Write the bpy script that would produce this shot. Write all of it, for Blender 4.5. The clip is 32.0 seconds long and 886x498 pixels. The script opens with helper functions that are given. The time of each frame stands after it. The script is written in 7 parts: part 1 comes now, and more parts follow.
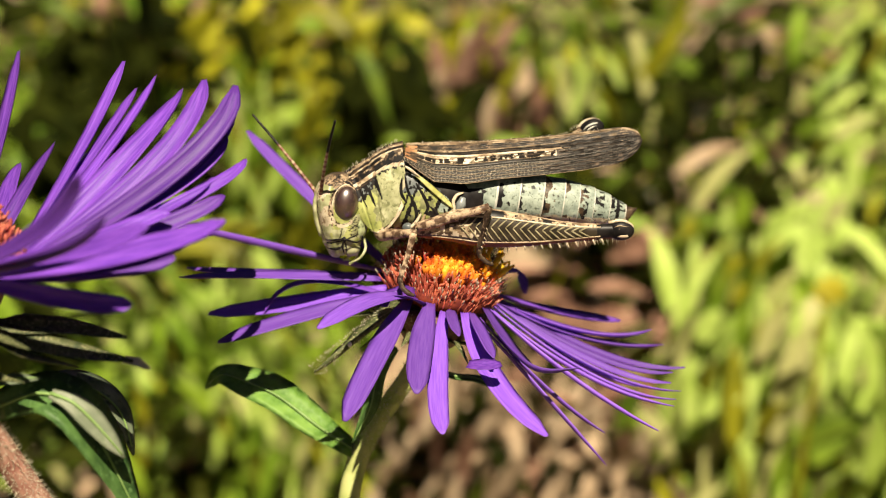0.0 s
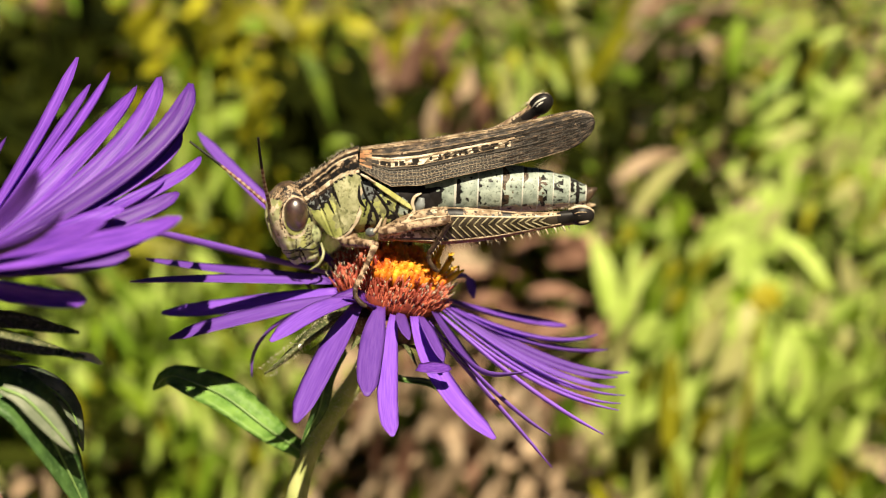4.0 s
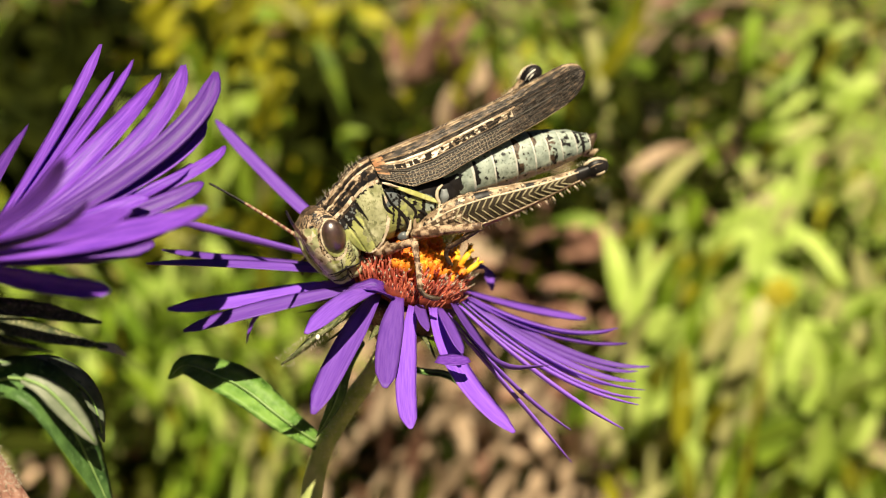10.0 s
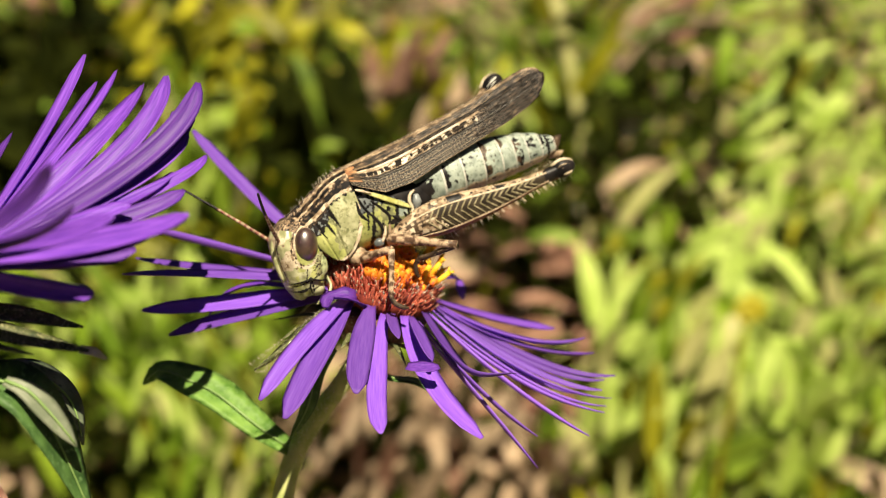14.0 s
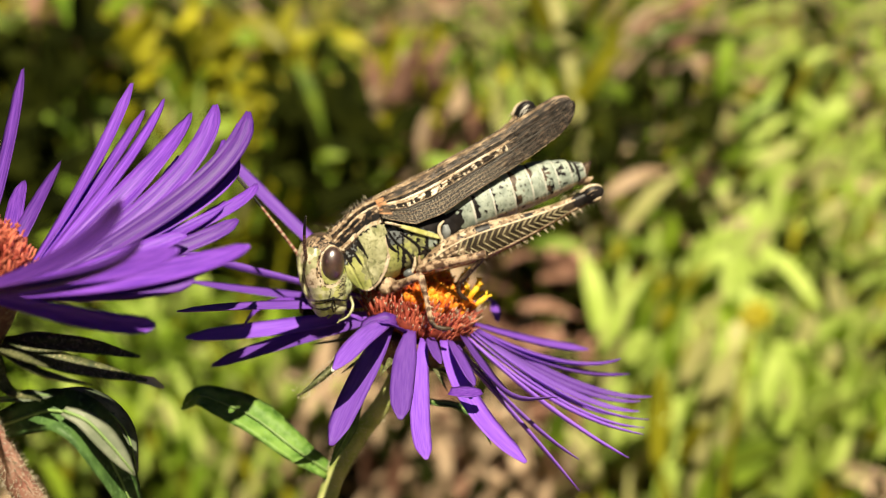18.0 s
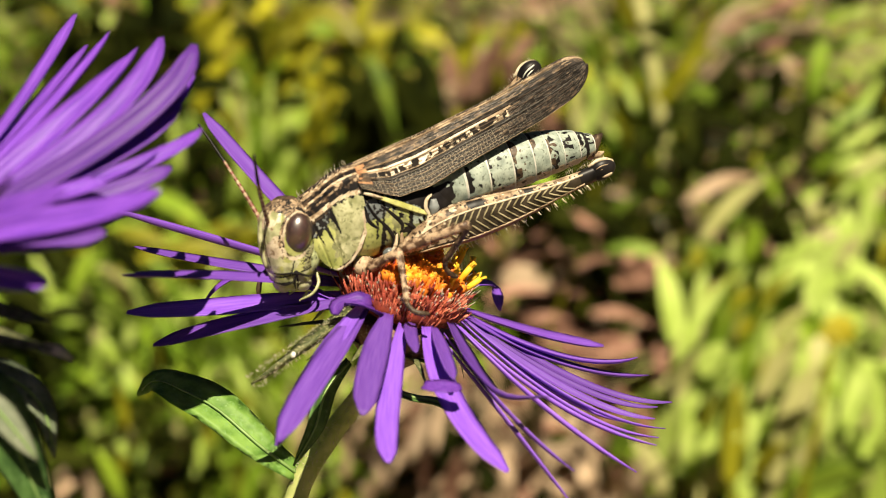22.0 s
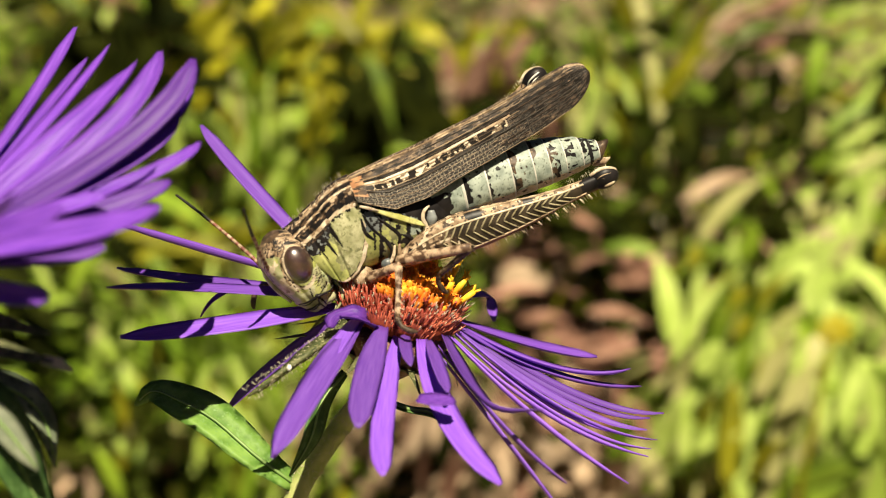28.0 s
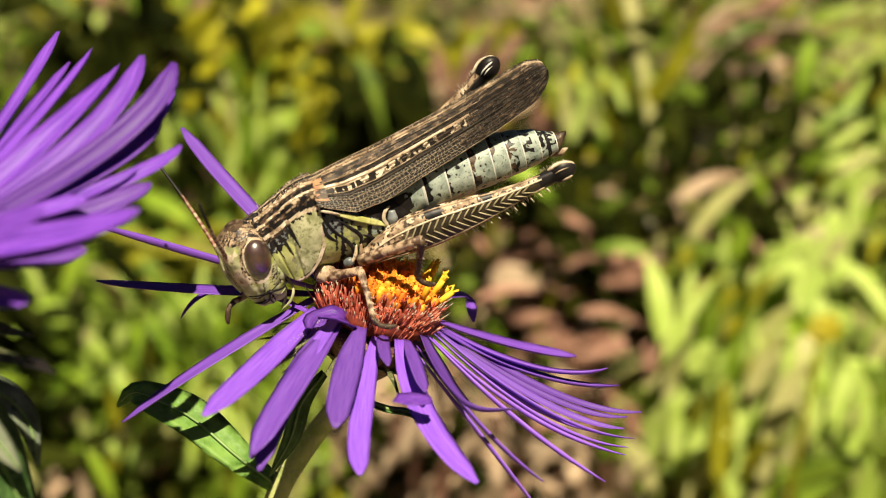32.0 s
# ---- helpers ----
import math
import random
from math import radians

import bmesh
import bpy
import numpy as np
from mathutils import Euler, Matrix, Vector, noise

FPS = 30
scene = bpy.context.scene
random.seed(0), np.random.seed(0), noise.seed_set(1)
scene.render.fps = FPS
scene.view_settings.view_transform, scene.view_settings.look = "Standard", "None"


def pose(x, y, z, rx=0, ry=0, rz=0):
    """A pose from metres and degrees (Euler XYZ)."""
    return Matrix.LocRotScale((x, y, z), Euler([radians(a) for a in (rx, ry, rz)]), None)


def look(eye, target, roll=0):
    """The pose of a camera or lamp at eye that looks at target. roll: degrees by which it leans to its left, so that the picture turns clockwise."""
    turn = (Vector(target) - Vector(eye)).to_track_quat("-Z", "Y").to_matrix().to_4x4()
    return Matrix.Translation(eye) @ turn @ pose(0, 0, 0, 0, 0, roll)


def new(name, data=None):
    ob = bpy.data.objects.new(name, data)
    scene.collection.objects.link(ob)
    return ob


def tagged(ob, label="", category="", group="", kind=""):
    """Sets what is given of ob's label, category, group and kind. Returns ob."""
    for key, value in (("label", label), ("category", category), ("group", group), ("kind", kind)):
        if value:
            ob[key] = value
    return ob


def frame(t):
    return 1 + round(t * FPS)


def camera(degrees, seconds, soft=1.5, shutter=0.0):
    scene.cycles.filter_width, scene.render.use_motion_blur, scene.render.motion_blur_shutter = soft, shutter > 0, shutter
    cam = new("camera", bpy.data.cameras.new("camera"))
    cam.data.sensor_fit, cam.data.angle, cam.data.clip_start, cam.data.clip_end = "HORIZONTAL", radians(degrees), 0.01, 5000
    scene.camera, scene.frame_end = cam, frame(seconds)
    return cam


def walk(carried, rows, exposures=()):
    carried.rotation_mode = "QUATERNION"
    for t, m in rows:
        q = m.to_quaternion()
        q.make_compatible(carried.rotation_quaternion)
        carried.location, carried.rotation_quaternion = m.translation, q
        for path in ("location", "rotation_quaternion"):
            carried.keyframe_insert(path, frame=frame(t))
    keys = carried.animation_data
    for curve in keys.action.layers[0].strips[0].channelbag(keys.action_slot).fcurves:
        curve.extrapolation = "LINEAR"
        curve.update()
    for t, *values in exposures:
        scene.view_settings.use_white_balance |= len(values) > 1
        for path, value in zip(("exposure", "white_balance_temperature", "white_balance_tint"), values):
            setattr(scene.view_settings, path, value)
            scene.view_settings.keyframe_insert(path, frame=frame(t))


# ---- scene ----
# A grasshopper feeding on a purple aster in a meadow, filmed from a hand's width away.
MM = 0.001
VIEW = pose(0, 0, 0.2, -20)          # the space in which the flower heads are drawn: x right, y away, z up the stem
cam = camera(38, 32.0, soft=0.6)
cam.data.dof.use_dof = True
cam.data.dof.focus_distance = 0.0876
cam.data.dof.aperture_fstop = 35
walk(cam, [
    (0.0, pose(0.00044, -0.08955, 0.23608, 70.319, -1.001, 0.392)),
    (0.5, pose(-0.00249, -0.08855, 0.23599, 70.344, -1.648, -0.419)),
    (1.0, pose(-0.00046, -0.08886, 0.23593, 70.498, -1.929, -0.813)),
    (1.5, pose(-0.00078, -0.08957, 0.23569, 70.683, -2.020, -1.251)),
    (2.0, pose(-0.00044, -0.08997, 0.23534, 70.811, -1.823, -1.401)),
    (2.5, pose(-0.00082, -0.08968, 0.23625, 70.647, -2.090, -1.739)),
    (3.0, pose(0.00110, -0.09081, 0.23639, 70.626, -1.676, -1.870)),
    (3.5, pose(-0.00045, -0.09044, 0.23624, 70.565, -2.351, -1.932)),
    (5.5, pose(0.00082, -0.09105, 0.23816, 70.481, -2.749, -1.948)),
    (6.0, pose(0.00242, -0.08926, 0.23606, 70.700, -2.017, -1.950)),
    (6.5, pose(0.00243, -0.08982, 0.23618, 70.471, -2.523, -1.651)),
    (7.0, pose(0.00307, -0.08769, 0.23682, 70.275, -2.505, -1.531)),
    (7.5, pose(0.00327, -0.08633, 0.23462, 70.305, -2.699, -1.317)),
    (8.0, pose(0.00066, -0.08812, 0.23546, 70.103, -2.677, -1.450)),
    (8.5, pose(-0.00056, -0.08871, 0.23636, 69.958, -2.940, -1.393)),
    (9.0, pose(-0.00023, -0.09005, 0.23546, 70.062, -2.763, -1.261)),
    (9.5, pose(-0.00219, -0.08946, 0.23453, 70.131, -3.003, -1.280)),
    (10.0, pose(-0.00109, -0.08951, 0.23608, 70.115, -2.976, -1.336)),
    (10.5, pose(-0.00027, -0.08930, 0.23609, 70.320, -2.674, -1.341)),
    (11.0, pose(-0.00148, -0.09060, 0.23624, 70.402, -2.948, -1.504)),
    (11.5, pose(-0.00188, -0.09079, 0.23562, 70.572, -3.079, -1.549)),
    (12.0, pose(-0.00037, -0.09199, 0.23463, 70.740, -3.175, -1.572)),
    (12.5, pose(-0.00086, -0.09096, 0.23595, 70.644, -3.484, -1.744)),
    (13.0, pose(0.00046, -0.09185, 0.23514, 70.798, -3.181, -1.789)),
    (13.5, pose(-0.00032, -0.09033, 0.23561, 70.805, -3.337, -2.101)),
    (14.0, pose(-0.00081, -0.09153, 0.23640, 70.836, -3.840, -2.152)),
    (14.5, pose(-0.00208, -0.09097, 0.23617, 70.924, -3.975, -2.268)),
    (16.5, pose(-0.00452, -0.09080, 0.23638, 71.123, -4.132, -2.471)),
    (17.0, pose(-0.00256, -0.09105, 0.23655, 71.164, -3.738, -2.339)),
    (17.5, pose(-0.00320, -0.09102, 0.23794, 71.063, -3.593, -2.568)),
    (18.0, pose(-0.00428, -0.09154, 0.23784, 71.054, -3.445, -2.618)),
    (18.5, pose(-0.00581, -0.09205, 0.23672, 71.146, -3.951, -2.592)),
    (19.0, pose(-0.00391, -0.09231, 0.23488, 71.106, -4.140, -2.348)),
    (19.5, pose(0.00048, -0.09191, 0.23439, 71.285, -4.035, -1.640)),
    (20.0, pose(0.00168, -0.08912, 0.23485, 71.268, -4.117, -0.960)),
    (20.5, pose(0.00157, -0.08639, 0.23501, 71.175, -4.058, -0.171)),
    (21.0, pose(0.00039, -0.08360, 0.23483, 71.120, -3.931, 0.582)),
    (21.5, pose(0.00203, -0.08252, 0.23393, 71.077, -3.790, 1.386)),
    (22.0, pose(0.00350, -0.08022, 0.23202, 71.089, -3.885, 1.899)),
    (22.5, pose(0.00364, -0.07847, 0.23152, 71.096, -4.025, 2.224)),
    (23.0, pose(0.00515, -0.07845, 0.23273, 71.172, -3.504, 2.281)),
    (23.5, pose(0.00484, -0.07996, 0.23360, 71.251, -3.459, 2.113)),
    (24.0, pose(0.00284, -0.08033, 0.23328, 71.163, -3.929, 2.010)),
    (24.5, pose(0.00240, -0.08072, 0.23339, 71.157, -3.995, 2.049)),
    (25.0, pose(0.00376, -0.08093, 0.23356, 71.198, -3.385, 2.081)),
    (25.5, pose(0.00309, -0.08083, 0.23318, 71.022, -3.685, 2.037)),
    (27.5, pose(0.00386, -0.08069, 0.23217, 70.842, -3.818, 2.041)),
    (28.0, pose(0.00373, -0.08066, 0.23347, 70.859, -3.932, 1.881)),
    (28.5, pose(0.00540, -0.08117, 0.23339, 71.097, -3.535, 1.864)),
    (29.0, pose(0.00496, -0.08040, 0.23373, 71.139, -3.587, 1.745)),
    (29.5, pose(0.00454, -0.08063, 0.23329, 71.248, -3.463, 1.717)),
    (30.0, pose(0.00359, -0.08149, 0.23468, 71.201, -3.384, 1.681)),
    (30.5, pose(0.00293, -0.08133, 0.23482, 71.220, -3.642, 1.596)),
    (31.0, pose(0.00275, -0.08271, 0.23386, 71.255, -3.903, 1.571)),
    (31.5, pose(0.00343, -0.08196, 0.23320, 71.216, -3.683, 1.428)),
    (32.0, pose(0.00485, -0.08124, 0.23375, 70.922, -3.793, 1.592))
])

# ---- light ----
SUN_TO = VIEW.to_3x3() @ Vector((0.04, -0.75, 0.65)).normalized()
world = bpy.data.worlds.new("sky")
scene.world = world
world.use_nodes = True
wn = world.node_tree.nodes
sky = wn.new("ShaderNodeTexSky")
sky.sky_type, sky.sun_disc = "NISHITA", False
sky.sun_elevation = math.asin(SUN_TO.z)
sky.sun_rotation = math.atan2(SUN_TO.x, SUN_TO.y)
world.node_tree.links.new(sky.outputs[0], wn["Background"].inputs[0])
wn["Background"].inputs[1].default_value = 0.0075
sun = new("sun", bpy.data.lights.new("sun", "SUN"))
sun.data.energy, sun.data.angle, sun.data.color = 5.0, radians(0.6), (1.0, 0.87, 0.64)
sun.matrix_world = look(SUN_TO * 3, (0, 0, 0))
scene.view_settings.exposure = 0.83


# ---- materials ----
def material(name, low, high, scale=900.0, rough=0.6, spec=0.3, bump=0.3, depth=0.00006, detail=4, fine=None, clear=0.0,
             stretch=(1, 1, 1), coords="Object", through_light=0.0, split=(0.35, 0.65), pieces=False):
    """Two colours mixed by noise in object or strip coordinates, with relief; some light may pass through."""
    m = bpy.data.materials.new(name)
    m.use_nodes = True
    nt = m.node_tree
    n, l = nt.nodes, nt.links
    b = n["Principled BSDF"]
    tc = n.new("ShaderNodeTexCoord")
    mp = n.new("ShaderNodeMapping")
    mp.inputs["Scale"].default_value = stretch
    l.new(tc.outputs[coords], mp.inputs[0])
    tex = n.new("ShaderNodeTexNoise")
    tex.inputs["Scale"].default_value, tex.inputs["Detail"].default_value = scale, detail
    l.new(mp.outputs[0], tex.inputs["Vector"])
    ramp = n.new("ShaderNodeValToRGB")
    ramp.color_ramp.elements[0].position, ramp.color_ramp.elements[1].position = split
    ramp.color_ramp.elements[0].color, ramp.color_ramp.elements[1].color = (*low, 1), (*high, 1)
    l.new(tex.outputs[0], ramp.inputs[0])
    colour = ramp.outputs[0]
    if fine:
        t2 = n.new("ShaderNodeTexNoise")
        t2.inputs["Scale"].default_value, t2.inputs["Detail"].default_value = scale * 4.3, 2
        l.new(mp.outputs[0], t2.inputs["Vector"])
        r2 = n.new("ShaderNodeValToRGB")
        r2.color_ramp.elements[0].position, r2.color_ramp.elements[1].position = 0.56, 0.70
        l.new(t2.outputs[0], r2.inputs[0])
        mix = n.new("ShaderNodeMixRGB")
        mix.inputs[2].default_value = (*fine, 1)
        l.new(r2.outputs[0], mix.inputs[0])
        l.new(colour, mix.inputs[1])
        colour = mix.outputs[0]
    if pieces:
        info = n.new("ShaderNodeObjectInfo") if pieces == "object" else n.new("ShaderNodeNewGeometry")
        hsv = n.new("ShaderNodeHueSaturation")
        mr = n.new("ShaderNodeMapRange")
        mr.inputs["To Min"].default_value, mr.inputs["To Max"].default_value = 0.55, 1.35
        chance = info.outputs["Random" if pieces == "object" else "Random Per Island"]
        if pieces == "both":
            mr.inputs["To Min"].default_value, mr.inputs["To Max"].default_value = 0.58, 1.36
            obj, add, frac = n.new("ShaderNodeObjectInfo"), n.new("ShaderNodeMath"), n.new("ShaderNodeMath")
            frac.operation = "FRACT"
            l.new(obj.outputs["Random"], add.inputs[0])
            l.new(chance, add.inputs[1])
            l.new(add.outputs[0], frac.inputs[0])
            chance = frac.outputs[0]
        l.new(chance, mr.inputs[0])
        l.new(mr.outputs[0], hsv.inputs["Value"])
        l.new(colour, hsv.inputs["Color"])
        colour = hsv.outputs[0]
    l.new(colour, b.inputs["Base Color"])
    b.inputs["Roughness"].default_value = rough
    b.inputs["Specular IOR Level"].default_value = spec
    b.inputs["Coat Weight"].default_value = clear
    b.inputs["Coat Roughness"].default_value = 0.26
    if bump:
        bm = n.new("ShaderNodeBump")
        bm.inputs["Strength"].default_value, bm.inputs["Distance"].default_value = bump, depth
        l.new(tex.outputs[0], bm.inputs["Height"])
        l.new(bm.outputs[0], b.inputs["Normal"])
    if through_light:
        tr = n.new("ShaderNodeBsdfTranslucent")
        l.new(colour, tr.inputs[0])
        ms = n.new("ShaderNodeMixShader")
        ms.inputs[0].default_value = through_light
        l.new(b.outputs[0], ms.inputs[1])
        l.new(tr.outputs[0], ms.inputs[2])
        l.new(ms.outputs[0], n["Material Output"].inputs[0])
    return m


petal_purple = material("petal_purple", (0.205, 0.072, 0.55), (0.265, 0.105, 0.63), 2.2, 0.5, 0.35, 0.5, 0.00005, coords="UV",
                        stretch=(6, 0.7, 1), through_light=0.25, pieces="object")
petal_violet = material("petal_violet", (0.13, 0.036, 0.39), (0.235, 0.074, 0.55), 2.2, 0.5, 0.35, 0.5, 0.00005, coords="UV",
                        stretch=(6, 0.7, 1), through_light=0.25, pieces="object")
leaf_green = material("leaf_green", (0.10, 0.22, 0.03), (0.23, 0.40, 0.08), 900, 0.55, 0.3, 1.0, 0.00018, through_light=0.2, fine=(0.20, 0.36, 0.10))
# darker copy of leaf_green with the shade put into its colour
leaf_shade = material("leaf_shade", (0.035, 0.085, 0.022), (0.10, 0.20, 0.05), 700, 0.5, 0.35, 0.9, 0.00015, through_light=0.15, fine=(0.13, 0.24, 0.08))
leaf_grey = material("leaf_grey", (0.09, 0.12, 0.07), (0.24, 0.28, 0.19), 500, 0.55, 0.3, 0.7, 0.00012, through_light=0.1, fine=(0.05, 0.09, 0.04))
leaf_fold = material("leaf_fold", (0.17, 0.20, 0.13), (0.32, 0.34, 0.25), 500, 0.55, 0.3, 0.7, 0.00012, through_light=0.1, fine=(0.18, 0.22, 0.13))
midrib_green = material("midrib_green", (0.16, 0.27, 0.07), (0.24, 0.36, 0.12), 700, 0.45, 0.4, 0.3)
stem_green = material("stem_green", (0.27, 0.34, 0.09), (0.50, 0.52, 0.21), 600, 0.6, 0.3, 0.6, 0.0001)
stem_pink = material("stem_pink", (0.40, 0.18, 0.14), (0.60, 0.36, 0.28), 900, 0.7, 0.2, 0.8, 0.00015, fine=(0.68, 0.56, 0.46))
hair_pale = material("hair_pale", (0.62, 0.55, 0.42), (0.75, 0.70, 0.55), 800, 0.5, 0.3, 0, through_light=0.3)
bract_green = material("bract_green", (0.035, 0.05, 0.018), (0.12, 0.13, 0.05), 1500, 0.6, 0.3, 0.8, 0.0001, fine=(0.35, 0.32, 0.18))
speck_white = material("white_speck", (0.70, 0.68, 0.62), (0.85, 0.83, 0.78), 900, 0.6, 0.2, 0)
bract_base = material("bract_base", (0.10, 0.03, 0.035), (0.20, 0.10, 0.07), 1500, 0.6, 0.3, 0.8, 0.0001, fine=(0.30, 0.25, 0.15))
floret_red = material("floret_red", (0.28, 0.035, 0.03), (0.58, 0.17, 0.10), 700, 0.5, 0.3, 0, pieces="island")
floret_orange = material("floret_orange", (0.78, 0.15, 0.02), (0.92, 0.42, 0.03), 700, 0.5, 0.3, 0, pieces="island")
floret_yellow = material("floret_yellow", (0.85, 0.47, 0.02), (0.90, 0.62, 0.05), 1500, 0.5, 0.3, 0.3, pieces="island")
disc_deep = material("disc_deep", (0.10, 0.015, 0.012), (0.22, 0.04, 0.02), 1200, 0.7, 0.2, 0.5)


# ---- building helpers ----
def part(name, data, mat, parent, label="", smooth=True):
    """One mesh object, in millimetres, under a thing or a part."""
    verts, faces = data[0], data[1]
    me = bpy.data.meshes.new(name)
    me.from_pydata([(x * MM, y * MM, z * MM) for x, y, z in verts], [], faces)
    if len(data) > 2:
        uv = me.uv_layers.new(name="strip")
        for lp in me.loops:
            uv.data[lp.index].uv = data[2][lp.vertex_index]
    for m in mat if isinstance(mat, (list, tuple)) else (mat,):
        me.materials.append(m)
    me.polygons.foreach_set("use_smooth", [smooth] * len(me.polygons))
    me.update()
    ob = new(name, me)
    ob.parent = parent
    return tagged(ob, label) if label else ob


def thing(name, m, label, category, group="", kind=""):
    ob = new(name)
    ob.matrix_world = m
    ob.empty_display_size = 0.002
    return tagged(ob, label, category, group, kind)


def join(*datas):
    """Several pieces as one mesh."""
    verts, faces, uvs = [], [], []
    for d in datas:
        k = len(verts)
        verts += d[0]
        faces += [tuple(i + k for i in f) for f in d[1]]
        uvs += d[2] if len(d) > 2 else [(0, 0)] * len(d[0])
    return verts, faces, uvs


def bezier(a, b, c, s):
    a, b, c = Vector(a), Vector(b), Vector(c)
    return a * (1 - s) ** 2 + b * 2 * s * (1 - s) + c * s * s


def spline(pts, n):
    """n + 1 points on a smooth line through the given ones."""
    pts = [Vector(p) for p in pts]
    ext = [pts[0] * 2 - pts[1]] + pts + [pts[-1] * 2 - pts[-2]]
    out = []
    for i in range(n + 1):
        u = i / n * (len(pts) - 1)
        k = min(int(u), len(pts) - 2)
        f = u - k
        p0, p1, p2, p3 = ext[k:k + 4]
        out.append(0.5 * (2 * p1 + (p2 - p0) * f + (2 * p0 - 5 * p1 + 4 * p2 - p3) * f * f + (3 * p1 - p0 - 3 * p2 + p3) * f ** 3))
    return out


def pick(vals, s):
    """A value between the given ones, which lie at even steps from 0 to 1."""
    u = min(max(s, 0), 1) * (len(vals) - 1)
    k = min(int(u), len(vals) - 2)
    f = u - k
    return vals[k] * (1 - f) + vals[k + 1] * f


def tube(pts, radii, n=8, flat=1.0, up=(0, 1, 0), steps=0):
    """A closed rod along the points. flat: the size across up against the size along it."""
    line = spline(pts, steps) if steps else [Vector(p) for p in pts]
    verts, faces, uvs = [], [], []
    for i, p in enumerate(line):
        t = (line[min(i + 1, len(line) - 1)] - line[max(i - 1, 0)]).normalized()
        a = Vector(up) - t * t.dot(Vector(up))
        if a.length < 1e-4:
            a = t.orthogonal()
        a.normalize()
        b = t.cross(a)
        r = pick(radii, i / (len(line) - 1))
        for k in range(n):
            w = 2 * math.pi * k / n
            verts.append(tuple(p + a * (math.cos(w) * r * flat) + b * (math.sin(w) * r)))
            uvs.append((k / n, i / (len(line) - 1)))
    for i in range(len(line) - 1):
        for k in range(n):
            faces.append((i * n + k, i * n + (k + 1) % n, (i + 1) * n + (k + 1) % n, (i + 1) * n + k))
    faces.append(tuple(range(n - 1, -1, -1)))
    faces.append(tuple(range((len(line) - 1) * n, len(line) * n)))
    return verts, faces, uvs


def blade(line, width, profile, face=(0, 0, 1), twist=(0, 0), cup=0.15, thick=0.09, ridge=0.0):
    """A thin leaf-like body along a line: width by profile, cupped across, with an upper and a lower face."""
    verts, faces, uvs = [], [], []
    n = len(line)
    us = (-1, -0.55, 0, 0.55, 1, 0.55, 0, -0.55)
    for i, p in enumerate(line):
        s = i / (n - 1)
        t = (line[min(i + 1, n - 1)] - line[max(i - 1, 0)]).normalized()
        side = t.cross(Vector(face))
        if side.length < 1e-3:
            side = t.orthogonal()
        side.normalize()
        up = side.cross(t).normalized()
        q = Matrix.Rotation(radians(twist[0] + (twist[1] - twist[0]) * s), 3, t)
        side, up = q @ side, q @ up
        w = width * pick(profile, s) / 2
        for k, u in enumerate(us):
            h = cup * w * 2 * (u * u - 0.4)
            if k in (1, 3):
                h += ridge * w
            h -= thick * min(1, w * 3) * (0.5 if k in (0, 4) else 1.0 if k > 4 else 0.0)
            verts.append(tuple(p + side * (u * w) + up * h))
            uvs.append((u * 0.5 + 0.5, s * 4))
    for i in range(n - 1):
        for k in range(8):
            faces.append((i * 8 + k, (i + 1) * 8 + k, (i + 1) * 8 + (k + 1) % 8, i * 8 + (k + 1) % 8))
    faces.append(tuple(range(8)))
    faces.append(tuple(range(n * 8 - 1, n * 8 - 9, -1)))
    return verts, faces, uvs


def loft(rings, cap=True):
    verts, faces = [], []
    n = len(rings[0])
    for r in rings:
        verts += [tuple(v) for v in r]
    for i in range(len(rings) - 1):
        for k in range(n):
            faces.append((i * n + k, i * n + (k + 1) % n, (i + 1) * n + (k + 1) % n, (i + 1) * n + k))
    if cap:
        faces.append(tuple(range(n - 1, -1, -1)))
        faces.append(tuple(range((len(rings) - 1) * n, len(rings) * n)))
    return verts, faces


def egg(centre, size, nu=16, nv=10, axis=None, power=1.0):
    """A closed rounded body."""
    c = Vector(centre)
    rings = []
    for j in range(nv + 1):
        v = math.pi * (j + 0.001 + (nv and 0) ) / nv if 0 < j < nv else (0.06 if j == 0 else math.pi - 0.06)
        rings.append([c + Vector((math.cos(2 * math.pi * k / nu) * math.sin(v) ** power * size[0],
                                  math.sin(2 * math.pi * k / nu) * math.sin(v) ** power * size[1],
                                  -math.cos(v) * size[2])) for k in range(nu)])
    d = loft(rings)
    if axis is not None:
        d = ([tuple(c + axis @ (Vector(p) - c)) for p in d[0]], d[1])
    return d


RAY_WIDE = (0.42, 0.62, 0.82, 0.95, 1.0, 1.0, 0.99, 0.94, 0.80, 0.22)
RAY_THIN = (0.5, 0.7, 0.85, 0.95, 1.0, 0.95, 0.85, 0.6, 0.2)
LEAF = (0.45, 0.62, 0.85, 1.0, 1.0, 0.9, 0.7, 0.42, 0.08)
rnd = random.Random(7)

# ---- the aster on which the grasshopper sits ----
AXIS = Vector((0.20, -0.27, 0.94)).normalized()       # the flower head's own up
E1 = Vector((1, 0, 0)) - AXIS * AXIS.x
E1.normalize()
E2 = AXIS.cross(E1)
FRONT = Vector((0, -0.72, 0.69))
DOWN = VIEW.to_3x3().inverted() @ Vector((0, 0, -1))   # straight down, in the flower's space


def rim(deg, r=4.6, h=0.0):
    """A place on the edge of the disc: 0 to the right, 90 away, 270 in front."""
    a = radians(deg)
    return E1 * (r * math.cos(a)) + E2 * (r * math.sin(a)) + AXIS * (h + 1.1)


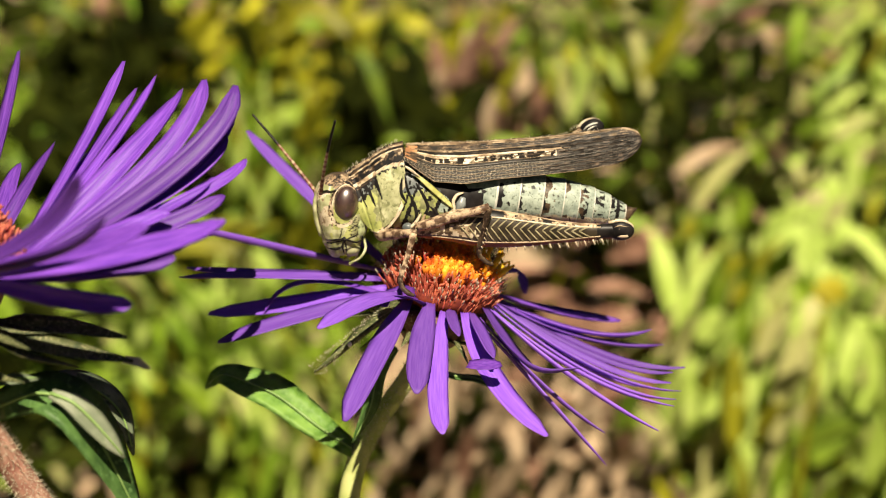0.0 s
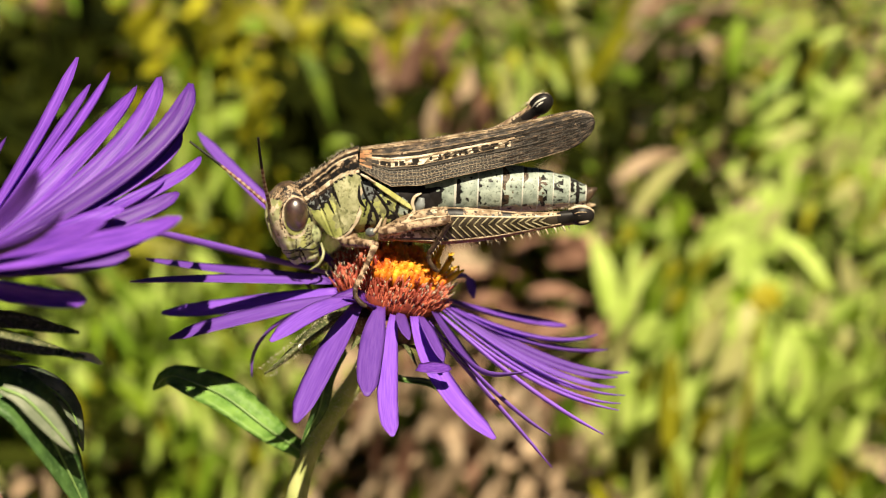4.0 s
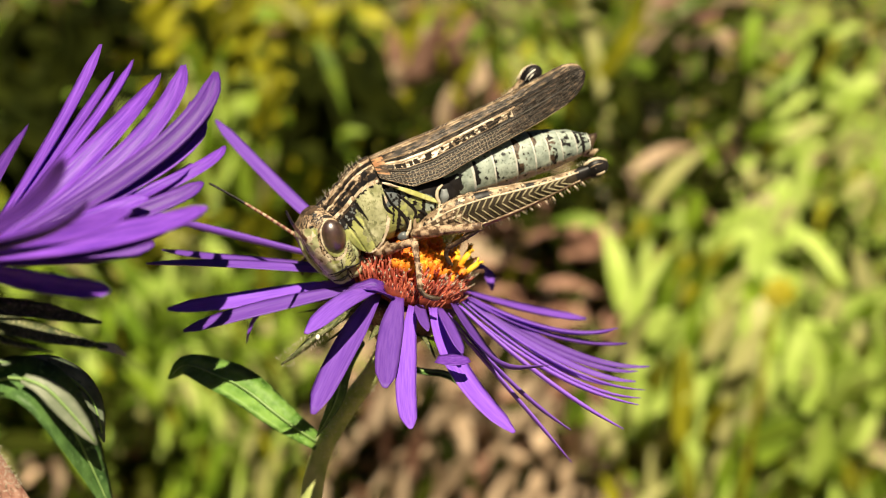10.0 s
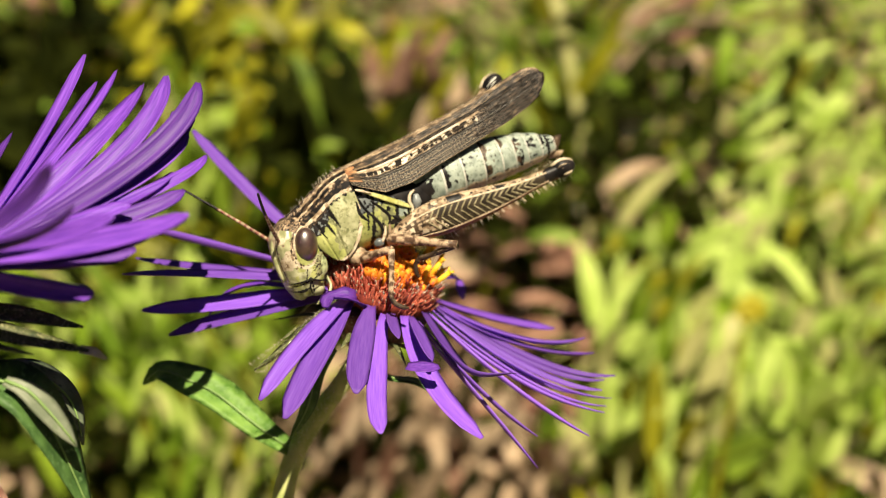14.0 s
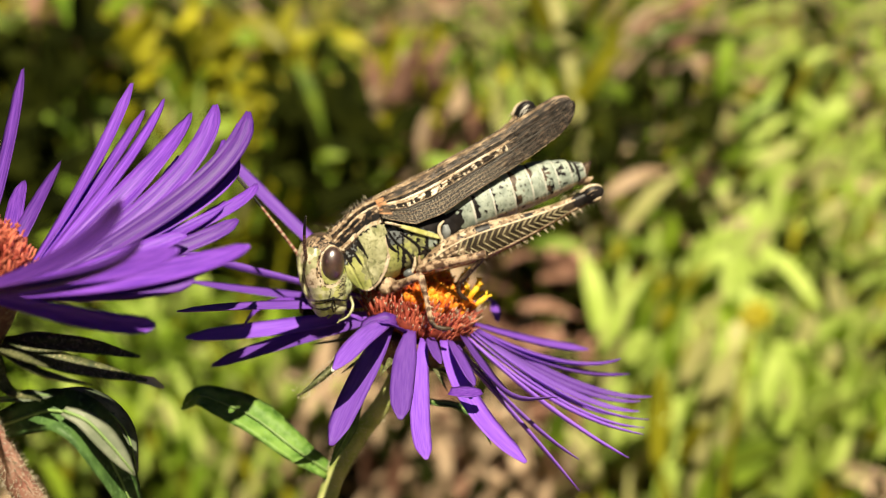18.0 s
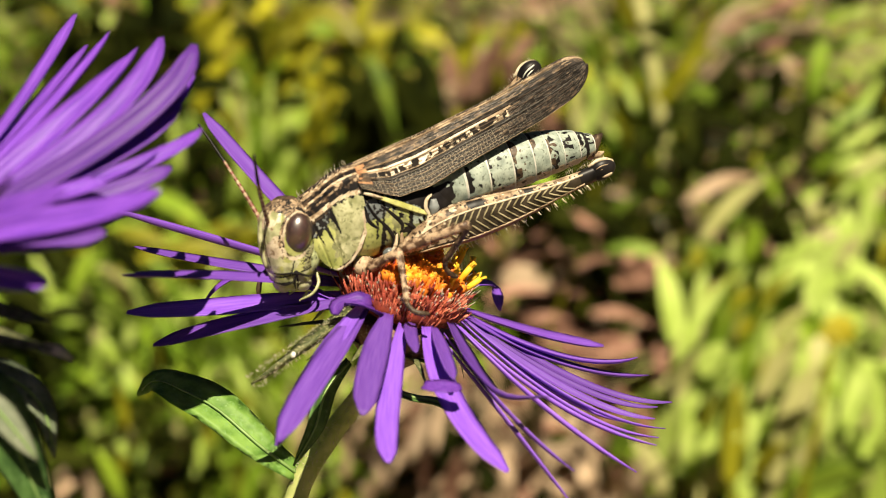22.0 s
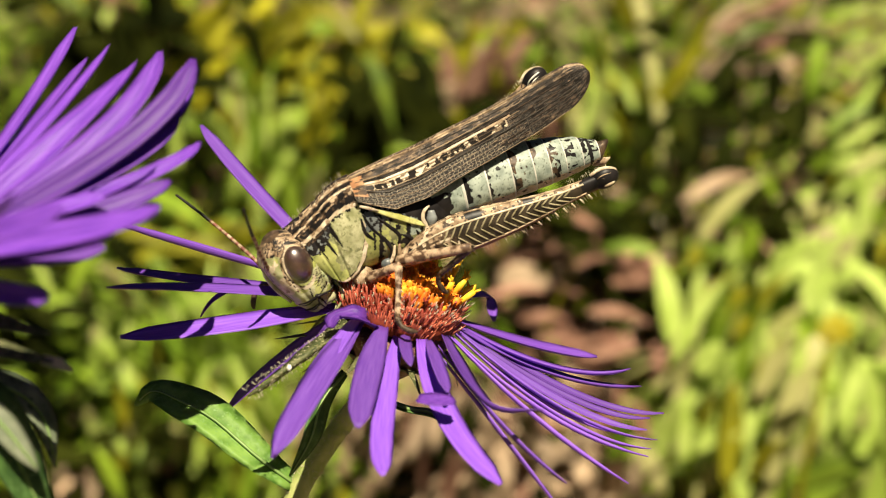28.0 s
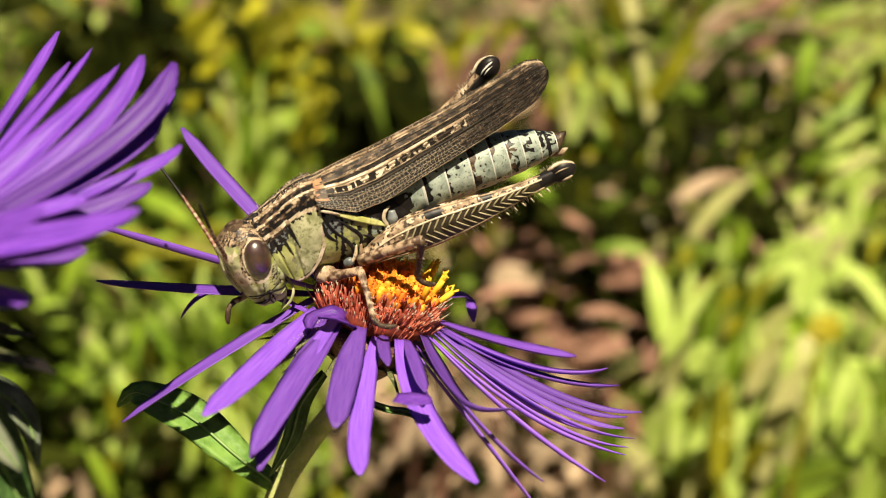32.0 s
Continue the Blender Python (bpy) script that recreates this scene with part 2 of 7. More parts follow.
def ray(head, deg, tip, via, width, twist=(0, 0), thin=False, mat=None, r=4.2, cup=0.16, h=-0.2, segs=16, face=AXIS):
    """One ray petal from the disc's edge to its tip, passing a place halfway."""
    a, tip, via = rim(deg, r, h), Vector(tip), Vector(via)
    mid = via * 2 - (a + tip) * 0.5
    line = [bezier(a, mid, tip, i / segs) for i in range(segs + 1)]
    return part("petal", blade(line, width, RAY_THIN if thin else RAY_WIDE, face, twist, cup, 0.10, 0.05), mat or petal_purple, head)


def floret_field(centre, axis, e1, e2, radius, height, n, seed, pick_mat):
    """Florets of a disc, packed in a spiral over a dome; returns pieces by material."""
    r0 = random.Random(seed)
    out = {}
    for i in range(n):
        f = math.sqrt((i + 0.5) / n)
        a = i * 2.39996
        rr = radius * f * r0.uniform(0.97, 1.03)
        dome = height * (1 - f ** 2.6)
        p = centre + e1 * (rr * math.cos(a)) + e2 * (rr * math.sin(a)) + axis * dome
        lean = (e1 * math.cos(a) + e2 * math.sin(a)) * (0.12 + 0.5 * f ** 2)
        d = (axis + lean + Vector((r0.uniform(-.2, .2), r0.uniform(-.2, .2), r0.uniform(-.15, .15)))).normalized()
        ln = r0.uniform(0.7, 1.5) * (1.0 - 0.35 * f ** 3)
        w = r0.uniform(0.12, 0.20)
        top = p + d * ln
        kind = pick_mat(f, a, r0)
        bend = Vector((r0.uniform(-.2, .2), r0.uniform(-.2, .2), r0.uniform(-.2, .2))) * (1.0 if kind == "r" else 0.5)
        w *= 0.52 if kind == "r" else 1.45
        t = tube([p - d * 0.6, p + d * ln * 0.55 + bend, top, top + d * 0.12], [w * 0.7, w, w * 1.15, w * 0.3], 5)
        out.setdefault(kind, []).append(t)
        if kind == "r" and r0.random() < 0.6:
            out.setdefault("p", []).append(tube([top - d * 0.1, top + d * 0.28], [0.055, 0.02], 4))
        if r0.random() < (0.15 if kind == "r" else 0.8):
            for j in range(4):
                q = Vector((r0.uniform(-1, 1), r0.uniform(-1, 1), r0.uniform(-1, 1))).cross(d).normalized()
                out[kind].append(tube([top, top + d * 0.25 + q * 0.22], [0.07, 0.03], 4))
    return out


def aster_plant():
    plant = thing("aster_plant", VIEW, "purple aster with drooping ray petals and a chewed orange disc", "flower", "purple asters")
    head = part("flower_head", egg(AXIS * 1.1, (4.3, 4.3, 1.5), 20, 8, Matrix((E1, E2, AXIS)).transposed()), disc_deep, plant, "orange-red disc")
    def mat_of(f, a, r0):
        right = math.cos(a) * f
        return "r" if f > 0.78 + r0.uniform(-.08, .08) or right < -0.30 + r0.uniform(-.25, .25) else "o"
    fields = floret_field(AXIS * 1.55, AXIS, E1, E2, 4.0, 1.5, 620, 3, mat_of)
    fr = random.Random(8)
    for i in range(900):
        a = fr.uniform(0, 360)
        h = fr.uniform(-0.9, 0.6)
        p = rim(a, fr.uniform(3.5, 3.95), h)
        d = (AXIS * fr.uniform(0.7, 1.3) + rim(a, 1.0, -1.1) * fr.uniform(0.15, 0.8)).normalized()
        ln = fr.uniform(0.9, 1.7)
        fields["r"].append(tube([p, p + d * ln * 0.5, p + d * ln], [0.04, fr.uniform(0.04, 0.07), 0.025], 5))
        if fr.random() < 0.25:
            fields["p"].append(tube([p + d * ln * 0.9, p + d * (ln + 0.22)], [0.05, 0.02], 4))
    tagged(part("floret", join(*fields["r"]), floret_red, head, "spent dark red florets"), kind="stuff")
    tagged(part("floret_tip", join(*fields["p"]), hair_pale, head, "pale floret tips"), kind="stuff")
    tagged(part("floret", join(*fields["o"]), floret_orange, head, "orange florets"), kind="stuff")
    for i in range(9):
        p = rim(-30 + i * 13 + rnd.uniform(-5, 5), 3.9 + rnd.uniform(-.9, .5), 1.5 + rnd.uniform(-.4, .8))
        d = (AXIS + E1 * rnd.uniform(.1, .8) - E2 * rnd.uniform(-.2, .4)).normalized()
        pieces = [tube([p, p + d * 1.0, p + d * 1.5], [0.2, 0.24, 0.2], 6)]
        for j in range(4):
            q = (d * 0.6 + Vector((rnd.uniform(-1, 1), rnd.uniform(-1, 1), rnd.uniform(-.5, 1))) * 0.6).normalized()
            pieces.append(tube([p + d * 1.4, p + d * 1.5 + q * 0.45], [0.12, 0.04], 4))
        part("yellow_floret", join(*pieces), floret_yellow, head, "open yellow floret")
    # rays to the right
    ray(head, 25, (14.7, 6.4, -1.6), (9.4, 4.3, -0.9), 1.25, (0, 10), cup=0.3)
    ray(head, 12, (16.5, 2.0, -2.0), (11.2, 1.5, -2.2), 0.9, (0, -20), cup=0.3)
    ray(head, 4, (17.5, 2.8, -3.2), (11.3, 1.7, -2.7), 0.95, (10, -20), cup=0.3)
    ray(head, 16, (18.9, 1.0, -4.8), (12.7, 1.1, -3.9), 0.6, (20, 30), True, cup=0.35)
    ray(head, 8, (17.8, 0.0, -5.1), (12.4, 0.3, -4.2), 0.58, (30, 20), True, h=-0.5, cup=0.35)
    ray(head, 0, (17.5, -1.0, -5.8), (12.0, -0.5, -4.5), 0.58, (40, 30), True, h=-0.4, cup=0.35)
    ray(head, -6, (18.1, -1.8, -6.3), (11.9, -1.2, -4.8), 0.62, (-20, -20), True, cup=0.35)
    ray(head, -12, (17.7, -2.0, -6.9), (11.7, -1.5, -5.3), 0.62, (-20, -30), True, h=-0.3, cup=0.35)
    ray(head, -18, (17.4, -3.0, -7.3), (10.9, -2.2, -5.2), 0.6, (-30, -40), True, h=-0.5, cup=0.35)
    ray(head, -3, (15.4, -0.5, -6.2), (10.4, -0.4, -4.4), 0.55, (-30, -20), True, h=-0.6, cup=0.35)
    ray(head, -26, (15.9, -5.3, -8.8), (10.1, -3.7, -5.4), 0.7, (-30, -45), True, h=-0.3, cup=0.3)
    ray(head, -40, (11.7, -8.3, -8.6), (7.8, -5.7, -5.8), 0.62, (-50, -60), True, h=-0.9)
    ray(head, -48, (12.0, -7.2, -11.0), (7.3, -5.3, -5.9), 0.62, (-50, -60), True, h=-0.9)
    broad = [rim(-36, 4.2, -0.1), Vector((4.5, -4.6, -1.9)), Vector((5.6, -6.3, -3.3)), Vector((7.2, -8.0, -4.4)), Vector((9.9, -9.1, -4.15))]
    part("petal", blade(spline(broad, 18), 1.7, (0.42, 0.6, 0.8, 0.95, 1, 1, 0.95, 0.8, 0.5, 0.28, 0.08), AXIS, (-15, -35), 0.2, 0.1, 0.05), petal_purple, head, "broad petal with a twisted tip")
    # rays in front
    ray(head, -62, (7.5, -11.2, -8.5), (4.1, -7.8, -5.2), 1.9, (4, 10), h=-0.4)
    ray(head, -54, (4.0, -8.4, -3.6), (3.2, -6.0, -2.0), 1.1, (-5, -5), h=-0.4)
    ray(head, -84, (0.6, -12.5, -8.3), (0.2, -8.8, -5.4), 1.45, (0, 8), h=-0.5)
    ray(head, -99, (-1.2, -10.6, -5.9), (-1.0, -7.5, -3.0), 1.75, (8, 0), h=-0.1)
    ray(head, -122, (-5.8, -12.3, -7.6), (-4.0, -8.4, -3.6), 1.9, (10, 15), h=-0.4)
    ray(head, -76, (1.6, -7.9, -2.2), (1.1, -5.9, -1.0), 0.9, (0, 5), h=-0.3)
    stub = [Vector((2.2, -9.3, -4.0)), Vector((3.3, -9.7, -4.0)), Vector((4.5, -9.2, -3.95))]
    part("petal", blade(spline(stub, 8), 1.2, (0.7, 0.9, 1, 1, 0.95, 0.8, 0.4), (0.1, -0.6, 0.8), (0, 0), 0.15), petal_violet, head, "chewed folded petal end")
    crumple = [rim(252, 3.9, -0.3), rim(247, 5.0, 0.3), rim(240, 5.6, 0.4), rim(233, 6.2, 0.0), rim(236, 6.8, -0.5)]
    part("petal", blade(spline(crumple, 14), 1.5, (0.7, 1, 0.8, 1, 0.75, 0.9, 0.5), FRONT, (-10, 40), 0.35, 0.1, 0.12), petal_violet, head, "crumpled chewed petal")
    # rays to the left and behind
    upper_left = [ray(head, 176, (-18.6, -1.0, 2.5), (-12.6, -0.7, 2.0), 1.15, (0, 30), face=FRONT),
                  ray(head, 187, (-18.7, -3.1, 0.7), (-12.4, -2.1, 1.25), 1.2, (0, 35), face=FRONT)]
    ray(head, 160, (-21.6, 6.0, 5.6), (-13.7, 3.4, 4.0), 0.7, (70, 80), True)
    ray(head, 148, (-15.7, 8, 13.2), (-10.7, 5.0, 8.4), 1.25, (0, 10), face=FRONT)
    ray(head, 138, (-8.5, 7, 6.0), (-6.2, 4.5, 4.4), 1.0, (30, 30))
    curl = [rim(55, 4.2), rim(48, 6.6, 0.6), Vector((6.4, 6.2, 2.2)), Vector((7.0, 5.6, 0.4))]
    part("petal", blade(spline(curl, 12), 1.2, RAY_WIDE, AXIS, (0, 0), 0.16), petal_purple, head, "curled petal")
    moving = [ray(head, 200, (-17.8, -2.4, -1.4), (-11.0, -2.0, -0.5), 1.75, (0, 10), face=FRONT, h=-0.6),
              ray(head, 212, (-15.9, -3.0, -3.2), (-10.4, -2.8, -1.4), 1.5, (0, 10), face=FRONT, h=-0.7),
              ray(head, 236, (-11.6, -7.6, -4.2), (-7.0, -6.4, -1.4), 1.5, (0, 10), face=FRONT), *upper_left,
              ray(head, 208, (-10.7, 0.5, -5.3), (-9.2, 0.5, -1.8), 0.75, (0, 60), True, petal_violet, h=-1.0, face=FRONT)]
    # bracts under the head
    cup_rings = []
    for s, r in ((0, 1.0), (0.25, 2.0), (0.5, 3.0), (0.8, 3.9), (1, 4.2)):
        cup_rings.append([E1 * (r * math.cos(k * math.pi / 9)) + E2 * (r * math.sin(k * math.pi / 9)) + AXIS * (-4.2 + 4.0 * s) for k in range(18)])
    part("bract_cup", loft(cup_rings), bract_base, head, "dark reddish bract cup")
    for i in range(22):
        a = i * 360 / 22 + rnd.uniform(-6, 6)
        low = rnd.uniform(-4.0, -2.0)
        out = rnd.uniform(5.2, 8.0)
        line = [rim(a, 2.4, low), rim(a, 4.4, low + 0.6), rim(a + rnd.uniform(-5, 5), out, low + rnd.uniform(-1.8, 0.4))]
        part("bract", blade(spline(line, 7), rnd.uniform(0.6, 0.95), (0.9, 1, 0.95, 0.8, 0.5, 0.1), AXIS, (0, 0), 0.2, 0.12), bract_green, head)
    line = [rim(224, 3.8, -0.9), Vector((-5.6, -5.8, -2.5)), Vector((-8.5, -6.4, -5.0))]
    fuzzy = part("bract", blade(spline(line, 14), 1.5, (0.8, 1, 0.9, 1, 0.75, 0.8, 0.5, 0.12), (-0.3, -0.5, 0.8), (0, 40), 0.35, 0.18), bract_green, head, "fuzzy dark green bract")
    hairs(fuzzy, spline(line, 14), 0.50, 380, 0.20, 21)
    part("speck", egg((-6.0, -6.6, -3.0), (0.16, 0.12, 0.2), 10, 6), speck_white, fuzzy, "small white speck")
    # stem to the ground
    foot = Vector((-5, 2.2, -22)) + DOWN * (0.2 / MM - 18)
    stem = [-AXIS * 3.6, Vector((-2.0, 0.6, -5.8)), Vector((-4.1, 1.4, -9.0)), Vector((-6.0, 2, -13)), Vector((-6.6, 2.4, -19)), Vector((-6.4, 2.2, -22)) + DOWN * 12, Vector((-6, 2.2, -22)) + DOWN * 60, foot]
    stem_line = spline(stem, 80)
    part("stem", tube(stem_line, [0.85, 0.72, 0.74, 0.82, 1.0, 1.3, 1.6], 12), stem_green, plant, "pale green hairy stem")
    hairs(plant, stem_line[2:34], 0.76, 800, 0.30, 11)
    for pts, w, face, lab, tw in (
            ([(-6.1, 1.6, -11.6), (-8.7, 1.2, -9.9), (-11.9, 1.8, -7.7), (-14.4, 2.4, -6.7), (-16.6, 3.2, -6.2), (-18.0, 4.0, -7.4)], 3.2, (0.30, -0.80, 0.50), "green lance-shaped leaf with a curled tip", (0, 10)),
            ([(-3.0, -0.2, -3.6), (-4.3, -1.2, -5.6), (-4.8, -1.8, -8.0), (-6.0, -1.8, -10.6)], 1.7, (0.6, -0.75, -0.2), "small leaf, its shade painted dark green", (0, 0)),
            ([(-1.3, 0.2, -4.8), (1.2, -1.6, -5.5), (3.3, -2.3, -5.7), (5.0, -2.4, -6.8), (6.0, -2.5, -8.5)], 1.2, (0, -0.3, 1), "narrow leaf, its shade painted dark green", (0, 0))):
        ln = spline(pts, 18)
        # the two small leaves take the green darkened for shade
        leaf = part("leaf", blade(ln, w, LEAF, face, tw, 0.14, 0.14, 0.02), leaf_green if "lance" in lab else leaf_shade, plant, lab)
        part("midrib", tube([p + Vector(face).normalized() * 0.02 for p in ln[:-1]], [0.13, 0.09, 0.05], 6), midrib_green, leaf)
    return plant, head, moving


def hairs(parent, line, radius, n, length, seed):
    """Fine hairs that stand out of a stem."""
    r0 = random.Random(seed)
    pieces = []
    for _ in range(n):
        k = r0.randrange(len(line) - 1)
        p = line[k].lerp(line[k + 1], r0.random())
        t = (line[k + 1] - line[k]).normalized()
        d = Vector((r0.gauss(0, 1), r0.gauss(0, 1), r0.gauss(0, 1)))
        d = (d - t * d.dot(t)).normalized()
        q = p + d * radius * 0.9
        pieces.append(tube([q, q + d * length * r0.uniform(0.5, 1.1) + t * r0.uniform(-.1, .15)], [0.022, 0.008], 3))
    return tagged(part("stem_hair", join(*pieces), hair_pale, parent, "fine pale hairs"), kind="stuff")


aster, aster_head, moving_petals = aster_plant()


# ---- the second aster, closer to the camera ----
def second_aster():
    plant = thing("aster_plant", VIEW, "second purple aster with upswept ray petals on a hairy pinkish stem", "flower", "purple asters")
    c = Vector((-29.2, -19.0, 2.6))
    ax = Vector((0.10, -0.10, 0.99)).normalized()
    e1 = (Vector((1, 0, 0)) - ax * ax.x).normalized()
    e2 = ax.cross(e1)
    head = part("flower_head", egg(c, (3.4, 3.4, 2.0), 18, 8), disc_deep, plant, "dark red disc")
    f = floret_field(c, ax, e1, e2, 3.8, 2.6, 700, 5, lambda f, a, r0: "o" if f < 0.12 else "r")
    for k, m in (("r", floret_red), ("o", floret_orange)):
        tagged(part("floret", join(*f[k]), m, head, "spent florets"), kind="stuff")
    def petal(deg, tip, via, w, h=-0.6):
        a = c + e1 * (3.4 * math.cos(radians(deg))) + e2 * (3.4 * math.sin(radians(deg))) + ax * h
        tip, via = Vector(tip), Vector(via)
        line = [bezier(a, via * 2 - (a + tip) * 0.5, tip, i / 16) for i in range(17)]
        side = Vector((-0.25, -0.85, 0.45))
        part("petal", blade(line, w * 0.92, RAY_WIDE, side, (deg % 7 * 11 - 33, deg % 5 * 14 - 28), 0.3, 0.10, 0.05), petal_violet, head)
    # upswept behind, sharp in the sun
    petal(42, (-21.8, -8.0, 16.3), (-23.4, -13.0, 9.4), 1.25)
    petal(30, (-19.4, -9.0, 15.2), (-21.3, -14.0, 9.5), 1.3)
    petal(36, (-20.8, -8.5, 14.4), (-22.6, -13.0, 9.2), 1.2)
    petal(20, (-17.4, -10.0, 14.2), (-19.6, -15.0, 9.2), 1.85)
    petal(12, (-15.5, -12.0, 14.6), (-17.8, -16.0, 8.6), 1.7)
    petal(4, (-13.1, -14.0, 14.0), (-16.1, -17.0, 8.4), 1.6)
    petal(8, (-14.0, -11.0, 13.5), (-16.2, -15.0, 8.0), 1.5)
    petal(-2, (-13.8, -13.0, 12.6), (-16.6, -16.5, 7.6), 1.4)
    petal(16, (-16.6, -11.5, 12.6), (-18.8, -15.0, 7.8), 1.3)
    petal(-8, (-12.4, -14.0, 9.3), (-15.6, -17.0, 6.4), 1.0)
    petal(0, (-14.6, -13.0, 10.2), (-17.6, -16.5, 6.6), 1.3)
    petal(-14, (-14.2, -15.5, 8.0), (-17.6, -18.0, 5.2), 1.2)
    petal(-4, (-16.2, -14.0, 8.6), (-19.2, -17.0, 5.6), 1.4)
    petal(6, (-14.8, -12.6, 12.2), (-17.2, -16.0, 7.3), 1.3)
    petal(-6, (-13.6, -14.4, 10.8), (-16.8, -17.0, 6.8), 1.2)
    petal(-11, (-15.2, -15.0, 9.8), (-18.2, -17.2, 6.0), 1.2)
    petal(11, (-17.6, -13.0, 11.0), (-19.8, -16.0, 6.8), 1.3)
    petal(-17, (-13.2, -17.0, 6.8), (-17.0, -18.8, 4.6), 1.2)
    # towards the viewer and below
    petal(-50, (-11.6, -26.0, 5.0), (-16.5, -24.6, 3.3), 1.65)
    petal(-44, (-13.6, -25.0, 4.0), (-18.0, -23.8, 2.6), 1.5)
    petal(-58, (-16.8, -25.0, 0.3), (-20.2, -24.4, 0.4), 1.3)
    petal(-36, (-15.1, -22.0, 2.9), (-19.4, -22.0, 2.2), 1.4)
    petal(-64, (-15.1, -29.0, 4.6), (-19.4, -27.0, 3.1), 1.5)
    petal(-76, (-17.3, -34.0, 6.9), (-21.0, -29.0, 4.0), 1.5)
    petal(-70, (-16.6, -32.0, 5.0), (-20.4, -28.0, 3.0), 1.4)
    petal(-28, (-16.0, -19.5, 5.6), (-20.0, -20.0, 4.0), 1.4)
    petal(-90, (-25.0, -31.0, 4.5), (-26.6, -26.5, 2.4), 1.5)
    petal(-22, (-19.4, -19.0, -0.2), (-22.4, -19.2, 0.4), 1.1, -1.0)
    # the far side and those beyond the picture
    petal(100, (-30.4, -4.0, 17.5), (-29.8, -9.5, 10.2), 1.5)
    petal(75, (-26.5, -8.0, 10.6), (-26.9, -13.0, 6.8), 1.3)
    petal(62, (-29.2, -7.0, 9.2), (-28.4, -12.0, 6.2), 1.3)
    petal(125, (-37.0, -9.0, 15.0), (-33.8, -13.0, 8.0), 1.5)
    for k, deg in enumerate((145, 163, 181, 199, 217, 235, 253, 268)):
        out = e1 * math.cos(radians(deg)) + e2 * math.sin(radians(deg))
        petal(deg, c + out * 14.5 + ax * (6 - k * 0.6), c + out * 8.6 + ax * (2.2 - k * 0.2), 1.5)
    rings = []
    for s, r in ((0, 1.2), (0.3, 2.2), (0.7, 3.1), (1, 3.5)):
        rings.append([c + e1 * (r * math.cos(k * math.pi / 9)) + e2 * (r * math.sin(k * math.pi / 9)) + ax * (-6.6 + 6.0 * s) for k in range(18)])
    part("bract_cup", loft(rings), bract_base, head, "dark bract cup")
    for a, out, dz in ((2, 10.9, -3.6), (-6, 11.8, -4.7), (16, 7.5, -3.4), (-35, 8, -4), (-60, 7, -5), (-90, 6, -5), (40, 6, -5), (-25, 6.5, -6.4), (-14, 9.0, -5.2)):
        d = e1 * math.cos(radians(a)) + e2 * math.sin(radians(a))
        line = [c + d * 2.6 - ax * 4, c + d * out * 0.6 + ax * (dz + 0.2), c + d * out + ax * dz]
        part("bract", blade(spline(line, 8), 1.5 if out > 10 else 0.85, (0.9, 1, 1, 0.9, 0.6, 0.15), (0, -0.7, 0.7) if out > 10 else (0, -0.3, 1), (0, 0), 0.2, 0.15), bract_green, head)
        if out > 11:
            part("bract_tip", blade([line[2] - d * 0.6, line[2] + d * 0.3, line[2] + d * 1.1 - ax * 0.3], 0.7, (0.9, 1, 0.3), (0, -0.7, 0.7), (0, 0), 0.2, 0.1), hair_pale, head, "dry pale bract tip")
    foot = Vector((-19, -9, -24)) + DOWN * (0.2 / MM - 15)
    line = spline([c - ax * 6.4, c + Vector((0.9, 0.8, -8.6)), Vector((-27.3, -17.2, -8.0)), Vector((-26.3, -15.4, -10.6)), Vector((-24.9, -13.2, -14.0)), Vector((-22.4, -11.0, -19)), Vector((-20.5, -9.5, -24)) + DOWN * 12, Vector((-20, -9, -24)) + DOWN * 60, foot], 90)
    part("stem", tube(line, [0.9, 0.82, 0.86, 1.0, 1.2, 1.5], 12), stem_pink, plant, "pinkish brown stem thick with white hairs")
    hairs(plant, line[8:44], 0.85, 1100, 0.42, 12)
    # the drooping leaf's shade is painted into its dark green
    for mt, pts, w, face, lab in (
            (leaf_shade, [(-27.0, -17.6, -6.6), (-24.0, -18.4, -5.5), (-22.0, -18.4, -6.2), (-20.4, -17.8, -8.4), (-19.2, -17.0, -11.0), (-17.8, -16.0, -14.5)], 3.8, (0.75, -0.55, 0.35), "drooping leaf, dark green with its shade painted in"),
            (leaf_grey, [(-26.4, -16.0, -6.2), (-23.8, -14.0, -5.4), (-21.9, -13.0, -5.9), (-20.3, -12.8, -7.4), (-19.4, -13.0, -10.0)], 2.4, (0.55, -0.5, 0.6), "curled green leaf with a grey underside"),
            (leaf_fold, [(-23.0, -19.2, -5.4), (-21.6, -19.4, -5.9), (-20.4, -19.3, -7.0), (-19.3, -19.0, -8.3), (-18.6, -18.6, -9.3)], 1.5, (0.5, -0.75, 0.3), "pale folded leaf underside"),
            (leaf_grey, [(-27.4, -18.2, -5.0), (-25.4, -19.0, -4.6), (-23.6, -18.8, -4.5)], 1.1, (0.2, -0.6, 0.8), "small fuzzy grey-green leaf")):
        ln = spline(pts, 20)
        leaf = part("leaf", blade(ln, w, LEAF, face, (0, 0), 0.14, 0.14, 0.02), mt, plant, lab)
        part("midrib", tube([p + Vector(face).normalized() * 0.02 for p in ln[:-1]], [0.13, 0.09, 0.05], 6), midrib_green, leaf)
    return plant


second = second_aster()

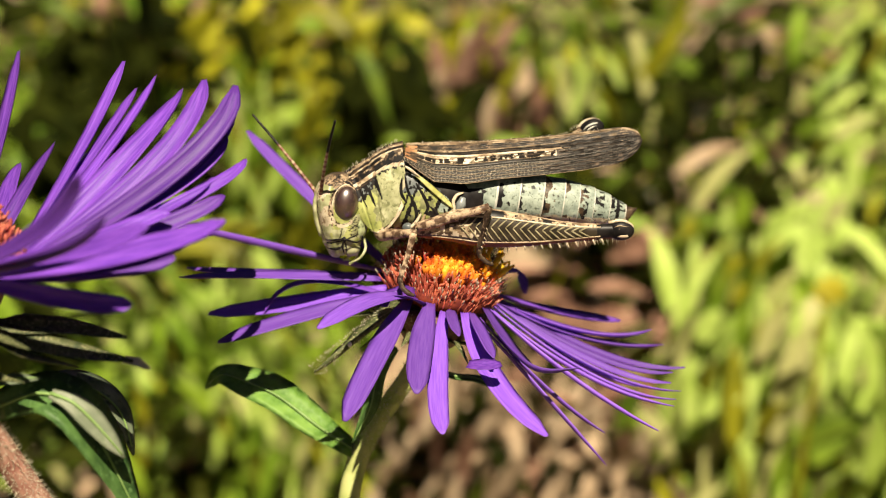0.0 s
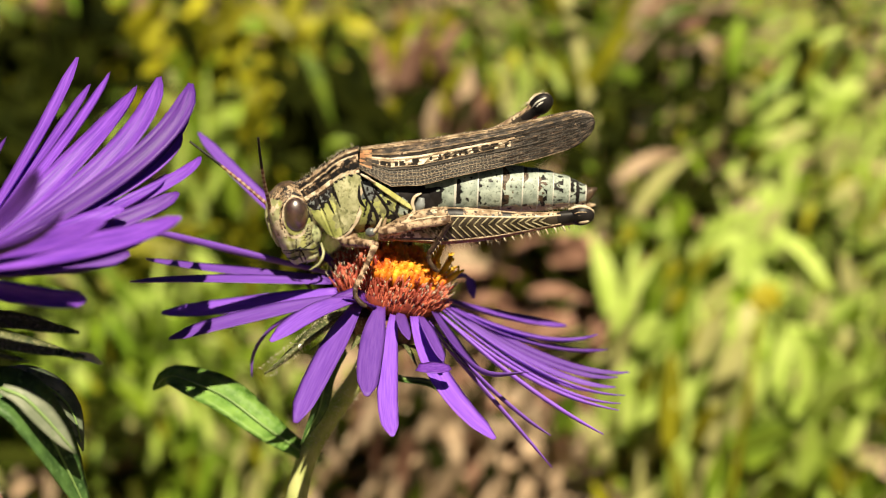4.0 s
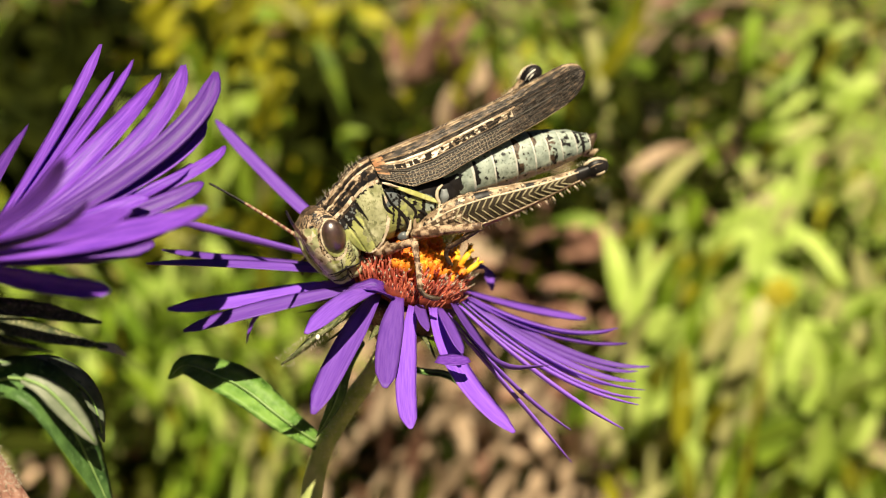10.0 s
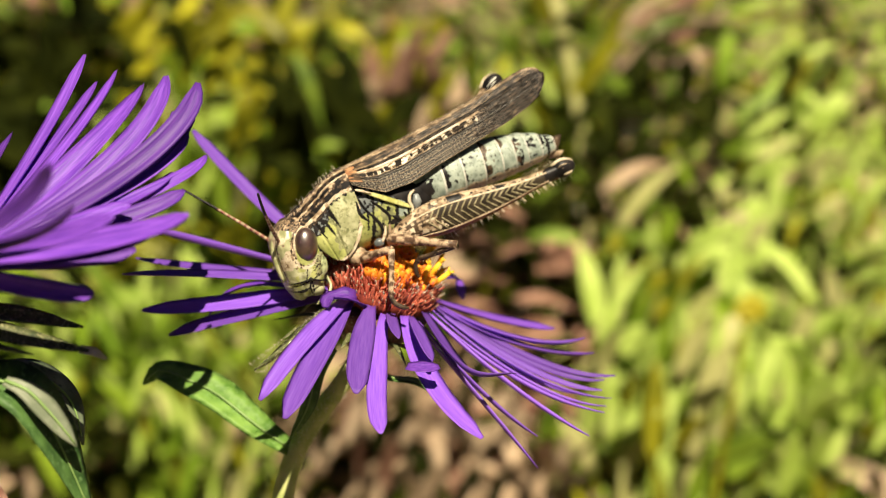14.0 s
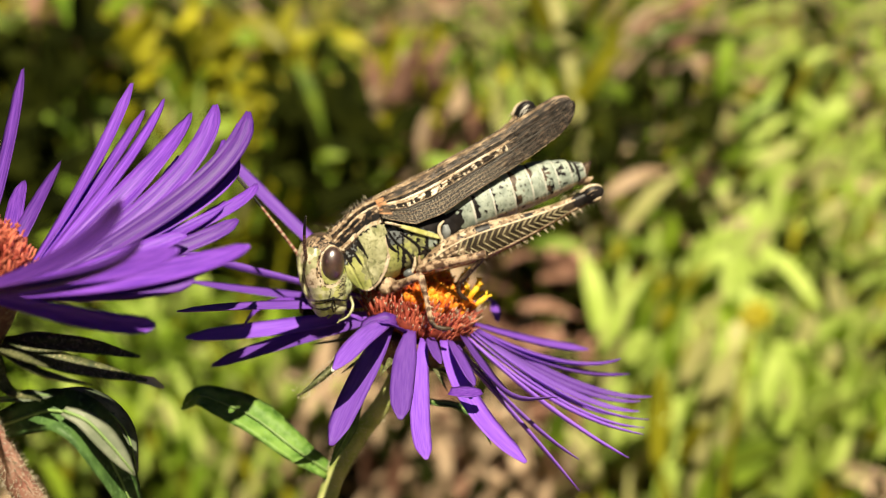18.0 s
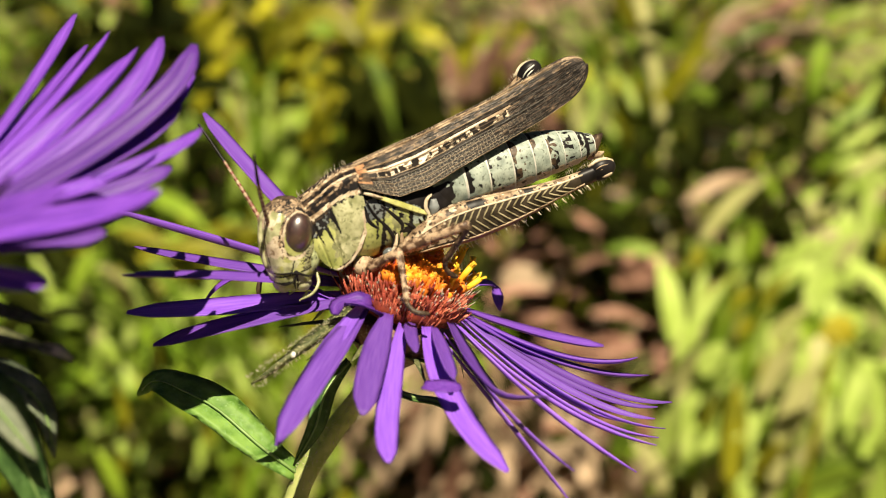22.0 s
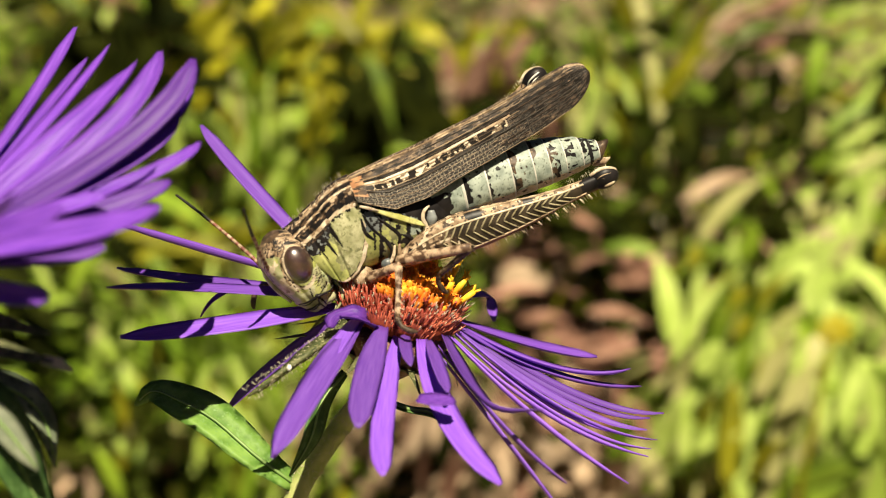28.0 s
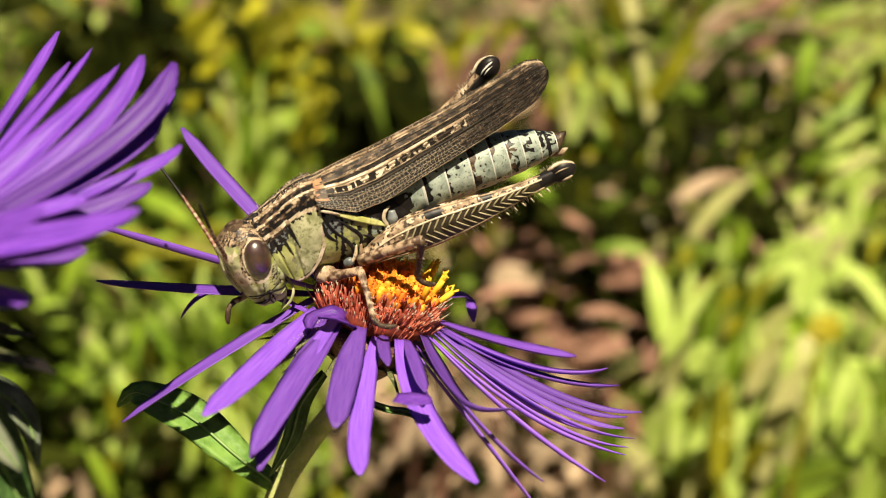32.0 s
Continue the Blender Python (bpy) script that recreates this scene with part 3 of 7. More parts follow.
# ---- the grasshopper ----
skin_green = material("skin_green", (0.15, 0.16, 0.07), (0.34, 0.34, 0.17), 1100, 0.36, 0.45, 0.9, 0.00013, fine=(0.11, 0.12, 0.05))
skin_pale = material("skin_pale", (0.165, 0.205, 0.175), (0.40, 0.455, 0.39), 1300, 0.52, 0.35, 0.9, 0.00010, fine=(0.11, 0.13, 0.10), split=(0.30, 0.62))
skin_face = material("skin_face", (0.25, 0.26, 0.12), (0.56, 0.55, 0.34), 1200, 0.34, 0.45, 0.9, 0.00013, fine=(0.27, 0.27, 0.14))
skin_brown = material("skin_brown", (0.018, 0.011, 0.007), (0.095, 0.060, 0.036), 1300, 0.5, 0.3, 0.8, 0.0001, fine=(0.22, 0.155, 0.10))
skin_tan = material("skin_tan", (0.24, 0.165, 0.10), (0.50, 0.38, 0.255), 1200, 0.65, 0.2, 0.9, 0.0001, fine=(0.10, 0.06, 0.04), split=(0.40, 0.60))
skin_black = material("skin_black", (0.006, 0.0055, 0.006), (0.020, 0.017, 0.017), 1200, 0.40, 0.18, 0.3)
skin_dark = material("skin_dark", (0.018, 0.013, 0.009), (0.06, 0.045, 0.03), 1200, 0.35, 0.45, 0.4)
skin_yellow = material("skin_yellow", (0.36, 0.36, 0.10), (0.62, 0.60, 0.26), 900, 0.4, 0.4, 0.8, 0.0001, fine=(0.30, 0.30, 0.12))
skin_cream = material("skin_cream", (0.48, 0.38, 0.26), (0.74, 0.64, 0.48), 1300, 0.45, 0.4, 0.4, fine=(0.35, 0.26, 0.17))
skin_white = material("skin_white", (0.48, 0.47, 0.41), (0.68, 0.66, 0.60), 1200, 0.4, 0.4, 0.3)
skin_lime = material("skin_lime", (0.27, 0.30, 0.08), (0.50, 0.51, 0.19), 900, 0.36, 0.45, 0.8, 0.00012, fine=(0.18, 0.20, 0.07))
skin_grey = material("skin_grey", (0.07, 0.08, 0.085), (0.24, 0.26, 0.26), 900, 0.35, 0.45, 0.4)
skin_red = material("skin_red", (0.12, 0.035, 0.025), (0.24, 0.085, 0.055), 900, 0.45, 0.4, 0.3)
eye_brown = material("eye_brown", (0.018, 0.008, 0.006), (0.075, 0.034, 0.025), 1400, 0.45, 0.3, 0.0, clear=1.0, fine=(0.09, 0.05, 0.038))
eye_brown.node_tree.nodes["Principled BSDF"].inputs["Coat Roughness"].default_value = 0.29
eye_brown.node_tree.nodes["Principled BSDF"].inputs["Coat IOR"].default_value = 2.2


def wing_material():
    """Dark brown wing membrane with a net of paler veins, closest in the lower half, and darker flecks."""
    m = material("wing_membrane", (0.008, 0.006, 0.005), (0.022, 0.016, 0.012), 1.1, 0.6, 0.25, 0.4, 0.00005, coords="UV", stretch=(2.2, 0.5, 1), split=(0.38, 0.64))
    n, l = m.node_tree.nodes, m.node_tree.links
    b = n["Principled BSDF"]
    tc = n.new("ShaderNodeTexCoord")
    mp = n.new("ShaderNodeMapping")
    mp.inputs["Scale"].default_value = (1.5, 1.0, 1)
    l.new(tc.outputs["UV"], mp.inputs[0])
    net = n.new("ShaderNodeTexVoronoi")
    net.feature, net.voronoi_dimensions = "DISTANCE_TO_EDGE", "2D"
    net.inputs["Scale"].default_value = 3.7
    net.inputs["Randomness"].default_value = 0.65
    l.new(mp.outputs[0], net.inputs["Vector"])
    line = n.new("ShaderNodeMapRange")
    line.inputs["From Min"].default_value, line.inputs["From Max"].default_value = 0.018, 0.06
    line.inputs["To Min"].default_value, line.inputs["To Max"].default_value = 1.0, 0.0
    l.new(net.outputs["Distance"], line.inputs[0])
    sep = n.new("ShaderNodeSeparateXYZ")
    l.new(tc.outputs["UV"], sep.inputs[0])
    low = n.new("ShaderNodeMapRange")
    low.inputs["From Min"].default_value, low.inputs["From Max"].default_value = 0.9, 1.8
    low.inputs["To Min"].default_value, low.inputs["To Max"].default_value = 0.5, 0.9
    l.new(sep.outputs[0], low.inputs[0])
    mul = n.new("ShaderNodeMath")
    mul.operation = "MULTIPLY"
    l.new(line.outputs[0], mul.inputs[0])
    far = n.new("ShaderNodeMapRange")                # the net fades towards the tip
    far.inputs["From Min"].default_value, far.inputs["From Max"].default_value = 8.0, 12.5
    far.inputs["To Min"].default_value, far.inputs["To Max"].default_value = 1.0, 0.28
    l.new(sep.outputs[1], far.inputs[0])
    fade = n.new("ShaderNodeMath")
    fade.operation = "MULTIPLY"
    l.new(low.outputs[0], fade.inputs[0])
    l.new(far.outputs[0], fade.inputs[1])
    l.new(fade.outputs[0], mul.inputs[1])
    mix = n.new("ShaderNodeMixRGB")
    mix.inputs[2].default_value = (0.42, 0.36, 0.27, 1)
    old = b.inputs["Base Color"].links[0].from_socket
    l.new(mul.outputs[0], mix.inputs[0])
    l.new(old, mix.inputs[1])
    l.new(mix.outputs[0], b.inputs["Base Color"])
    return m


wing_skin = wing_material()
wing_dark = material("wing_dark", (0.007, 0.0055, 0.0045), (0.038, 0.027, 0.018), 1.6, 0.6, 0.25, 0.4, 0.00005, coords="UV", stretch=(3.0, 0.7, 1), split=(0.35, 0.7))
wing_black = material("wing_black", (0.006, 0.005, 0.004), (0.02, 0.015, 0.012), 1300, 0.75, 0.12, 0.6, 0.00008)
wing_tan = material("wing_tan", (0.07, 0.05, 0.03), (0.26, 0.19, 0.125), 1300, 0.8, 0.1, 0.8, 0.00008, fine=(0.05, 0.035, 0.022))
skin_orange = material("skin_orange", (0.28, 0.13, 0.06), (0.50, 0.28, 0.14), 1300, 0.5, 0.3, 0.6, 0.00008)


skin_cheek = material("skin_cheek", (0.06, 0.07, 0.035), (0.48, 0.53, 0.28), 1500, 0.4, 0.4, 0.6, 0.00006, split=(0.38, 0.50))


def paint(ob, mats, choose):
    """Gives each face the skin that its place calls for (place in millimetres)."""
    ob.data.materials.clear()
    for m in mats:
        ob.data.materials.append(m)
    for p in ob.data.polygons:
        p.material_index = choose(p.center / MM)
    return ob


def ridge_noise(x, y, z, s=1.0):
    return noise.noise(Vector((x * s, y * s, z * s)))


grasshopper = thing("grasshopper", VIEW @ pose(-0.00242, 0, 0.01144), "olive and brown spotted grasshopper feeding on the flower", "grasshopper")


def ring(x, z, hz, hy, n=24, y=0.0, power=1.0, slant=0.0):
    out = []
    for k in range(n):
        a = 2 * math.pi * k / n
        ca, sa = math.cos(a), math.sin(a)
        zz = math.copysign(abs(ca) ** power, ca) * hz
        out.append(Vector((x + slant * zz, y + math.copysign(abs(sa) ** power, sa) * hy, z + zz)))
    return out


def abdomen(body):
    edges = [4.3, 7.1, 8.7, 10.4, 11.9, 13.0, 14.1, 15.3, 16.5]
    def shape(x):
        u = (x - 4.8) / 11.9
        return pick((1.75, 1.85, 1.88, 1.86, 1.78, 1.66, 1.48, 1.18, 0.66), u), pick((-3.7, -3.62, -3.60, -3.65, -3.75, -3.90, -4.08, -4.32, -4.62), u)
    for i in range(8):
        x0, x1 = edges[i], edges[i + 1] + 0.12
        rings = []
        for j in range(37):
            s = j / 36
            x = x0 + (x1 - x0) * s
            hz, zc = shape(x)
            hz *= 0.965 + 0.05 * s ** 0.7
            rings.append(ring(x, zc, hz, hz * 0.98, 160, slant=0.12))
        rings.append(ring(x1 - 0.03, zc, hz * 0.92, hz * 0.90, 160, slant=0.12))
        seg = part("abdomen_segment", loft(rings), skin_pale, body)
        def choose(p, x0=x0, x1=x1, i=i):
            hz, zc = shape(p.x)
            s = (p.x - 0.12 * (p.z - zc) - x0) / (x1 - x0)
            v = (p.z - zc) / hz
            n1 = ridge_noise(p.x, p.y + i * 3, p.z, 1.4)
            n2 = ridge_noise(p.x + i, p.y, p.z, 3.6)
            if s > 0.935:
                return 2
            if i == 0:
                return 1 if s < 0.62 + 0.2 * n1 and v < 0.45 else 0
            if i < 4 and s < 0.36 - 0.08 * i + 0.16 * n1 + 0.14 * n2 - 0.10 * v and -0.30 < v < 0.62:
                return 1
            if 3 <= i < 6 and (s < 0.26 + 0.4 * n1 and 0.28 + 0.3 * n2 < v or s < 0.40 and -0.55 < v < 0.0 and n1 > -0.02):
                return 3
            if i >= 5 and s < 0.6 and v > -0.6 and abs(n1) + 0.3 * n2 < 0.10:
                return 1
            if i == 7 and (0.42 < s < 0.55 or v > 0.3 and n2 > 0.0):
                return 1
            if n2 > 0.50 and s < 0.8:
                return 1 if i < 3 else 3
            return 4 if v < -0.50 + 0.12 * n1 else 0
        paint(seg, [skin_pale, skin_black, skin_white, skin_brown, skin_cream], choose)
    tipm = loft([ring(16.3, -4.72, 0.72, 0.7, 14), ring(16.8, -4.62, 0.58, 0.5, 14), ring(17.2, -4.4, 0.30, 0.3, 14), ring(17.5, -4.2, 0.08, 0.1, 14)])
    part("ovipositor", tipm, skin_brown, body, "brown pointed tail")
    part("ovipositor", tube([(16.2, 0, -5.18), (16.8, 0, -5.53), (17.3, 0, -5.43)], [0.42, 0.3, 0.05], 8), skin_tan, body)


def thorax(body):
    rings = []
    for j in range(121):
        s = j / 120
        x = -3.0 + 9.4 * s
        hz = pick((1.6, 2.0, 2.5, 2.55, 2.4, 2.2, 1.9, 1.6), s)
        zc = pick((-3.8, -3.9, -3.7, -3.6, -3.9, -4.1, -4.2, -4.2), s)
        rings.append(ring(x, zc, hz, pick((1.5, 1.8, 2.1, 2.22, 2.2, 2.1, 1.9, 1.5), s), 150, power=0.85))
    core = part("thorax", loft(rings), skin_green, body, "olive green thorax with black sutures")
    def choose(p):
        x, z = p.x, p.z
        n1, n2 = ridge_noise(x, 0, z, 1.6), ridge_noise(x, 4, z, 3.4)
        stripe = -1.55 - 0.88 * (x - 0.8)               # the yellow stripe's line
        roof = stripe + 0.55                            # black above this line, under the wing
        a = x - 1.05 - 0.34 * (z + 4.0)                 # rear edge of the first plate
        b = x - 2.55 - 0.40 * (z + 5.0)                 # rear edge of the second plate
        if z < -5.9 + 0.2 * n1:
            return 2
        if z > roof + 0.15 * n1 and x > 0.9:
            return 1
        if abs(a) < 0.11 + 0.09 * n1 or abs(b) < 0.15 + 0.13 * n1:
            return 1
        if a < 0:
            if z > -3.3 + 0.4 * n1:
                return 5 if n2 < 0.18 else 1            # grey shoulder with black lines
            return 1 if abs(x - 0.62 - 0.30 * (z + 4.0)) < 0.07 and z > -4.6 else 4
        if b < 0:
            if z > -3.1 + 0.5 * n1:
                return 5 if n2 < 0.05 else 1
            return 1 if n1 + 0.7 * n2 > 0.36 else (0 if n2 > -0.1 else 4)
        if z > stripe - 0.95 - 0.25 * n1 and x < 3.0 + 0.3 * n2:
            return 1
        if x > 4.2:
            return 5 if n1 > 0 else 1
        if abs(x - 3.75 - 0.2 * (z + 4.5)) < 0.10 + 0.08 * n2:
            return 1
        return 3 if n1 < 0.25 else 0
    paint(core, [skin_green, skin_black, skin_tan, skin_pale, skin_lime, skin_grey], choose)
    before = set(core.parent.children)
    part("side_stripe", blade(spline([(0.7, -2.05, -1.42), (1.75, -2.15, -2.25), (2.95, -2.15, -3.25), (4.05, -2.05, -4.2)], 16), 0.42, (0.3, 0.5, 0.8, 1, 1, 0.95, 0.6), (0, -1, 0.6), (0, 0), -0.02, 0.04, 0.0), skin_yellow, body, "pale yellow stripe")
    part("side_plate", tube([(0.55, -2.1, -1.35), (1.0, -2.2, -1.62), (1.6, -2.22, -2.05)], [0.07, 0.11, 0.04], 10, flat=0.5, steps=10), skin_cream, body, "whitish plate")
    part("side_plate", blade(spline([(4.75, -1.8, -3.15), (4.3, -2.0, -3.3), (4.05, -2.08, -3.75), (4.1, -2.02, -4.35), (3.7, -1.98, -5.0)], 16), 0.26, (0.5, 0.9, 1, 1, 0.8, 0.4), (0, -1, 0.5), (0, 0), -0.02, 0.04, 0.0), skin_cream, body, "whitish plate")
    part("side_plate", tube([(4.75, -1.8, -3.5), (4.6, -1.95, -4.0), (4.4, -1.9, -4.6)], [0.2, 0.36, 0.2], 12, flat=0.6, steps=10), skin_grey, body, "grey plate")
    for line in (((0.55, -2.0, -1.9), (0.75, -2.08, -3.0), (1.25, -2.1, -4.0), (1.45, -2.06, -4.9), (1.1, -2.0, -5.6)),
                 ((1.35, -2.1, -2.5), (1.9, -2.12, -3.4), (2.25, -2.1, -4.2), (2.0, -2.05, -4.8)),
                 ((2.3, -2.08, -4.1), (2.9, -2.05, -4.7), (2.95, -1.98, -5.4)), ((3.4, -2.06, -4.3), (3.5, -2.0, -5.0), (3.2, -1.9, -5.6)), ((0.35, -2.02, -2.2), (0.3, -2.06, -3.2), (0.75, -2.08, -4.0))):
        part("suture", tube(line, [0.05, 0.12, 0.13, 0.06], 8, flat=0.5, steps=14), skin_black, body, "black seam")
    part("coxa", egg((2.4, -1.8, -5.9), (0.75, 0.6, 0.7), 16, 10), skin_tan, body)
    part("coxa", tube([(1.75, -1.95, -4.75), (1.45, -2.15, -5.3), (1.05, -2.15, -5.75)], [0.07, 0.13, 0.11], 12, steps=10), skin_cream, body)
    part("coxa", tube([(2.05, -2.0, -4.75), (1.85, -2.2, -5.3), (1.6, -2.15, -5.85)], [0.08, 0.15, 0.14], 10, steps=10), skin_tan, body)
    part("coxa", egg((0.85, -2.0, -5.75), (0.42, 0.3, 0.34), 16, 10), skin_grey, body)
    part("coxa", egg((-0.9, -1.5, -6.2), (0.75, 0.6, 0.7), 16, 10), skin_tan, body)
    for ob in set(core.parent.children) - before:        # the trim lies on the outer face of the thorax
        ob.location.y = -0.09 * MM


skin_neck = material("skin_neck", (0.03, 0.028, 0.015), (0.26, 0.24, 0.12), 1300, 0.4, 0.4, 0.8, 0.0001, fine=(0.36, 0.30, 0.2))
LOBE = (-5.2, -5.65, -6.0, -6.15, -6.05, -5.65, -4.9, -3.6)         # lower edge of the shield from front to rear


def pronotum(body):
    n_x, n_a = 130, 150
    rings = []
    for j in range(n_x + 1):
        s = j / n_x
        top = pick((-2.45, -2.1, -1.7, -1.25, -0.75, -0.3, 0.0, 0.15), s)
        low = pick(LOBE, s)
        wide = pick((1.75, 1.9, 2.0, 2.1, 2.15, 2.2, 2.2, 2.1), s)
        ridge = pick((1.3, 1.35, 1.4, 1.45, 1.5, 1.5, 1.5, 1.5), s)
        x = -5.1 + 5.5 * s
        groove = -0.10 * math.exp(-((s - 0.55) / 0.025) ** 2) - 0.07 * math.exp(-((s - 0.3) / 0.025) ** 2)
        outer = []
        for k in range(n_a + 1):
            u = k / n_a * 2 - 1
            a = abs(u)
            if a < 0.34:
                y, z = ridge * a / 0.34, top - 0.42 * (a / 0.34) ** 1.5
            else:
                f = (a - 0.34) / 0.66
                y, z = ridge + (wide - ridge) * math.sin(min(1, f * 1.4) * math.pi / 2), top - 0.42 + (low - top + 0.42) * f
            keel = 0.12 * math.exp(-(u / 0.03) ** 2) + 0.07 * math.exp(-((a - 0.34) / 0.03) ** 2)
            low_in = max(0, a - 0.25) / 0.75
            xs = x + (0.5 * max(0, a - 0.3) if s > 0.6 else 0) * (s - 0.6) * 2 + 2.35 * (1 - s) ** 1.3 * low_in ** 0.8
            outer.append(Vector((xs, math.copysign(y + groove * (a > 0.34), u), z + keel + groove * (a <= 0.34))) - SHIELD_AT)
        inner = [Vector((v.x, v.y * 0.90, v.z - 0.12 if abs(v.y) < 1.5 else v.z + 0.02)) for v in reversed(outer)]
        rings.append(outer + inner)
    shield = part("pronotum", loft(rings), skin_brown, body, "brown saddle-shaped shield with green side lobes")
    shield.location = SHIELD_AT * MM
    tops = (-2.45, -2.1, -1.7, -1.25, -0.75, -0.3, 0.0, 0.15)
    def choose(p):
        x, y, z = p + SHIELD_AT
        s = min(max((x + 5.1) / 5.5, 0), 1)
        for _ in range(3):
            top, low = pick(tops, s), pick(LOBE, s)
            f = min(1, max(0, (top - 0.42 - z) / (top - 0.42 - low)))
            s = min(max((x + 5.1 - 2.35 * (1 - s) ** 1.3 * ((0.09 + 0.66 * f) / 0.75) ** 0.8 * (f > 0)) / 5.5, 0), 1)
        d = top - z
        n1, n2 = ridge_noise(x, y, z, 1.7), ridge_noise(x, y + 3, z, 4.2)
        band = 0.72 + 0.50 * s
        n4 = ridge_noise(s * 5.5, d * 2.6 + 3, 2.0, 1.6)        # long streaks
        if abs(y) < 1.35 and d < 0.5:
            if abs(y) < 0.14 or abs(abs(y) - 0.92) < 0.16 + 0.1 * n2:
                return 1 if n2 > -0.2 else 0
            if abs(abs(y) - 0.50) < 0.15 + 0.10 * n1 and s > 0.25:
                return 4 if n2 > 0.12 else 2            # pale stripes on the back
            if abs(abs(y) - 1.22) < 0.09 + 0.06 * n2:
                return 4 if n2 > 0.0 else 2
            return 2 if n2 > 0.25 else (1 if n1 > 0.2 else 0)
        if d < band:
            if d > band * 0.62 - 0.06 * n1:
                return 1 if n2 > -0.30 else 0           # dark band above the pale one
            return 2 if n4 + 0.5 * n2 > 0.22 else (1 if n4 + 0.5 * n2 < -0.12 else 0)
        if d < band + 0.42 + 0.10 * n1:
            if d > band + 0.24 + 0.08 * n1:
                return 1 if n2 > 0.0 else (5 if s > 0.6 else 0)
            return 4 if n2 > -0.22 else 2
        if z - low < 0.13 or s < 0.045 or s > 0.985 and z < -2.4:
            return 4
        if z - low < 0.22 and n1 > -0.1 or 0.045 <= s < 0.07:
            return 0
        e = d - band - 0.42                             # depth below the pale band
        if 0.10 < s < 0.56 and e < 0.95 - 2.2 * abs(s - 0.36) + 0.35 * n1 + 0.15 * n2:
            # grey flecks are highlights painted into the black patch
            return 7 if n2 > 0.30 and e < 0.7 else 1
        for at, ln, wd in ((0.28, 1.5, 0.022), (0.42, 1.9, 0.034), (0.56, 1.75, 0.030)):
            if abs(s - at - 0.045 * e) < wd * (1.15 - e / ln) + 0.006 * n1 and e < ln:
                return 1
        if s > 0.62 + 0.06 * n1:
            return 5 if n2 < 0.3 else 3
        if e > 0.55 + 0.3 * n1 and s < 0.50 + 0.1 * n1:
            return 6
        return 3 if n2 < 0.3 else 5
    paint(shield, [skin_brown, skin_black, skin_tan, skin_green, skin_cream, skin_face, skin_lime, skin_grey], choose)
    hr = random.Random(5)
    fuzz = []
    for i in range(70):
        s = hr.random()
        p = Vector((-4.6 + 4.6 * s, hr.uniform(-0.9, 0.6), pick((-2.3, -1.9, -1.5, -1.05, -0.55, -0.2, 0.1), s))) - SHIELD_AT
        d = Vector((hr.uniform(-.5, .3), hr.uniform(-.5, .3), 1)).normalized()
        fuzz.append(tube([p, p + d * hr.uniform(0.2, 0.42)], [0.018, 0.007], 3))
    tagged(part("shield_hair", join(*fuzz), hair_pale, shield, "fine pale hairs"), kind="stuff")
    part("neck", tube([Vector(q) - SHIELD_AT for q in ((-0.6, 0, -3.4), (-2.4, 0, -3.9), (-4.0, 0, -4.5), (-4.9, 0, -5.0))], [1.8, 1.85, 1.75, 1.4], 24, steps=8), skin_neck, shield, "mottled olive neck")
    return shield


SHIELD_AT = Vector((0.2, 0, -1.5))
HEAD_AT = Vector((-2.9, 0, -3.9))


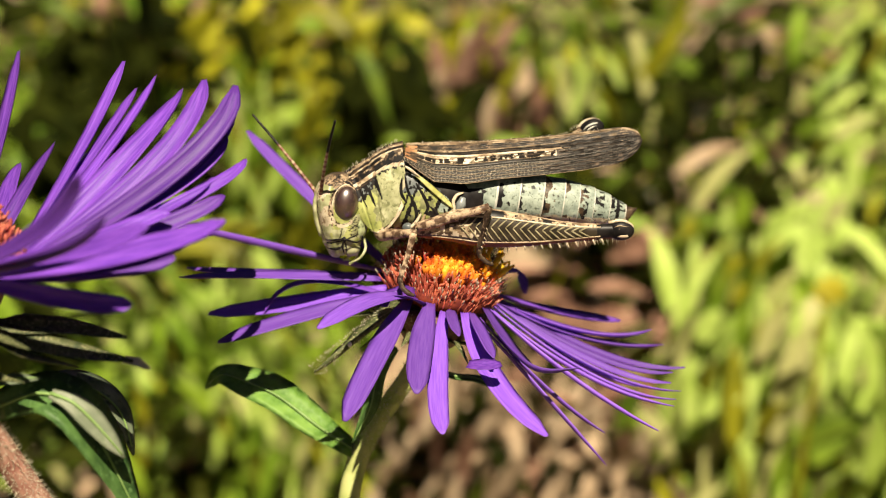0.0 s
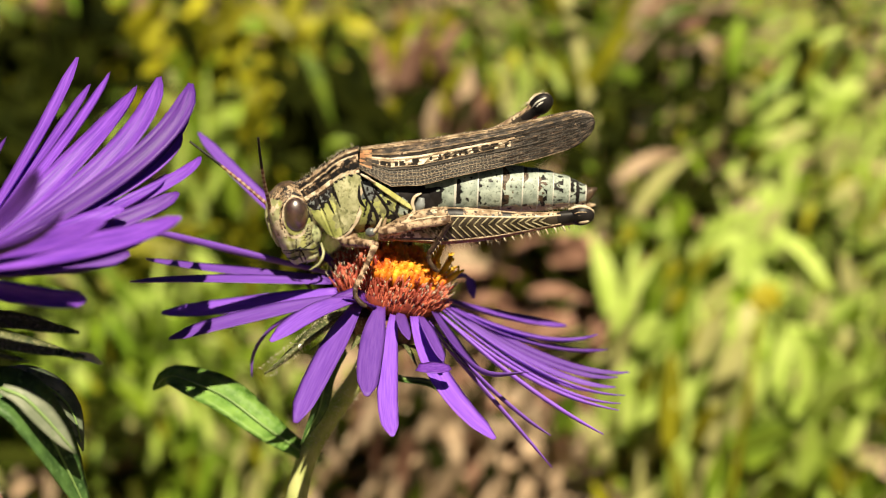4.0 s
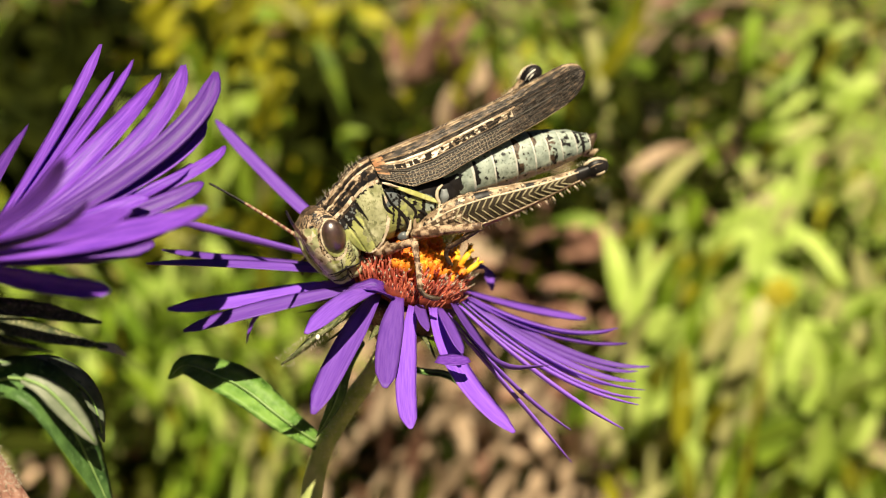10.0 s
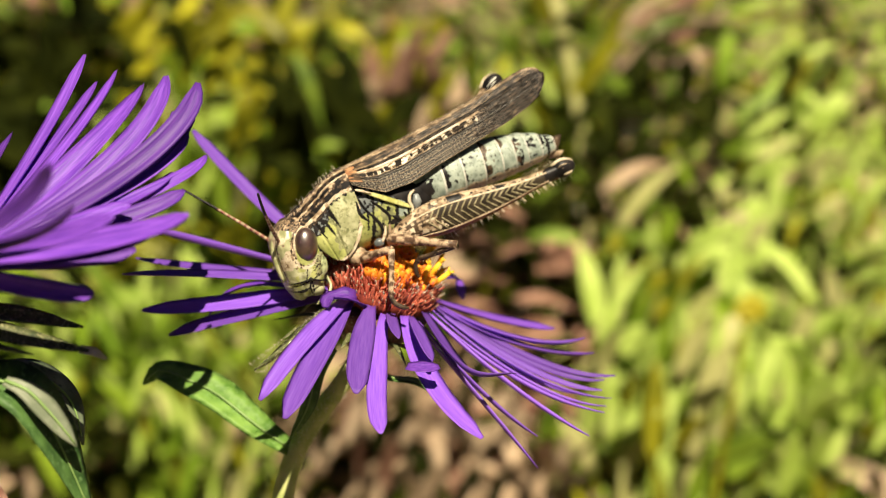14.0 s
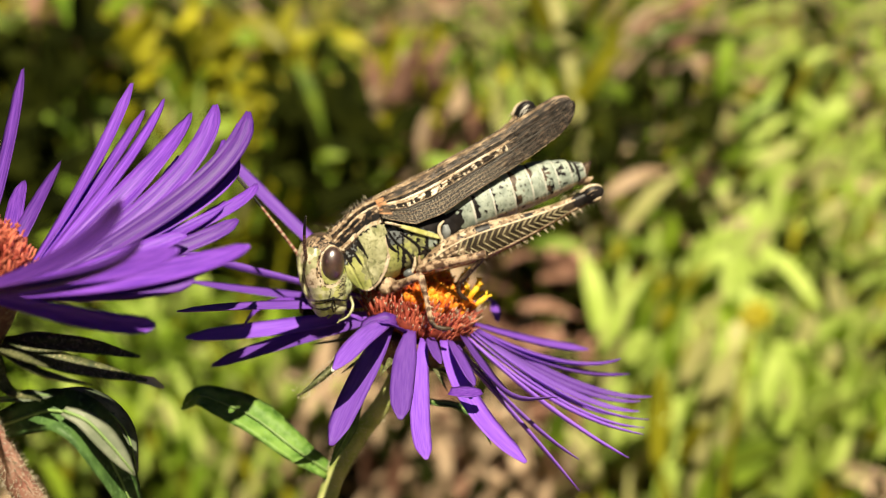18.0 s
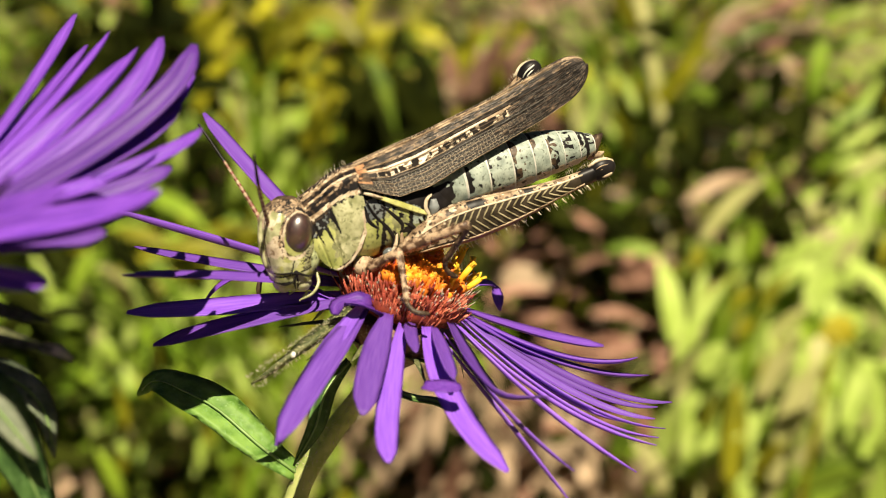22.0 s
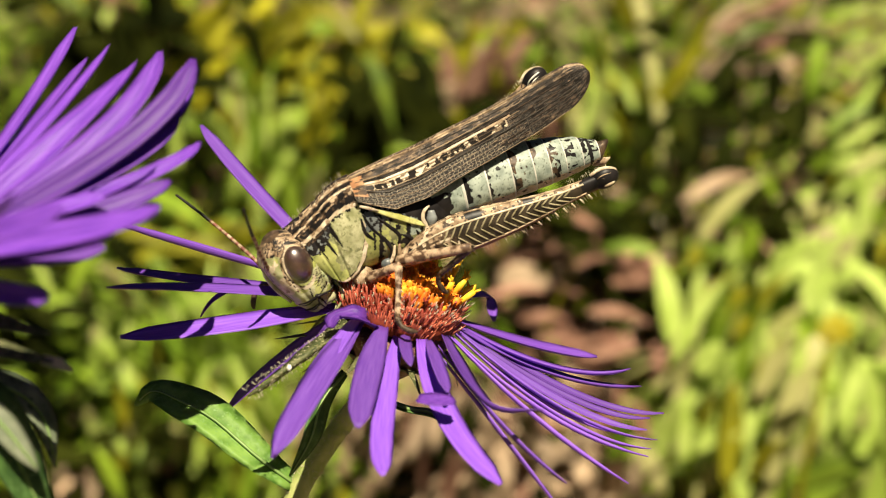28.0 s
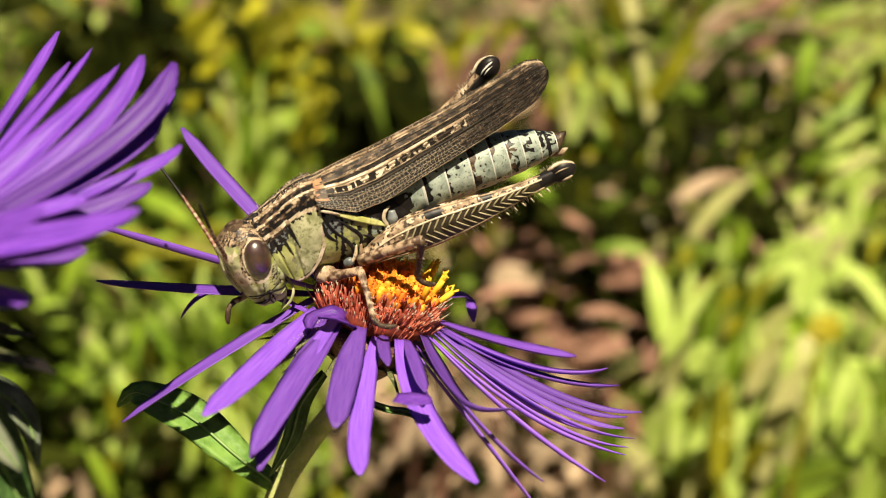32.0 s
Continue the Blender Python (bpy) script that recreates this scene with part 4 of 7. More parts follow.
def head_part(body):
    """The head, drawn about the neck."""
    o = HEAD_AT
    rings = []
    n = 140
    for j in range(131):
        s = j / 130
        z = -2.35 - 5.3 * s
        xf = pick((-5.2, -6.05, -6.35, -6.45, -6.45, -6.4, -6.3, -6.2, -6.05, -5.9, -5.6), s)
        xb = pick((-4.0, -3.3, -3.0, -2.9, -2.85, -2.85, -2.9, -3.0, -3.1, -3.3, -3.7), s)
        hy = pick((0.75, 1.35, 1.7, 1.9, 2.0, 2.05, 2.0, 1.95, 1.85, 1.65, 1.2), s)
        cx, hx = (xf + xb) / 2, (xb - xf) / 2
        r = []
        for k in range(n):
            a = 2 * math.pi * k / n
            ca, sa = math.cos(a), math.sin(a)
            dent = 1 - 0.05 * math.exp(-((a % math.pi - 1.05) / 0.12) ** 2) * (ca < 0)
            r.append(Vector((cx + math.copysign(abs(ca) ** 0.85, ca) * hx * dent, math.copysign(abs(sa) ** 0.85, sa) * hy * dent, z)) - o)
        rings.append(r)
    head = part("head", loft(rings), skin_face, body, "pale olive mottled face")
    head.location = o * MM
    def choose(p):
        q = p + o
        n1, n2 = ridge_noise(q.x, q.y, q.z, 1.6), ridge_noise(q.x, q.y + 2, q.z, 4.0)
        n3 = ridge_noise(q.x * 0.8, q.y + 7, q.z * 1.2, 5.0)
        streak = ridge_noise(q.x * 0.7 + q.z * 0.5, q.y * 2.5, q.z * 0.6, 3.2)
        ex, ez = q.x + 4.55 - 0.28 * (q.z + 4.2), q.z + 4.2
        round_eye = ex * ex / 0.92 + ez * ez / 1.56
        if q.z > -3.2 - 0.40 * (q.x + 5.0) + 0.25 * n1 or q.z > -2.9:
            return 1 if abs(streak) < 0.12 else (3 if streak < -0.22 else 2)
        if q.x > -3.60 and q.z > -4.9 or q.x > -2.95:
            return 3 if streak > -0.2 else 1
        if 0.9 < round_eye < 2.0 and q.x > -4.0 and q.z > -4.7 + 0.3 * n1:
            return 3                                    # black streak behind the eye
        if 1.0 < round_eye < 1.42 and q.x < -4.2:
            return 6 if n2 > -0.25 else 1               # pale rim in front of the eye
        if 1.42 <= round_eye < 1.75 and q.x < -4.6 and q.z > -4.9:
            return 1 if n2 > -0.1 else 2                # brown streak from the feeler down
        if q.x < -5.5 and 0.50 < abs(q.y) < 0.60 and q.z > -6.4:
            return 1
        if q.x < -5.6 and q.z > -5.6:
            return 2 if n2 > 0.36 else (6 if n1 > 0.12 else 0)
        if (q.x + 3.95) ** 2 / 0.40 + (q.z + 5.75) ** 2 / 0.50 < 1 and abs(n3) < 0.13:
            return 5
        if abs(q.x + 5.0 - 0.22 * (q.z + 5.6)) < 0.04 and -6.4 < q.z < -5.4:
            return 3
        if abs(q.z + 6.5 - 0.25 * (q.x + 4.8)) < 0.05 and q.y < 0.9:
            return 3                                    # seam above the upper lip and jaws
        if q.z < -6.6 and (abs(q.x + 4.85 + 0.25 * (q.z + 6.6)) < 0.06 or abs(q.z + 7.1 - 0.2 * (q.x + 5.5)) < 0.05 and q.x < -4.9):
            return 3
        return 4 if n1 + 0.3 * n2 > 0.12 else 0
    paint(head, [skin_face, skin_brown, skin_tan, skin_black, skin_lime, skin_dark, skin_cream], choose)
    tilt = Matrix.Rotation(radians(16), 3, "Y")
    for sy in (-1, 1):
        part("eye", egg(Vector((-4.55, 1.74 * sy, -4.15)) - o, (0.90, 0.74, 1.15), 36, 24, tilt), eye_brown, head, "glossy dark brown compound eye")
        part("eye_rim", tube([tilt @ Vector((1.0 * math.cos(a * math.pi / 12), 0, 1.30 * math.sin(a * math.pi / 12))) + Vector((-4.55, 1.72 * sy, -4.2)) - o for a in range(6, 19)], [0.03, 0.06, 0.03], 6), skin_cream, head)
        part("cheek", egg(Vector((-3.72, 1.20 * sy, -5.75)) - o, (0.74, 0.62, 0.95), 20, 12, Matrix.Rotation(radians(-8), 3, "Y")), skin_cheek, head, "green cheek with dark netting")
        part("mandible", egg(Vector((-4.25, 0.80 * sy, -7.2)) - o, (0.80, 0.80, 0.62), 20, 12, Matrix.Rotation(radians(20), 3, "Y")), skin_face, head, "pale green jaw")
        part("palp", tube([Vector(p) - o for p in ((-3.2, 1.1 * sy, -6.7), (-3.25, 1.55 * sy, -7.3), (-3.75, 1.7 * sy, -7.85), (-4.6, 1.6 * sy, -8.15))], [0.10, 0.11, 0.10, 0.09, 0.05], 8, steps=12), skin_face, head, "pale palp")
        part("palp", tube([Vector(p) - o for p in ((-3.7, 0.6 * sy, -7.4), (-3.8, 0.8 * sy, -8.0), (-4.4, 0.9 * sy, -8.4))], [0.10, 0.10, 0.09, 0.05], 8, steps=8), skin_face, head)
    part("clypeus", egg(Vector((-5.55, 0, -6.85)) - o, (0.52, 1.15, 0.36), 20, 10, Matrix.Rotation(radians(20), 3, "Y")), skin_face, head)
    part("labrum", egg(Vector((-5.2, 0, -7.45)) - o, (0.50, 1.05, 0.48), 20, 10, Matrix.Rotation(radians(25), 3, "Y")), skin_face, head, "pale upper lip")
    part("face_ridge", tube([Vector(p) - o for p in ((-5.8, 0, -2.9), (-6.4, 0, -4.0), (-6.45, 0, -5.2), (-6.2, 0, -6.4))], [0.14, 0.2, 0.18, 0.1], 10, flat=1.2, steps=12), skin_face, head)
    for q in (((-6.05, -0.8, -6.55), (-5.6, -1.5, -6.5), (-4.9, -1.97, -6.45), (-4.0, -1.86, -6.75), (-3.4, -1.55, -6.65)), ((-4.9, -1.97, -6.45), (-5.05, -1.85, -6.9), (-4.9, -1.62, -7.45)), ((-5.95, -0.8, -7.1), (-5.5, -1.45, -7.15), (-5.05, -1.82, -6.98)),
              ((-3.5, -1.62, -6.6), (-3.15, -1.35, -5.9), (-3.1, -1.3, -5.2))):
        part("mouth_seam", tube([Vector(p) - o for p in q], [0.03, 0.085, 0.04], 6, steps=12), skin_black, head)
    part("face_mark", egg(Vector((-4.92, -1.93, -6.42)) - o, (0.17, 0.1, 0.15), 10, 6), skin_black, head)
    feelers = []
    for y, lab in ((-0.75, "dark banded antenna"), (0.75, "dark banded antenna")):
        rings, ln, m = [], 7.6, 26
        for j in range(m * 3 + 1):
            s = j / (m * 3)
            r = (0.15 - 0.06 * s) * (1.0 if j % 3 else 0.82)
            bend = 0.5 * s * s
            rings.append([Vector((math.cos(k * math.pi / 4) * r + bend, math.sin(k * math.pi / 4) * r, ln * s)) for k in range(8)])
        an = part("antenna", loft(rings), skin_brown, head, lab)
        paint(an, [skin_red, skin_black, skin_tan], lambda p: 1 if p.z > 4.6 else (2 if int(p.z * 4) % 2 else 0))
        part("antenna_socket", egg(Vector((-6.05, y, -3.6)) - o, (0.3, 0.28, 0.3), 12, 6), skin_tan, head)
        an.location = (Vector((-6.1, y, -3.55)) - o) * MM
        feelers.append(an)
    for ob in [head] + [k for k in head.children if k not in feelers]:      # a long face
        for v in ob.data.vertices:
            v.co.x, v.co.z = v.co.x * 0.98, v.co.z * 1.10
    return head, feelers


def wing(body, sy):
    n_s, n_v = 200, 44
    top_z = (0.05, 0.16, 0.20, 0.28, 0.42, 0.60, 0.84, 1.10, 1.38)
    low_z = (-0.95, -2.45, -2.62, -2.32, -2.12, -1.95, -1.70, -1.32, -0.75)
    outer, uvs = [], []
    for i in range(n_s + 1):
        s = i / n_s
        x = 0.5 + 17.0 * s
        zt, zl = pick(top_z, s) + 0.6 * s, pick(low_z, s) + 0.45 * s
        if s > 0.88:
            f = (s - 0.88) / 0.12
            cz, h = (zt + zl) / 2 + 0.15 * f, (1 - f ** 2.3) ** 0.5
            zt, zl = cz + (zt - cz) * h, cz + (zl - cz) * h
        lean = pick((2.15, 2.2, 2.12, 1.95, 1.68, 1.42, 1.2, 1.0, 0.75), s) * (1.0 if sy < 0 else 0.62)
        for k in range(n_v + 1):
            v = k / n_v
            y = 0.12 + lean * (v ** (0.75 if sy < 0 else 1.0))
            outer.append(Vector((x, sy * y, zt + (zl - zt) * v)))
            uvs.append((v * 3.0, s * 17.0))
    nn = n_v + 1
    inner = [v + Vector((0, -sy * 0.09, 0)) for v in outer]
    faces = []
    m = len(outer)
    for i in range(n_s):
        for k in range(n_v):
            a, b, c, d = i * nn + k, i * nn + k + 1, (i + 1) * nn + k + 1, (i + 1) * nn + k
            faces += [(a, b, c, d), (a + m, d + m, c + m, b + m)]
    for i in range(n_s):
        for k in (0, n_v):
            a, d = i * nn + k, (i + 1) * nn + k
            faces.append((a, d, d + m, a + m) if k == 0 else (a, a + m, d + m, d))
    for k in range(n_v):
        faces.append((k, k + m, k + 1 + m, k + 1))
        a = n_s * nn + k
        faces.append((a, a + 1, a + 1 + m, a + m))
    w = part("forewing", ([tuple(v) for v in outer + inner], faces, uvs + uvs), wing_skin, body, "dark brown forewing with a net of pale veins")
    for m in (wing_dark, wing_tan, skin_tan, wing_black, skin_brown, skin_orange, skin_cream):
        w.data.materials.append(m)
    for i in range(n_s):
        s = (i + 0.5) / n_s
        for k in range(n_v):
            v = (k + 0.5) / n_v
            x, h = s * 17, v * 3
            n1, n2 = ridge_noise(x * 0.45, h * 1.5, 2.0 * sy, 2.2), ridge_noise(x * 0.5, h * 2.6, 5.0, 3.4)
            n3 = ridge_noise(x * 2.2, 9.0, h * 0.8, 1.7)
            if s < 0.05 and 0.10 < v < 0.75:
                c = 6 if n1 > -0.2 else 5
            elif v < 0.075:
                c = 3 if n1 > 0.12 else (2 if n2 > -0.1 else 5)
            elif v < 0.20:
                c = 2 if n2 > 0.28 else (1 if n2 < -0.05 else 5)
            elif abs(v - 0.225 + 0.05 * s) < 0.024 and s < 0.55:
                c = 3 if n1 > 0.1 else 2
            elif v < 0.31:
                c = 4 if n2 > -0.1 else 1
            elif abs(v - 0.36 + 0.03 * s) < 0.055 - 0.06 * s and s < 0.66:
                c = 7 if n1 > 0.0 else 3
            elif v < 0.53 and 0.08 < s < 0.64:
                c = 4 if n3 > -0.06 else (7 if n2 > 0.05 else 2)
            elif v < 0.60 and s < 0.62:
                c = 1 if n1 < 0.2 else 4
            elif s < 0.58 + 0.1 * n1:
                c = 0
            else:
                c = 5 if n2 > 0.30 else (4 if n2 < -0.10 else (0 if v > 0.35 else 1))
            j = 2 * (i * n_v + k)
            w.data.polygons[j].material_index = w.data.polygons[j + 1].material_index = c
    def on(s, v, out=0.03):
        i = min(max(s, 0), 1) * n_s
        j = min(max(v, 0), 1) * n_v
        i0, j0 = min(int(i), n_s - 1), min(int(j), n_v - 1)
        a = outer[i0 * nn + j0].lerp(outer[(i0 + 1) * nn + j0], i - i0)
        b = outer[i0 * nn + j0 + 1].lerp(outer[(i0 + 1) * nn + j0 + 1], i - i0)
        return a.lerp(b, j - j0) + Vector((0, sy * out, 0))
    veins = ((0.0, 0.02, 0.93, 0.03, skin_tan, 0.06), (0.02, 0.235, 0.72, 0.20, skin_tan, 0.032), (0.02, 0.365, 0.70, 0.36, skin_tan, 0.036), (0.05, 0.54, 0.60, 0.51, skin_tan, 0.026),
             (0.05, 0.60, 0.95, 0.58, skin_dark, 0.05), (0.08, 0.70, 0.62, 0.68, skin_tan, 0.018), (0.1, 0.80, 0.60, 0.78, skin_tan, 0.016), (0.1, 0.90, 0.6, 0.88, skin_tan, 0.016), (0.02, 0.99, 0.88, 0.99, skin_tan, 0.022),
             (0.3, 0.11, 0.9, 0.12, skin_dark, 0.03), (0.3, 0.28, 0.93, 0.29, skin_brown, 0.022), (0.35, 0.43, 0.95, 0.43, skin_brown, 0.022), (0.6, 0.68, 0.93, 0.66, skin_brown, 0.018), (0.6, 0.78, 0.92, 0.76, skin_brown, 0.018), (0.6, 0.88, 0.9, 0.86, skin_brown, 0.018))
    for s0, v0, s1, v1, mt, r in veins:
        part("vein", tube([on(s0 + (s1 - s0) * q / 24, v0 + (v1 - v0) * q / 24 + 0.004 * math.sin(q)) for q in range(25)], [r, r, r * 0.5], 5), mt, w)
    return w


skin_rib = material("skin_rib", (0.20, 0.17, 0.09), (0.40, 0.35, 0.22), 1200, 0.5, 0.3, 0.5)


def hind_leg(body, sy):
    """The jumping leg, drawn about the hip; the knee lies along +x."""
    hip = Vector((1.4, 2.2 * sy, -6.0))
    top = (0.38, 0.85, 1.2, 1.35, 1.28, 1.1, 0.92, 0.72, 0.56, 0.48, 0.5)
    low = (-0.38, -0.8, -1.2, -1.48, -1.5, -1.38, -1.2, -0.96, -0.72, -0.54, -0.5)
    wide = (0.4, 0.65, 0.8, 0.85, 0.8, 0.72, 0.62, 0.52, 0.45, 0.42, 0.45)
    mid = (0, 0.25, 0.38, 0.36, 0.30, 0.2, 0.1, 0.02, -0.02, -0.02, 0.0)
    def at(s, v, y):
        x = 14.4 * s
        m, t, b = pick(mid, s), pick(top, s), pick(low, s)
        return Vector((x, y, m + (t if v > 0 else -b) * v))
    rings = []
    for j in range(131):
        s = j / 130
        r = []
        for k in range(56):
            a = 2 * math.pi * k / 56
            r.append(at(s, math.cos(a), math.sin(a) * pick(wide, s)))
        rings.append(r)
    femur = part("hind_femur", loft(rings), skin_brown, body, "large jumping thigh with a herringbone pattern")
    femur.location = hip * MM
    def choose(p):
        s = p.x / 14.4
        m, t, b = pick(mid, s), pick(top, s), pick(low, s)
        v = (p.z - m) / (t if p.z > m else -b)
        if s > 0.9 and (v < 0.45 or sy < 0):
            return 1
        n1, n2 = ridge_noise(p.x, p.y, p.z, 1.3), ridge_noise(p.x, p.y + 5, p.z, 3.2)
        if v > 0.62:
            return 1 if (0.36 < s + 0.02 * n1 < 0.44 or 0.63 < s + 0.02 * n1 < 0.68) else (4 if n2 > 0.24 else (1 if n2 < -0.42 else (5 if n1 > 0.2 else 2)))
        if s < 0.28 + 0.06 * (0.2 - v) and v > -0.5:
            return 4 if n2 + 0.4 * n1 > 0.06 or abs(v - 0.30) < 0.05 and s > 0.1 else (5 if n1 > 0.1 else 2)
        if v < -0.72:
            return 3
        return 0
    paint(femur, [skin_dark, skin_black, skin_tan, skin_red, skin_brown, skin_cream], choose)
    side = sy
    for v, mt, r in ((0.60, skin_cream, 0.08), (-0.70, skin_tan, 0.07), (0.97, skin_tan, 0.07)):
        part("carina", tube([at(q / 24, v, side * pick(wide, q / 24) * (math.sqrt(max(0.02, 1 - v * v)) * 1.04)) for q in range(2, 23)], [r * 0.6, r, r * 0.8], 6), mt, femur)
    for i in range(17):
        s = 0.27 + 0.0365 * i
        for v0, v1 in ((0.56, 0.05), (0.05, -0.66)):
            pts = []
            for q in range(5):
                f = q / 4
                v = v0 + (v1 - v0) * f
                ds = -0.040 * (f if v0 > 0.3 else 1 - f) * 1.1 + (0.012 if v0 < 0.3 else 0) * f
                ss = s + ds
                pts.append(at(ss, v, side * (pick(wide, ss) * math.sqrt(max(0.0, 1 - v * v)) + 0.015)))
            part("rib", tube(pts, [0.045, 0.065, 0.045], 5), skin_rib, femur)
    kn = Vector((14.7, 0, 0))
    knee = part("knee", egg(kn, (0.98, 0.56, 0.74), 24, 14), skin_black, femur, "black knee with pale lobes")
    part("knee_lobe", egg(kn + Vector((0.1, 0.38 * sy, -0.36)), (0.42, 0.16, 0.16), 14, 8), skin_cream, femur, "whitish lobe")
    for q in (0.0, 0.26):
        part("knee_mark", tube([kn + Vector((-0.72, -0.30 * sy, -0.1 + q)), kn + Vector((-0.2, -0.50 * sy, 0.16 + q * 0.9)), kn + Vector((0.45, -0.42 * sy, 0.10 + q * 0.8)), kn + Vector((0.72, -0.22 * sy, -0.12 + q))], [0.03, 0.075, 0.03], 6, steps=10), skin_white, femur, "pale crescent")
        part("knee_mark", tube([kn + Vector((-0.72, 0.30 * sy, -0.1 + q)), kn + Vector((-0.2, 0.50 * sy, 0.16 + q * 0.9)), kn + Vector((0.45, 0.42 * sy, 0.10 + q * 0.8))], [0.02, 0.04, 0.02], 6, steps=10), skin_tan, femur)
    part("knee_lobe", tube([kn + Vector((-0.9, 0.1 * sy, 0.55)), kn + Vector((0, 0.15 * sy, 0.72)), kn + Vector((0.75, 0.1 * sy, 0.35)), kn + Vector((0.9, 0, -0.1))], [0.10, 0.14, 0.12, 0.05], 8, steps=10), skin_cream, femur)
    part("hind_tibia", tube([kn + Vector((0.2, 0, -0.35)), (13.6, -0.05 * sy, -0.45), (9.6, -0.2 * sy, -0.78), (6.4, -0.3 * sy, -0.85), (4.6, -0.4 * sy, -0.7)], [0.28, 0.2, 0.18, 0.18, 0.15], 10, steps=20), skin_red, femur, "reddish folded shin")
    for i in range(11):
        x = 13.3 - i * 0.62
        z = pick((-0.85, -0.85, -0.75, -0.45), (x - 5) / 8.5)
        part("spine", tube([(x, 0.22 * sy, z - 0.1), (x + 0.12, 0.34 * sy, z - 0.36), (x + 0.18, 0.38 * sy, z - 0.46)], [0.07, 0.045, 0.01], 5), skin_cream, femur, "pale spine with a dark tip")
    r0 = random.Random(9 + sy)
    fuzz = []
    for i in range(70):
        x = r0.uniform(4.0, 15.0)
        s = min(x / 14.4, 1)
        p = Vector((x, 0.2 * sy * r0.random(), pick(mid, s) + pick(low, s) * 0.95))
        fuzz.append(tube([p, p + Vector((r0.uniform(-.05, .2), r0.uniform(-.1, .2) * sy, -r0.uniform(0.25, 0.55)))], [0.022, 0.008], 3))
    for i in range(30):
        p = kn + Vector((r0.uniform(-2.5, 0.7), 0, 0.55))
        fuzz.append(tube([p, p + Vector((r0.uniform(-.1, .1), r0.uniform(-.2, .2), r0.uniform(0.15, 0.35)))], [0.02, 0.008], 3))
    tagged(part("leg_hair", join(*fuzz), hair_pale, femur, "fine pale hairs"), kind="stuff")
    return femur


def shin(name, length, body, mat):
    """A lower front leg, drawn down from its knee."""
    t = part(name, tube([(0, 0, 0), (0.05, 0, -length * 0.5), (0, 0, -length)], [0.27, 0.2, 0.2], 10, steps=8), mat, body, "speckled shin")
    part("foot", tube([(0, 0, -length + 0.1), (0.25, -0.1, -length - 0.45), (0.85, -0.2, -length - 0.75), (1.3, -0.2, -length - 0.8)], [0.2, 0.17, 0.2, 0.1], 8, steps=9), skin_brown, t, "dark jointed foot")
    for i in range(5):
        z = -length * (0.45 + 0.11 * i)
        part("spine", tube([(0.12, -0.1, z), (0.38, -0.18, z - 0.22)], [0.05, 0.01], 5), skin_cream, t)
    return t


def thigh(name, length, body, mat):
    return part(name, tube([(0, 0, 0), (0, 0, -length * 0.4), (0, 0, -length)], [0.36, 0.42, 0.3, 0.3], 10, steps=8), mat, body, "speckled thigh")


abdomen(grasshopper)
thorax(grasshopper)
shield = pronotum(grasshopper)
head, feelers = head_part(grasshopper)
hr = random.Random(5)
fuzz = []
for i in range(60):
    s = hr.random()
    p = Vector((16.9 * s + 0.2, -0.2, pick((-0.02, 0.18, 0.27, 0.42, 0.65, 0.9, 1.2, 1.5, 1.5), s)))
    fuzz.append(tube([p, p + Vector((hr.uniform(-.1, .2), hr.uniform(-.2, .1), hr.uniform(0.1, 0.2)))], [0.014, 0.006], 3))
tagged(part("body_hair", join(*fuzz), hair_pale, grasshopper, "fine pale hairs"), kind="stuff")
wing(grasshopper, -1)
wing(grasshopper, 1)
near_leg = hind_leg(grasshopper, -1)
far_leg = hind_leg(grasshopper, 1)
skin_leg = material("skin_leg", (0.09, 0.05, 0.03), (0.50, 0.36, 0.24), 1900, 0.5, 0.3, 1.0, 0.0001, split=(0.40, 0.54), fine=(0.05, 0.03, 0.02))
LEGS = []      # hip on the body, thigh, shin, lengths, foot on the flower by time, side on which the knee stands out
for nm, hip, l1, l2, spots in (
        ("front", (-0.9, -1.7, -6.4), 3.3, 3.4, ((0, (-2.6, -6.0, 1.6)), (6, (-2.2, -6.0, 1.0)), (9, (1.0, -6.0, 0.6)), (16.5, (0.9, -6, 0.7)), (32, (0.4, -6, 0.5)))),
        ("middle", (1.6, -2.7, -5.6), 5.3, 3.4, ((0, (2.9, -4.6, 3.8)), (6, (2.9, -4.6, 3.8)), (12, (2.9, -4.6, 3.5)), (32, (2.9, -4.6, 3.5)))),
        ("front", (-0.9, 1.7, -6.4), 3.3, 3.6, ((0, (-5.0, 3.4, 2.2)), (9, (-7.5, 2.0, 2.6)), (28, (-9.5, -1.0, 1.6)), (32, (-10.5, -2.5, 0.0)))),
        ("middle", (0.9, 1.6, -6.4), 3.4, 3.6, ((0, (3.6, 3.8, 2.6)), (32, (3.6, 3.8, 2.6))))):
    LEGS.append((Vector(hip), thigh(nm + "_femur", l1, grasshopper, skin_leg), shin(nm + "_tibia", l2, grasshopper, skin_leg if nm == "front" else skin_brown), l1, l2, spots))

